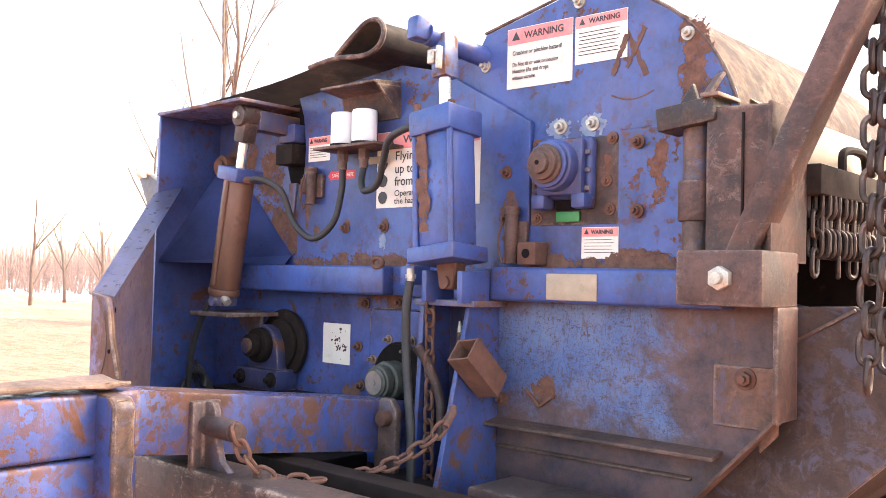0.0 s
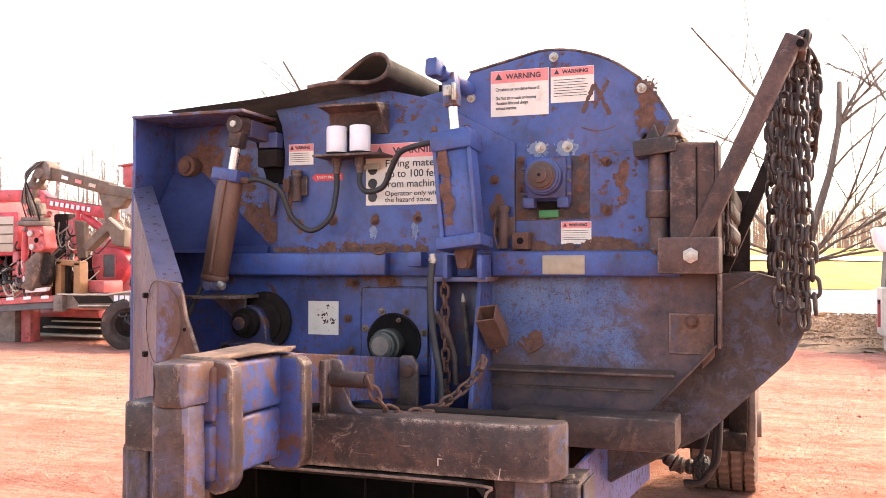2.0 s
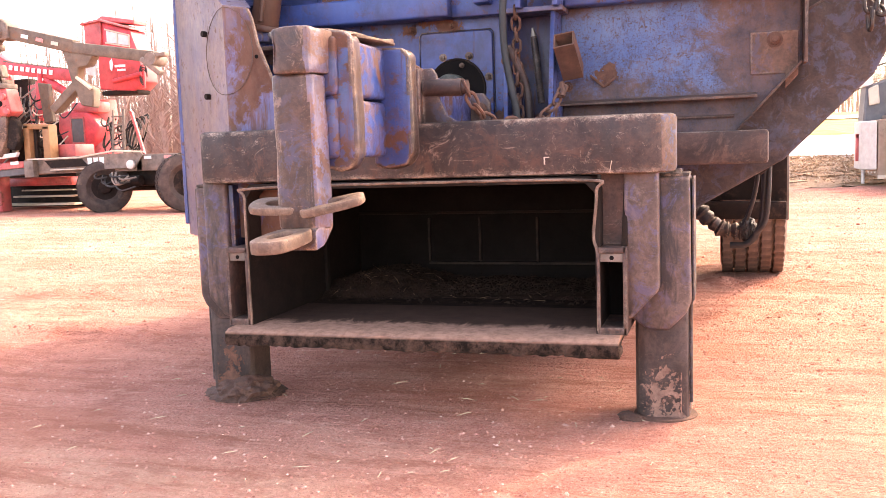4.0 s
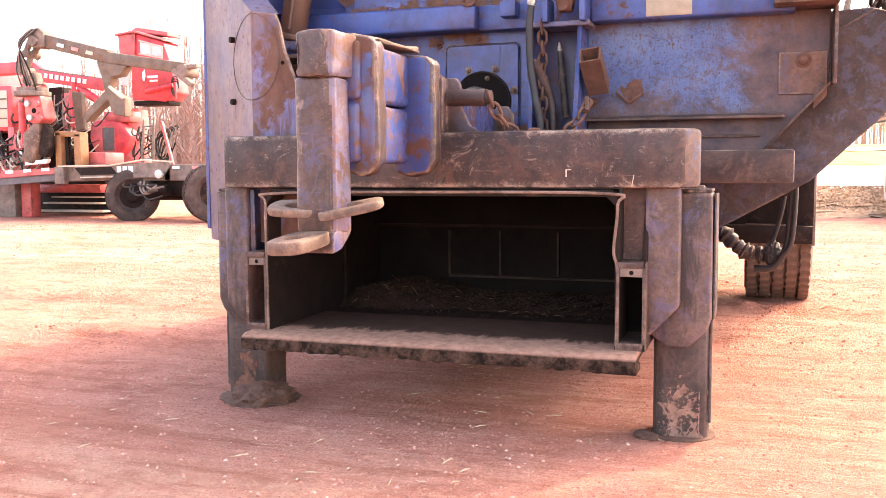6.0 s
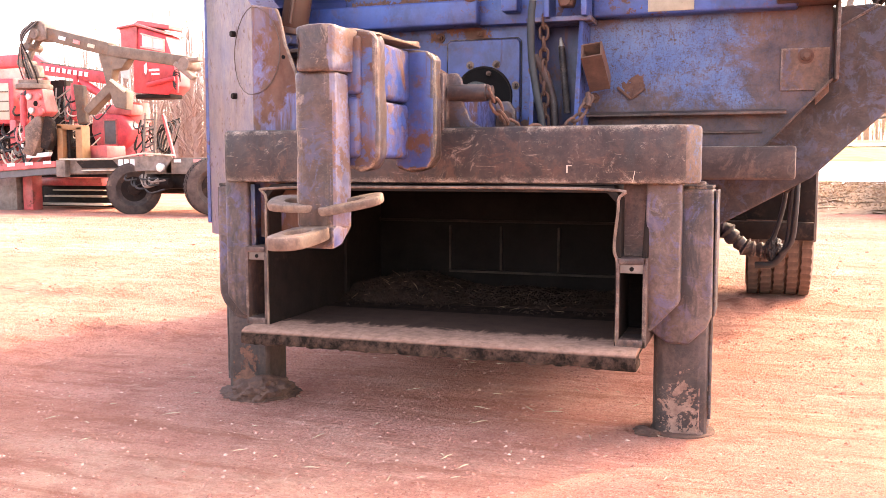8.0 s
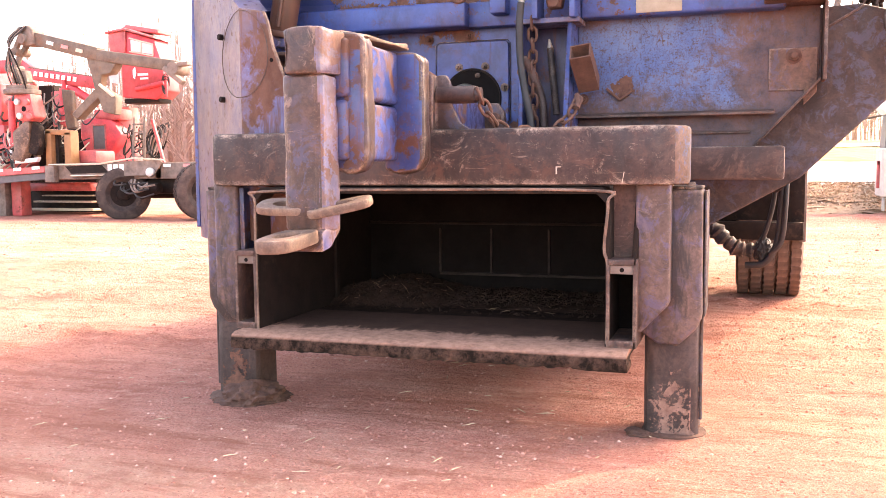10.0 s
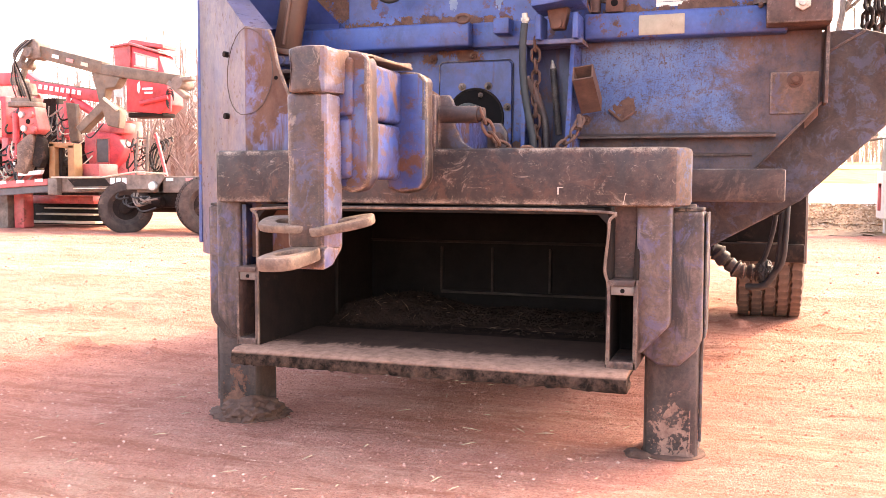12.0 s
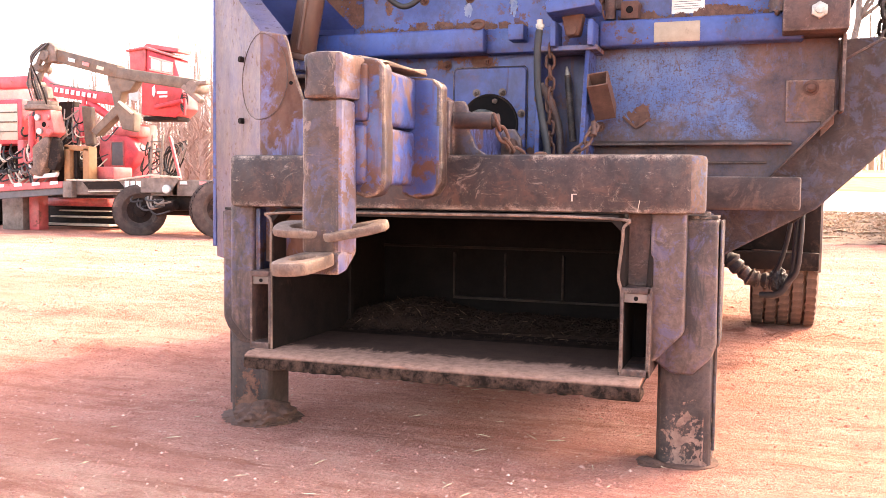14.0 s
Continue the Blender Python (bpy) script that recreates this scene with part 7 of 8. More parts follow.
part("cab_shade", prism([(-14.36, 3.90), (-13.93, 3.94), (-13.95, 3.46), (-14.36, 3.48)], "y", 14.96, 15.0, 0.01), RED_DULL, cab)
part("cab_roof", join(prism([(-14.42, 3.92), (-13.93, 3.98), (-13.20, 3.76), (-13.20, 3.72), (-13.93, 3.93), (-14.42, 3.88)], "y", 14.9, 15.65, 0.008), prism([(-14.25, 4.0), (-14.1, 4.10), (-13.3, 3.96), (-13.3, 3.86)], "y", 15.2, 15.7, 0.02)), RED_DULL, cab)
part("cab_window", prism([(-13.83, 3.74), (-13.30, 3.60), (-13.30, 3.40), (-13.83, 3.50)], "y", 14.985, 15.0, 0.004), GALV, cab)
part("window_frame", join(bar((-13.86, 14.98, 3.77), (-13.27, 14.98, 3.61), 0.03, 0.03, 0.004), bar((-13.86, 14.98, 3.49), (-13.27, 14.98, 3.37), 0.03, 0.03, 0.004), box(-13.58, -13.55, 14.97, 14.99, 3.45, 3.69, 0.003), box(-13.29, -13.26, 14.97, 14.99, 3.38, 3.62, 0.003)), CREAM, cab)
part("cab_window", prism([(-14.48, 3.26), (-14.18, 3.24), (-14.18, 2.82), (-14.42, 2.86)], "y", 15.02, 15.05, 0.004), GALV, cab)
part("cab_mark", join(box(-13.68, -13.42, 14.985, 14.996, 2.97, 3.02, 0), box(-13.62, -13.42, 14.985, 14.996, 2.89, 2.93, 0), prism([(-13.76, 2.90), (-13.72, 3.02), (-13.74, 3.16), (-13.80, 3.10), (-13.80, 2.95)], "y", 14.985, 14.996, 0)), WHITE, cab)
part("cab_base", box(-14.1, -13.2, 15.05, 15.5, 2.40, 2.50, 0.03), DARK, cab)
part("cab_arm", join(rod((-13.7, 14.95, 2.68), (-13.0, 14.95, 2.80), 0.05, sides=14), rod((-13.0, 15.0, 2.5), (-13.0, 15.0, 2.95), 0.04, sides=12)), RED, cab)
part("cab_gear", join(*[pipe([Vector((-12.96 + 0.09 * math.cos(a), 14.95, 2.72 + 0.05 * k + 0.16 * math.sin(a))) for a in (0.5 * j for j in range(10))], 0.014, 6) for k in range(3)]), RUBBER, cab)

D = thing("delimber", (-17.0, 16.0, 0), "faded red forestry delimber with hoses and tan screens", "forestry machine")
part("body", join(box(-19.4, -15.6, 15.9, 17.8, 0.55, 1.95, 0.08)), DARK, D)
part("side_skirt", join(box(-16.95, -15.0, 15.0, 15.5, 0.52, 0.70, 0.03), box(-16.3, -15.0, 14.97, 15.0, 0.58, 0.69, 0.01)), RED_DULL, D)
step = part("side_step", join(box(-16.95, -15.0, 15.02, 15.3, 0.08, 0.13, 0.01), box(-16.7, -15.1, 15.1, 15.3, 0.26, 0.30, 0.01), box(-16.5, -15.1, 15.15, 15.3, 0.40, 0.43, 0.01)), CREAM, D, "dusty steel side steps")
part("step_back", box(-16.95, -15.0, 15.35, 15.6, 0.05, 0.52, 0.02), DARK, step)
part("track", prism([(-19.8, 0.15), (-19.5, 0.0), (-14.9, 0.0), (-14.6, 0.2), (-14.9, 0.55), (-19.5, 0.55)], "y", 15.9, 16.5, 0.03), DARK, D, "dark crawler track")
cabd = part("engine_box", box(-18.6, -17.46, 15.1, 16.6, 1.92, 2.96, 0.04), RED, D, "red engine box with a tan screen")
part("screen", box(-18.4, -17.58, 15.08, 15.1, 2.02, 2.85, 0.01), CREAM, cabd)
for z in (2.2, 2.42, 2.64):
    part("screen_rib", box(-18.4, -17.58, 15.06, 15.08, z, z + 0.03, 0.004), OLIVE, cabd)
part("engine_box", box(-18.6, -17.2, 15.3, 16.6, 0.95, 1.70, 0.04), RED_DULL, D)
part("upright", join(box(-17.42, -17.24, 14.9, 15.1, 1.15, 2.0, 0.02), box(-17.16, -17.10, 14.88, 15.0, 1.20, 1.72, 0.01)), RED_DULL, D)
part("white_strip", box(-17.08, -17.02, 14.87, 14.9, 1.22, 1.70, 0.004), WHITE, D)
part("tan_plate", box(-16.9, -16.6, 15.2, 15.3, 1.2, 1.75, 0.01), OLIVE, D)
rb = part("top_boom", join(bar((-16.55, 15.15, 3.13), (-14.70, 15.15, 2.85), 0.26, 0.26, 0.03), bar((-18.2, 15.2, 3.34), (-16.85, 15.2, 3.34), 0.26, 0.28, 0.03), bar((-16.9, 15.2, 3.36), (-16.5, 15.2, 3.12), 0.24, 0.26, 0.03)), RED, D, "red boom with white marking bars")
part("boom_mark", join(*[bar((-16.42 + 0.15 * k, 15.0, 3.13 - 0.023 * k), (-16.33 + 0.15 * k, 15.0, 3.115 - 0.023 * k), 0.01, 0.10, 0) for k in range(8)]), WHITE, rb)
part("boom_rail", bar((-16.6, 15.05, 3.28), (-14.8, 15.05, 3.0), 0.04, 0.03, 0.004), GREY_STEEL, rb)
part("ram", join(rod((-15.63, 15.0, 2.00), (-15.62, 15.0, 2.78), 0.10, sides=18), rod((-15.62, 15.0, 2.78), (-15.62, 15.0, 2.95), 0.05, sides=14)), RED, D)
part("ram", rod((-15.55, 15.1, 2.82), (-14.85, 15.1, 2.42), 0.09, sides=18), RED, D)
part("ram", join(rod((-16.9, 15.0, 1.6), (-16.6, 15.0, 2.6), 0.08, sides=16), rod((-17.3, 15.1, 2.5), (-16.5, 15.1, 2.9), 0.07, sides=16)), RED_DULL, D)
part("frame_gear", join(box(-17.2, -16.7, 15.3, 15.7, 2.1, 2.6, 0.04), box(-16.6, -16.2, 15.3, 15.7, 1.9, 2.9, 0.04), bar((-17.0, 15.3, 2.9), (-16.0, 15.3, 2.0), 0.15, 0.15, 0.02)), DARK, D)
part("frame_gear", join(box(-16.15, -15.8, 15.2, 15.5, 1.95, 2.75, 0.03), rod((-16.1, 15.1, 1.8), (-15.7, 15.1, 1.8), 0.1, sides=16)), RED_DULL, D)
part("valve_bank", join(*[box(-18.3 + 0.24 * k, -18.16 + 0.24 * k, 15.0, 15.25, 1.25 + 0.08 * (k % 3), 1.6 + 0.1 * (k % 2), 0.03) for k in range(12)]), DARK, D)
hose_tangle(D, 44, 17, (-18.5, -17.0), 14.98, (1.25, 1.95), 0.020, (RUBBER, RUBBER, CREAM, DARK, GREY_STEEL), 0.5, 0.7)
hose_tangle(D, 22, 18, (-17.3, -15.6), 15.0, (1.9, 2.9), 0.018, (RUBBER, DARK, GREY_STEEL), 0.6, 0.5)
hose_tangle(D, 14, 19, (-15.9, -15.1), 14.95, (1.6, 2.5), 0.016, (RUBBER, CREAM, RUBBER), 0.4, 0.6)

# second red machine and excavator with its bucket
E2 = thing("red_harvester", (-21.0, 16.5, 0), "red forestry harvester parked behind the excavator bucket", "forestry machine")
part("body", box(-21.66, -18.6, 15.5, 17.6, 1.95, 3.40, 0.05), RED, E2)
part("side_box", box(-23.2, -21.7, 15.7, 17.4, 2.22, 3.46, 0.05), RED_DULL, E2)
part("box_face", box(-22.35, -21.72, 15.66, 15.7, 2.45, 3.40, 0.015), RED, E2)
part("badge", rod((-20.36, 15.49, 2.76), (-20.36, 15.46, 2.76), 0.36, sides=30), WHITE, E2, "white round badge")
part("badge_marks", join(prism([(-20.46, 2.80), (-20.26, 2.80), (-20.36, 2.92)], "y", 15.455, 15.46, 0), prism([(-20.46, 2.72), (-20.26, 2.72), (-20.36, 2.60)], "y", 15.455, 15.46, 0)), GREY_STEEL, E2)
part("lamp", rod((-22.85, 15.7, 3.10), (-22.85, 15.66, 3.10), 0.10, sides=18), STICKER_RED, E2)
part("lift_ring", pipe([Vector((-20.75 + 0.14 * math.cos(a), 15.44, 2.35 + 0.14 * math.sin(a))) for a in (2 * math.pi * k / 16 for k in range(16))], 0.04, 8, True), RED_DULL, E2)
part("hand_rail", pipe(spline([(-22.2, 15.5, 2.6), (-22.1, 15.45, 3.0), (-21.8, 15.45, 3.05), (-21.75, 15.5, 2.6)], 5), 0.03, 6), RED, E2)
part("gear_bank", join(box(-22.6, -21.6, 15.55, 15.9, 1.8, 2.55, 0.05), rod((-22.5, 15.5, 2.2), (-21.7, 15.5, 2.6), 0.16, sides=16), rod((-22.0, 15.5, 1.8), (-21.7, 15.5, 2.7), 0.12, sides=14), box(-22.4, -22.0, 15.5, 15.8, 2.45, 2.7, 0.04)), DARK, E2, "black greasy gear")
part("shelf", join(box(-21.7, -18.6, 15.44, 17.4, 1.82, 1.94, 0.02), prism([(-20.9, 1.86), (-20.6, 1.86), (-20.75, 1.62)], "y", 15.42, 15.44, 0.004)), DARK, E2)
part("lower_red", box(-21.25, -18.6, 15.5, 17.0, 1.50, 1.82, 0.03), RED, E2)
part("column", box(-21.58, -21.25, 15.5, 15.8, 0.85, 1.85, 0.03), RED_DULL, E2)
part("engine_hood", prism([(-21.15, 1.50), (-18.7, 1.55), (-18.7, 1.35), (-21.05, 1.22)], "y", 15.45, 16.4, 0.03), CREAM, E2)
part("under_body", join(box(-21.25, -18.6, 15.7, 17.4, 0.65, 1.4, 0.05), box(-21.7, -19.0, 16.0, 17.5, 0.35, 0.75, 0.04)), DARK, E2)
# Black box painted as the shade inside an open bay.
part("dark_bay", box(-22.75, -21.58, 15.9, 17.0, 0.9, 1.85, 0.03), SHADE_BLACK, E2)
stp = part("steps", join(*[box(-23.05, -21.55, 15.3 + 0.06 * k, 15.6, 0.55 + 0.13 * k, 0.63 + 0.13 * k, 0.015) for k in range(4)]), DARK, E2, "dark tread steps")
part("step_guard", prism([(-21.6, 0.95), (-20.9, 0.85), (-21.0, 0.6), (-21.5, 0.5)], "y", 15.3, 15.5, 0.03), GREY_STEEL, E2)
for k in range(3):
    part("hose_loop", pipe([Vector((-20.75 + 0.05 * k + (0.22 + 0.03 * k) * math.cos(a), 15.3 + 0.03 * k, 1.10 + (0.26 + 0.03 * k) * math.sin(a))) for a in (0.4 * j for j in range(16))], 0.026, 7), (GREY_STEEL, CREAM, RUBBER)[k], E2)
hose_tangle(E2, 16, 23, (-21.2, -19.6), 15.35, (0.8, 1.4), 0.022, (RUBBER, CREAM, GREY_STEEL, RED_DULL), 0.35, 0.7)
trk = part("track", prism([(-21.9, 0.15), (-21.6, 0.0), (-18.4, 0.0), (-18.2, 0.35), (-18.6, 0.72), (-21.5, 0.70), (-21.9, 0.45)], "y", 15.9, 16.5, 0.03), DARK, E2, "dark crawler track")
shoe = to_mesh("track_shoe", box(-0.05, 0.05, -0.33, 0.33, -0.02, 0.02, 0.008), GREY_STEEL)
for k in range(18):
    part("track_shoe", shoe, GREY_STEEL, trk, at=Matrix.Translation((-21.5 + 0.165 * k, 16.2, 0.73)))
for k in range(8):
    a = radians(100 + 22 * k)
    part("track_shoe", shoe, GREY_STEEL, trk, at=Matrix.Translation((-21.58 + 0.36 * math.cos(a), 16.2, 0.36 + 0.36 * math.sin(a))) @ Matrix.Rotation(-a + radians(90), 4, "Y"))
part("dark_tank", box(-20.9, -18.6, 15.3, 15.8, 0.12, 0.60, 0.06), DARK, E2)

X = thing("excavator", (-24.0, 17.0, 0), "charcoal excavator boom with its bucket on the ground", "excavator")
bm_ = part("boom", prism([(-27.35, 4.42), (-26.6, 4.42), (-25.6, 4.40), (-23.30, 3.98), (-21.86, 3.72), (-20.6, 3.30), (-20.6, 2.9), (-21.2, 3.20), (-23.70, 3.56), (-26.2, 4.0), (-27.0, 4.05)], "y", 16.55, 16.95, 0.04, 2), CHARCOAL, X, "charcoal excavator boom")
part("boom_edge", join(bar((-26.4, 16.52, 3.99), (-23.70, 16.52, 3.54), 0.05, 0.05, 0.01), bar((-23.70, 16.52, 3.54), (-21.2, 16.52, 3.18), 0.05, 0.05, 0.01), bar((-25.6, 16.52, 4.42), (-21.9, 16.52, 3.74), 0.05, 0.04, 0.01)), OLIVE, bm_)
part("brand_mark", join(*[bar((-25.15 + 0.37 * k, 16.53, 4.02 - 0.075 * k), (-24.90 + 0.37 * k, 16.53, 3.97 - 0.075 * k), 0.012, 0.26 if k else 0.40, 0) for k in range(5)]), WHITE, bm_)
part("pivot_pin", join(rod((-27.0, 16.25, 4.20), (-27.0, 16.6, 4.20), 0.20, sides=22, bevel=0.03), rod((-26.7, 16.3, 4.12), (-26.7, 16.6, 4.12), 0.17, sides=22, bevel=0.02)), CREAM, bm_)
part("boom_pipes", join(rod((-25.0, 16.5, 4.55), (-22.6, 16.5, 4.10), 0.07, sides=12), rod((-24.7, 16.6, 4.62), (-22.4, 16.6, 4.12), 0.05, sides=12), rod((-22.6, 16.5, 4.05), (-21.6, 16.5, 3.75), 0.05, sides=10)), DARK, bm_)
stk = part("stick", prism([(-29.02, 5.0), (-28.80, 5.12), (-28.45, 5.02), (-26.95, 4.38), (-26.15, 3.75), (-25.70, 3.04), (-24.72, 2.25), (-24.62, 2.0), (-24.95, 1.65), (-25.45, 1.9), (-26.30, 2.55), (-26.9, 2.85), (-27.38, 3.08), (-28.33, 3.86)], "y", 16.3, 16.55, 0.04, 2), CHARCOAL, X)
part("stick_plate", prism([(-27.2, 3.30), (-26.5, 3.0), (-25.1, 1.85), (-24.95, 2.05), (-26.3, 3.15), (-26.9, 3.7)], "y", 16.25, 16.3, 0.01), CHARCOAL, stk)
part("stick_link", bar((-27.15, 16.25, 3.05), (-25.15, 16.25, 1.50), 0.12, 0.15, 0.02), DARK, stk)
part("stick_ram", join(rod((-28.45, 16.3, 5.02), (-25.4, 16.4, 4.48), 0.035, sides=12), rod((-28.72, 16.2, 4.98), (-28.4, 16.2, 4.98), 0.14, sides=16)), CREAM, stk)
part("arm_hose", join(*[pipe(spline([(-26.7, 16.2, 4.2), (-27.15 - 0.05 * k, 16.12, 3.8), (-26.6, 16.12, 3.45 - 0.05 * k), (-26.05, 16.12, 3.1 - 0.06 * k), (-26.0, 16.12, 2.7), (-26.6, 16.14, 2.72)], 6), 0.035, 6) for k in range(2)], pipe(spline([(-26.6, 16.2, 4.15), (-26.0, 16.12, 3.4), (-25.2, 16.15, 2.6), (-24.75, 16.2, 2.25)], 6), 0.03, 6)), RUBBER, stk)
lnk = part("bucket_link", join(rod((-24.95, 16.1, 1.65), (-24.1, 16.1, 2.2), 0.055, sides=14), bar((-25.2, 16.15, 1.55), (-24.8, 16.15, 1.70), 0.14, 0.16, 0.02)), CREAM, X)
ring_ = [Vector((-24.05 + 0.34 * math.cos(a), 16.05, 1.42 + 0.50 * math.sin(a))) for a in (2 * math.pi * k / 24 for k in range(24))]
part("link_ring", pipe(ring_, 0.11, 8, True), GREY_STEEL, lnk, "worn curved bucket link")
part("link_bar", join(bar((-24.5, 16.0, 1.05), (-23.7, 16.0, 1.75), 0.08, 0.16, 0.02), bar((-24.2, 15.95, 0.95), (-23.6, 15.95, 1.30), 0.08, 0.10, 0.02), rod((-23.8, 15.9, 1.45), (-23.8, 16.2, 1.45), 0.11, sides=16), rod((-24.45, 15.9, 1.10), (-24.45, 16.2, 1.10), 0.10, sides=16)), GREY_STEEL, lnk)
bkt = part("bucket", prism([(-25.30, 0.62), (-25.05, 0.98), (-24.60, 1.12), (-24.2, 0.98), (-24.1, 0.72), (-22.95, 0.62), (-22.35, 0.0), (-24.3, -0.02), (-25.0, 0.12), (-25.25, 0.35)], "y", 15.4, 16.6, 0.05, 2), GREY_STEEL, X, "worn steel bucket")
part("bucket_side", prism([(-24.15, 0.60), (-22.95, 0.60), (-22.40, 0.02), (-23.9, 0.02)], "y", 15.36, 15.40, 0.01), CREAM, bkt)
part("wear_bar", join(bar((-23.1, 15.33, 0.55), (-22.55, 15.33, 0.05), 0.04, 0.06, 0.008), bar((-23.4, 15.33, 0.58), (-23.2, 15.33, 0.38), 0.04, 0.05, 0.008), bar((-23.75, 15.33, 0.58), (-23.6, 15.33, 0.42), 0.04, 0.06, 0.008)), DARK, bkt)
part("bucket_tooth", prism([(-22.45, 0.10), (-22.05, 0.03), (-22.1, -0.02), (-22.5, -0.02)], "y", 15.5, 15.65, 0.01), CREAM, bkt)

Y = thing("yellow_bucket_attachment", (-26.5, 15.8, 0), "yellow snow bucket attachment lying on the ground", "bucket")
part("bucket", prism([(-28.3, -0.02), (-26.95, -0.02), (-26.75, 0.05), (-26.95, 0.40), (-27.35, 0.62), (-28.3, 0.62)], "y", 15.6, 16.6, 0.03), OLIVE, Y, "brown dusty bucket shell")
part("cutting_edge", box(-26.75, -24.25, 15.2, 15.35, 0.0, 0.36, 0.02), YELLOW, Y, "yellow cutting edge with a white panel")
part("edge_mark", box(-26.4, -24.85, 15.185, 15.2, 0.05, 0.26, 0), WHITE, Y)
part("end_plate", prism([(-27.3, 0.66), (-25.2, 0.70), (-24.6, 0.36), (-26.75, 0.36)], "y", 15.4, 15.5, 0.02), YELLOW, Y)
for p, q, r in (((-26.9, 15.7, 0.66), (-25.9, 15.7, 1.38), 0.06), ((-25.9, 15.7, 1.38), (-25.1, 15.7, 1.22), 0.05), ((-26.6, 15.6, 0.6), (-25.0, 15.6, 1.05), 0.07), ((-25.6, 15.6, 0.45), (-25.1, 15.6, 1.2), 0.06), ((-25.5, 15.6, 1.25), (-24.3, 15.6, 0.85), 0.10), ((-25.0, 15.65, 0.5), (-24.0, 15.65, 1.15), 0.08), ((-24.9, 15.7, 0.45), (-24.5, 15.7, 1.5), 0.07), ((-25.2, 15.7, 1.5), (-24.3, 15.7, 1.75), 0.09), ((-26.9, 15.7, 0.5), (-27.0, 15.7, 0.95), 0.05), ((-26.3, 15.65, 0.5), (-25.6, 15.65, 0.98), 0.05)):
    part("frame_tube", rod(p, q, r, sides=12), YELLOW, Y)
part("pivot_ring", join(*[pipe([Vector((cx + rr * math.cos(a), 15.5, cz + rr * math.sin(a))) for a in (2 * math.pi * k / 18 for k in range(18))], 0.06, 8, True) for cx, cz, rr in ((-24.6, 1.0, 0.22), (-25.0, 1.02, 0.14))]), YELLOW, Y)
part("coupler", join(bar((-25.2, 15.75, 1.58), (-24.75, 15.75, 1.70), 0.3, 0.2, 0.03), bar((-24.5, 15.75, 1.80), (-24.2, 15.75, 1.86), 0.3, 0.2, 0.03), bar((-25.3, 15.75, 1.36), (-24.3, 15.75, 1.58), 0.08, 0.08, 0.02)), YELLOW, Y)

# ---- trailer on the right ----
WALL_TAN = grained("tan_wall_panel", (0.26, 0.19, 0.135), (0.40, 0.31, 0.23), 5, 0.8, spots=(0.20, 0.13, 0.09))
T = thing("chip_van_trailer", (3.3, 17.9, 0), "tall weathered chip van trailer with a front deck", "trailer")
van = part("van_wall", prism([(19.6, 1.3), (27.9, 1.3), (27.9, 4.05), (19.6, 4.45)], "x", 3.42, 6.2, 0.03), WALL_TAN, T, "corrugated tan van wall")
for k in range(27):
    part("wall_rib", box(3.39, 3.42, 19.75 + 0.30 * k, 19.88 + 0.30 * k, 1.35, 4.02, 0.012), WALL_TAN, van)
part("roof_rail", bar((3.39, 19.6, 4.45), (3.39, 27.9, 4.05), 0.10, 0.12, 0.02), CREAM, van)
part("deck", join(box(1.60, 6.0, 15.72, 19.6, 1.20, 1.38, 0.02), box(1.54, 6.0, 15.66, 15.74, 1.16, 1.41, 0.015)), GREY_STEEL, T, "steel front deck")
part("deck_beam", join(box(1.95, 6.0, 15.70, 15.80, 0.98, 1.16, 0.01), box(1.9, 2.1, 15.8, 19.5, 0.92, 1.2, 0.01)), CHARCOAL, T)
# Dark box put under the deck in place of its shadow.
part("under_deck_shade", join(box(2.0, 6.0, 16.5, 19.5, 0.42, 1.20, 0.05), rod((1.95, 16.3, 0.80), (6.0, 16.3, 0.80), 0.13, sides=18)), DARK, T)
part("landing_leg", join(box(1.69, 1.89, 15.72, 15.92, 0.42, 1.20, 0.015), box(1.72, 1.86, 15.75, 15.89, 0.06, 0.44, 0.012), box(1.62, 1.98, 15.66, 15.98, 0.0, 0.06, 0.01), bar((1.85, 15.9, 0.95), (2.2, 16.6, 0.5), 0.08, 0.08, 0.01)), GREY_STEEL, T, "weathered landing leg")
box_ = part("side_box", box(1.38, 1.93, 17.3, 18.6, 0.20, 1.29, 0.025, 2), WALL_TAN, T, "dusty tan side box")
part("box_side", prism([(1.36, 17.32), (1.12, 17.75), (1.12, 18.6), (1.36, 18.6)], "z", 0.34, 1.27, 0.02), GALV, box_, "grey galvanised box side")
part("box_trim", box(1.37, 1.94, 17.285, 17.30, 0.17, 0.24, 0.006), CREAM, box_)
for k in range(5):
    part("rivet", rod((1.15 + 0.048 * k, 17.70 - 0.086 * k, 0.30), (1.14 + 0.048 * k, 17.68 - 0.086 * k, 0.30), 0.014, sides=8), NUT, box_)
part("guard_rail", pipe(spline([(1.86, 15.9, 1.40), (1.82, 16.0, 1.64), (1.56, 16.0, 1.76), (1.44, 16.0, 1.95), (1.40, 16.0, 2.36), (1.45, 16.0, 2.49), (1.53, 16.0, 2.48), (1.57, 16.0, 2.38), (1.57, 16.0, 1.80)], 6), 0.019, 10), CREAM, T, "pale tube guard rail")
part("guard_rail", pipe(spline([(1.80, 15.8, 1.40), (1.79, 15.8, 1.9), (1.78, 15.8, 2.36), (1.86, 15.8, 2.48), (2.22, 15.8, 2.74), (2.7, 15.8, 3.06), (3.0, 15.8, 3.1), (4.6, 15.8, 3.1)], 6), 0.020, 10), CREAM, T)
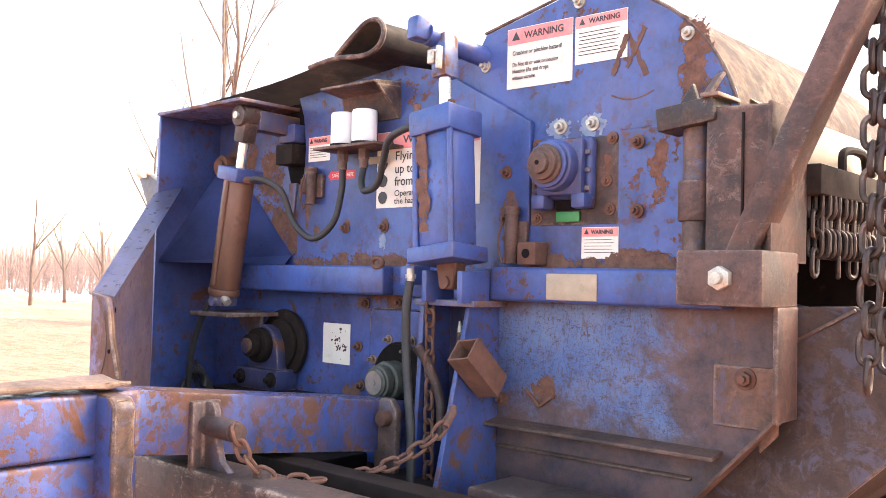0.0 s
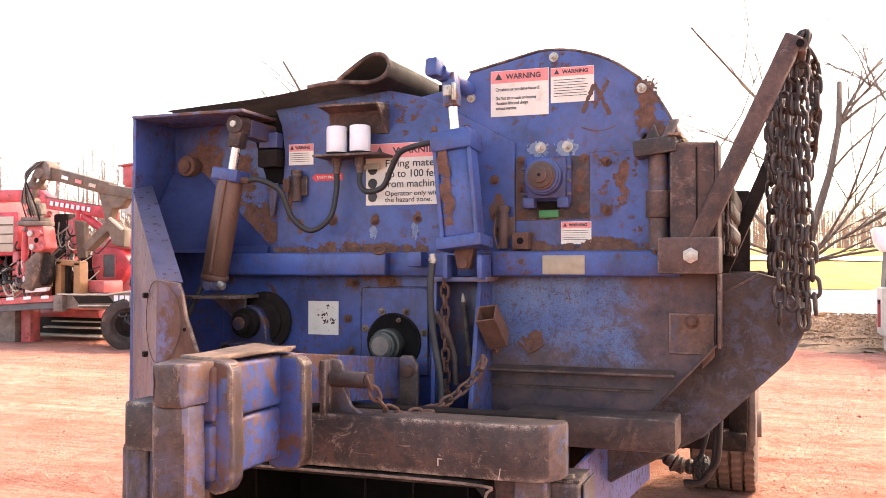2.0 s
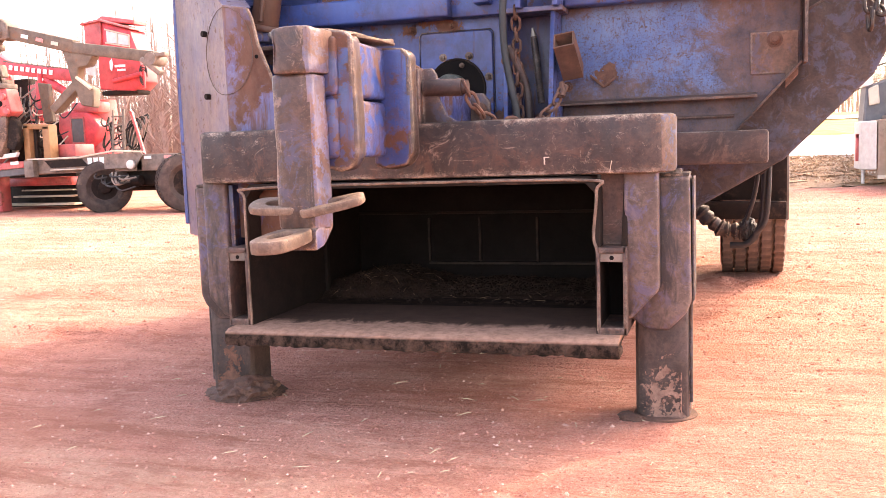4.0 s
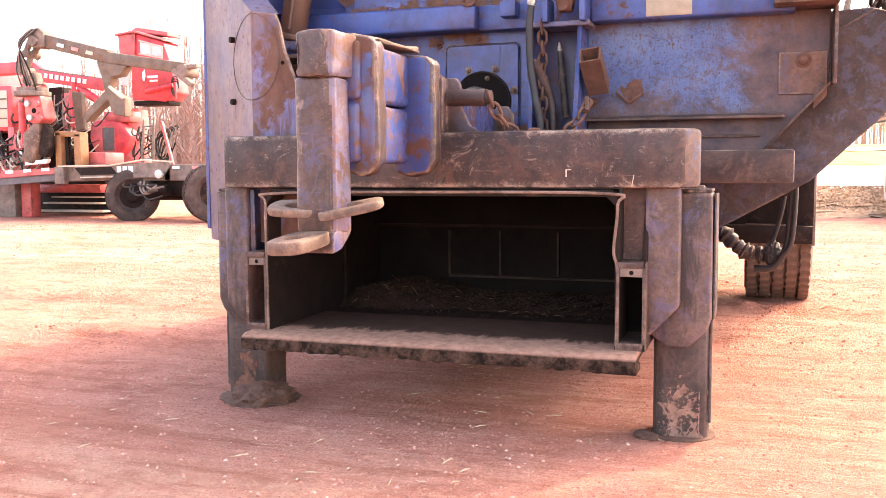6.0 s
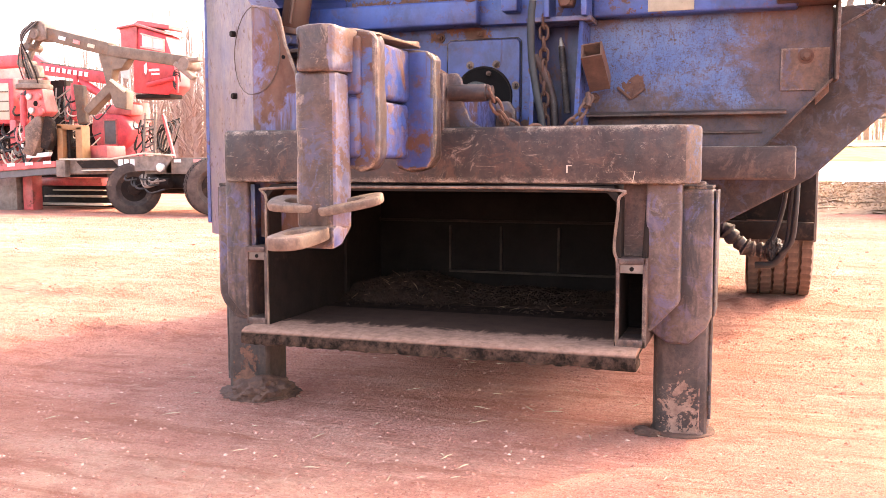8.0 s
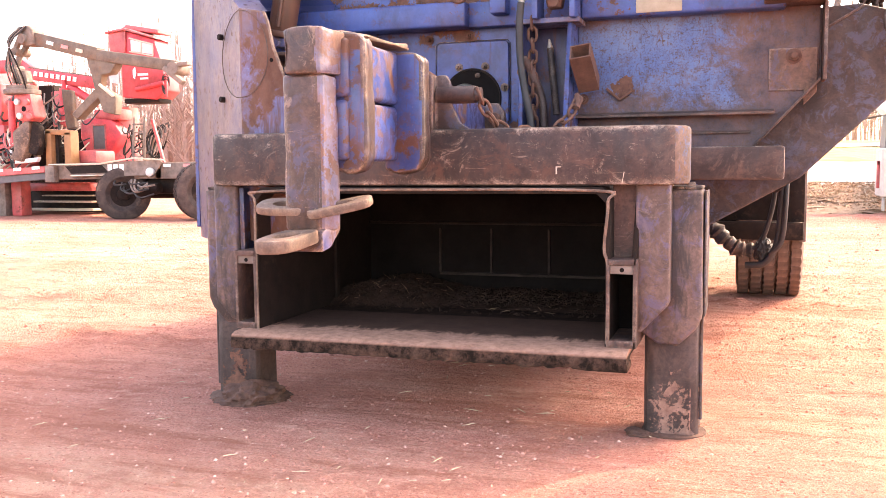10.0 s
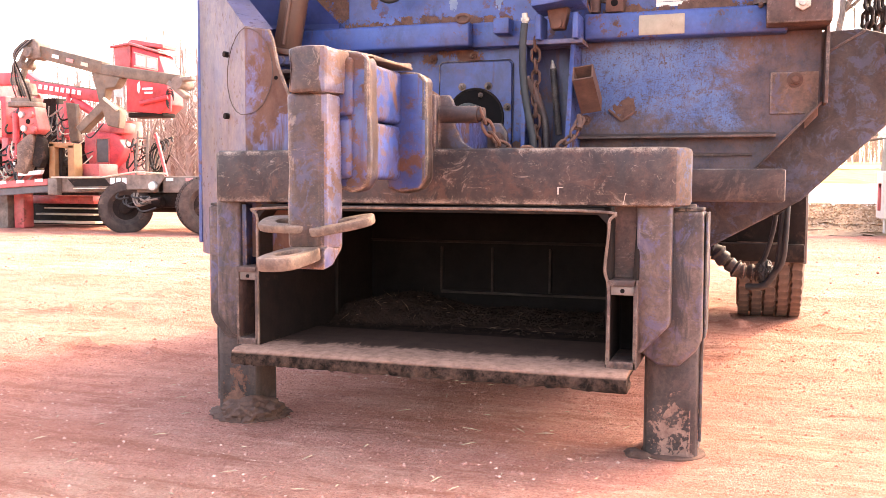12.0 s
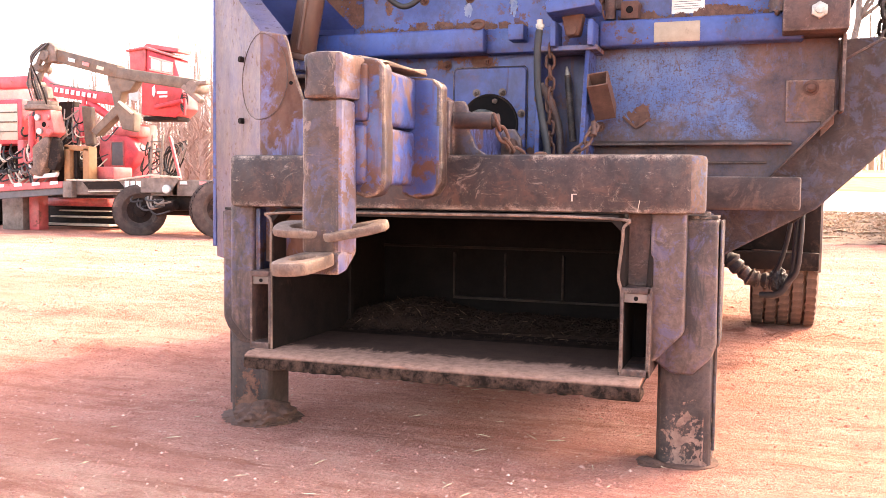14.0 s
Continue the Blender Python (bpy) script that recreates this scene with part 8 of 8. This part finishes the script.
part("rail_bar", join(rod((1.79, 15.8, 2.30), (4.6, 15.8, 2.36), 0.016, sides=10), rod((1.79, 15.8, 1.86), (4.6, 15.8, 1.88), 0.016, sides=10), rod((2.62, 15.8, 1.40), (2.62, 15.8, 3.02), 0.018, sides=10)), CREAM, T)
part("deck_brace", prism([(1.845, 1.40), (2.012, 1.40), (2.088, 2.44), (1.94, 2.42)], "y", 15.86, 15.90, 0.01), CREAM, T, "pale upright board")
part("nose_cover", prism([(1.05, 2.46), (1.31, 2.46), (1.39, 2.28), (1.44, 2.01), (1.27, 1.95), (1.12, 2.12)], "y", 18.4, 19.2, 0.05, 2), WHITE, T, "bright white rounded cover")
nose_ = part("nose_body", prism([(1.31, 2.02), (1.46, 2.02), (1.74, 2.12), (1.80, 1.25), (1.24, 1.02)], "y", 18.45, 19.3, 0.04), CHARCOAL, T, "dark engine housing with a tan cowl")
part("cowl", prism([(1.34, 1.92), (1.52, 2.00), (1.56, 1.62), (1.36, 1.58)], "y", 18.40, 18.46, 0.02), CREAM, nose_)
part("red_bar", join(box(1.07, 1.13, 17.95, 18.05, 0.50, 1.03, 0.01), box(1.07, 1.30, 17.95, 18.05, 0.94, 1.03, 0.01)), RED_DULL, T, "red side marker bar")
part("drop_leg", rod((1.20, 17.9, 0.06), (1.20, 17.9, 0.90), 0.035, sides=14), GALV, T)
tyre_simple((2.3, 19.6, 0.5), 0.5, 0.5, T)
tyre_simple((5.4, 19.6, 0.5), 0.5, 0.5, T)

# ---- fields, snow, road and woods ----
def flat_patch(name, pts, z, material, label, category):
    bm = bmesh.new()
    bm.faces.new([bm.verts.new((x, y, z)) for x, y in pts])
    bmesh.ops.triangulate(bm, faces=bm.faces[:])
    return solo(name, bm, material, label, category, kind="structure")


flat_patch("snow_field", [(-160, 40), (-45, 22), (-42, 27), (-60, 60), (-200, 120)], 0.03, SNOW, "old snow lying beyond the yard", "snow")
def smooth_step(v):
    v = max(0.0, min(1.0, v))
    return v * v * (3 - 2 * v)


PROFILE = ((17.6, -0.02), (18.6, 0.07), (22.2, 0.50), (22.6, 0.49), (26.0, 1.03), (59.0, 2.40), (130.0, 4.2), (220.0, 5.4))


def rise(x, v):
    """Height of the land beyond the yard; v runs away from the yard's edge."""
    for (a, p), (b, q) in zip(PROFILE, PROFILE[1:]):
        if v <= b:
            break
    return (p + (q - p) * (v - a) / (b - a)) * smooth_step((x + 9) / 5)


def edge_shift(x):
    return 10.0 * smooth_step((x - 1.5) / 2.5)


def land(name, v0, v1, rows, rough, material, label, category, top=0.0):
    """A strip of the rising land between two lines along the yard's edge."""
    xs = [-9 + 0.28 * k for k in range(50)] + [5 + 1.06 ** k * 0.5 * k for k in range(1, 50)]
    bm = bmesh.new()
    g = []
    for j in range(rows + 1):
        v = v0 + (v1 - v0) * j / rows
        g.append([bm.verts.new((x, v + edge_shift(x) + 0.35 * noise.noise((x * 0.8, j * 0.6, 2)) * (rough > 0.02), rise(x, v) + top + rough * noise.noise((x * 1.7, v * 1.7, 4)) + 0.5 * rough * noise.noise((x * 6, v * 6, 9)))) for x in xs])
    for j in range(rows):
        for i in range(len(xs) - 1):
            bm.faces.new((g[j][i], g[j][i + 1], g[j + 1][i + 1], g[j + 1][i]))
    return solo(name, bm, material, label, category, kind="structure")


LITTER = grained("leaf_litter", (0.26, 0.155, 0.10), (0.56, 0.40, 0.28), 7, 0.95, bump=0.8, distance=0.03, gloss=0.0)
land("leaf_bank", 17.6, 22.9, 40, 0.07, LITTER, "low bank of dry leaves along the yard edge", "bank")
land("road", 22.3, 26.1, 6, 0.01, SNOW, "pale snow-covered verge rising past the yard", "road")
land("grass_field", 26.0, 220.0, 60, 0.02, GRASS, "dry yellow grass field", "field", 0.01)
land("snow_strip", 47.0, 55.0, 8, 0.012, SNOW, "strip of old snow across the grass field", "snow", 0.08)


def leaf_material():
    m, nt, bsdf = shader("dry_leaves")
    geo = nt.nodes.new("ShaderNodeNewGeometry")
    col = ramp(nt, geo.outputs["Random Per Island"], [(0.0, (0.30, 0.175, 0.11)), (0.6, (0.50, 0.34, 0.225)), (1.0, (0.78, 0.66, 0.52))])
    nt.links.new(col, bsdf.inputs["Base Color"])
    bsdf.inputs["Roughness"].default_value = 0.9
    bsdf.inputs["Specular IOR Level"].default_value = 0.1
    return m


def leaves(n, seed):
    """Curled dry leaves lying over the bank."""
    r = random.Random(seed)
    bm = bmesh.new()
    for k in range(n):
        x, v = r.uniform(-1.5, 2.6), 18.2 + 4.4 * r.random() ** 0.6
        L = r.uniform(0.018, 0.055)
        m = Matrix.Translation((x, v + edge_shift(x), rise(x, v) + 0.03)) @ Euler((r.uniform(-0.9, 0.9), r.uniform(-0.9, 0.9), r.uniform(0, 6.3))).to_matrix().to_4x4() @ Matrix.Scale(L, 4)
        vs = [bm.verts.new(m @ Vector(p)) for p in ((-1, 0, 0.2), (-0.2, -0.45, 0.25), (0, 0, -0.05), (-0.2, 0.45, 0.25), (1, 0, 0.3))]
        for f in ((0, 1, 2), (0, 2, 3), (1, 4, 2), (2, 4, 3)):
            bm.faces.new([vs[q] for q in f])
    return bm


solo("dry_leaves", leaves(3600, 19), leaf_material(), "pale curled dry leaves strewn over the bank", "leaves", kind="stuff")


def bare_tree(base, height, seed, spread=0.55, forks=4, r0=0.16, sides=6, depth=5, mains=None, fork_z=0, thin=(0.26, 0.46), bend=0.12):
    r = random.Random(seed)
    crown, trunk = bmesh.new(), None
    trunk_parts = []

    def grow(p, d, L, rad, level):
        pts, q = [p], p
        for s in range(4):
            d = (d + Vector((r.uniform(-bend, bend), r.uniform(-bend, bend), r.uniform(-0.02 - bend * 0.5, 0.10)))).normalized()
            q = q + d * L / 4
            pts.append(q)
        radii = [rad * (1 - 0.11 * s) for s in range(5)]
        tube = pipe(pts, radii, sides if level < 2 else 4)
        (trunk_parts if level == 0 else limbs).append(tube)
        if level >= depth:
            return
        if mains and level == 0:
            for dx, dy, L1, f1 in mains:
                grow(pts[-1], Vector((dx, dy, 1)).normalized(), L1, rad * f1, 1)
            return
        for k in range(forks if level else forks + 2):
            s = r.uniform(0.35, 1.0) if level else r.uniform(0.3, 1.0)
            at = pts[min(4, int(s * 4))]
            a = r.random() * 6.28
            out = Vector((math.cos(a), math.sin(a), 0))
            nd = (d * (1 - spread) + out * spread + Vector((0, 0, 0.15))).normalized()
            grow(at, nd, L * r.uniform(0.5, 0.78), rad * r.uniform(*thin), level + 1)

    limbs = []
    grow(Vector(base) - Vector((0, 0, 0.1)), Vector((0, 0, 1)), fork_z or height * 0.46, r0, 0)
    return trunk_parts, limbs


def merge(parts_):
    verts, faces = [], []
    for b in parts_:
        o = len(verts)
        b.verts.index_update()
        verts += [tuple(v.co) for v in b.verts]
        faces += [tuple(o + v.index for v in f.verts) for f in b.faces]
        b.free()
    me = bpy.data.meshes.new("limbs")
    me.from_pydata(verts, [], faces)
    me.materials.append(BARK)
    me.polygons.foreach_set("use_smooth", [True] * len(me.polygons))
    return me


def plant_tree(base, height, seed, label="bare leafless tree at the edge of the yard", **k):
    t = thing("tree", base, label, "tree", "bare trees")
    tr, li = bare_tree(base, height, seed, **k)
    part("trunk", merge(tr), BARK, t)
    part("crown", merge(li), BARK, t)


plant_tree((-0.29, 21.5, 0), 10.5, 5, r0=0.18, spread=0.55, forks=4, depth=4, fork_z=1.9, thin=(0.36, 0.56), bend=0.22, mains=[(0.25, 0.3, 4.6, 0.62), (-0.9, 0.3, 4.4, 0.30), (-2.0, -0.2, 4.0, 0.22), (-0.35, -0.4, 4.8, 0.36), (-3.4, 0.3, 3.4, 0.18), (1.5, -0.2, 3.6, 0.22), (2.6, 0.3, 3.6, 0.20), (0.8, 0.4, 4.0, 0.24), (4.0, -0.3, 3.2, 0.18), (0.9, -0.6, 4.0, 0.22)])
plant_tree((8.5, 32, 0), 11, 9, r0=0.2, spread=0.6, forks=4)
plant_tree((-31.1, 21.0, 0), 18, 3, r0=0.20, spread=0.38, forks=4, depth=5, fork_z=5.3, mains=[(-0.22, 0.1, 8.0, 0.50), (0.05, 0.0, 8.0, 0.42), (0.52, 0.0, 8.0, 0.52)])
plant_tree((-32.2, 21.5, 0), 17, 12, r0=0.10, spread=0.40, forks=4, depth=5, fork_z=4.5, mains=[(-0.30, 0.1, 8.5, 0.6), (-0.1, 0.2, 6.5, 0.5)])
plant_tree((-35.6, 21.0, 0), 12, 22, r0=0.15, spread=0.5, forks=4, depth=5, fork_z=3.6, mains=[(-0.5, 0, 4.5, 0.55), (-0.15, 0.1, 5.0, 0.5), (-0.9, 0.2, 4.0, 0.4), (0.3, 0.2, 3.5, 0.4)])
plant_tree((-13.3, 27, 0), 14.5, 31, r0=0.18, spread=0.45, forks=3)
plant_tree((-41, 18, 0), 7.5, 46, r0=0.10, spread=0.4, forks=3)
plant_tree((-44, 21, 0), 7.0, 47, r0=0.10, spread=0.4, forks=3)
plant_tree((-43, 22.5, 0), 8.0, 48, r0=0.10, spread=0.4, forks=3)


def far_wood(n, region, seed, hmin, hmax):
    """A belt of thin leafless stems."""
    r = random.Random(seed)
    verts, faces = [], []

    def stick(p, q, a, b):
        o = len(verts)
        s = Vector((a, 0, 0)), Vector((-a * 0.5, a * 0.8, 0)), Vector((-a * 0.5, -a * 0.8, 0))
        verts.extend([tuple(p + v) for v in s] + [tuple(q + v * (b / a)) for v in s])
        faces.extend([(o, o + 1, o + 4, o + 3), (o + 1, o + 2, o + 5, o + 4), (o + 2, o, o + 3, o + 5)])

    for k in range(n):
        x, y = region(r)
        h = r.uniform(hmin, hmax)
        base = Vector((x, y, -0.3))
        w_ = 0.05 + 0.09 * r.random()
        top = base + Vector((r.uniform(-0.6, 0.6), r.uniform(-0.6, 0.6), h))
        stick(base, top, w_, w_ * 0.25)
        for j in range(16):
            s = r.uniform(0.15, 0.97)
            p = base.lerp(top, s)
            L = (1.1 - s) * h * r.uniform(0.12, 0.34)
            a = r.random() * 6.28
            q = p + Vector((math.cos(a) * L, math.sin(a) * L, L * r.uniform(0.5, 1.2)))
            stick(p, q, w_ * 0.4, w_ * 0.12)
            for i in range(2):
                p2 = p.lerp(q, r.uniform(0.4, 0.9))
                a2 = r.random() * 6.28
                stick(p2, p2 + Vector((math.cos(a2), math.sin(a2), 0.7)) * L * 0.4, w_ * 0.22, w_ * 0.08)
    me = bpy.data.meshes.new("far_wood")
    me.from_pydata([tuple(v) for v in verts], [], faces)
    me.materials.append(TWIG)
    return me


def belt(p, q, depth):
    p, q = Vector(p), Vector(q)
    n = Vector((-(q - p).y, (q - p).x)).normalized()
    return lambda r: tuple(p.lerp(q, r.random()) + n * depth * r.random())


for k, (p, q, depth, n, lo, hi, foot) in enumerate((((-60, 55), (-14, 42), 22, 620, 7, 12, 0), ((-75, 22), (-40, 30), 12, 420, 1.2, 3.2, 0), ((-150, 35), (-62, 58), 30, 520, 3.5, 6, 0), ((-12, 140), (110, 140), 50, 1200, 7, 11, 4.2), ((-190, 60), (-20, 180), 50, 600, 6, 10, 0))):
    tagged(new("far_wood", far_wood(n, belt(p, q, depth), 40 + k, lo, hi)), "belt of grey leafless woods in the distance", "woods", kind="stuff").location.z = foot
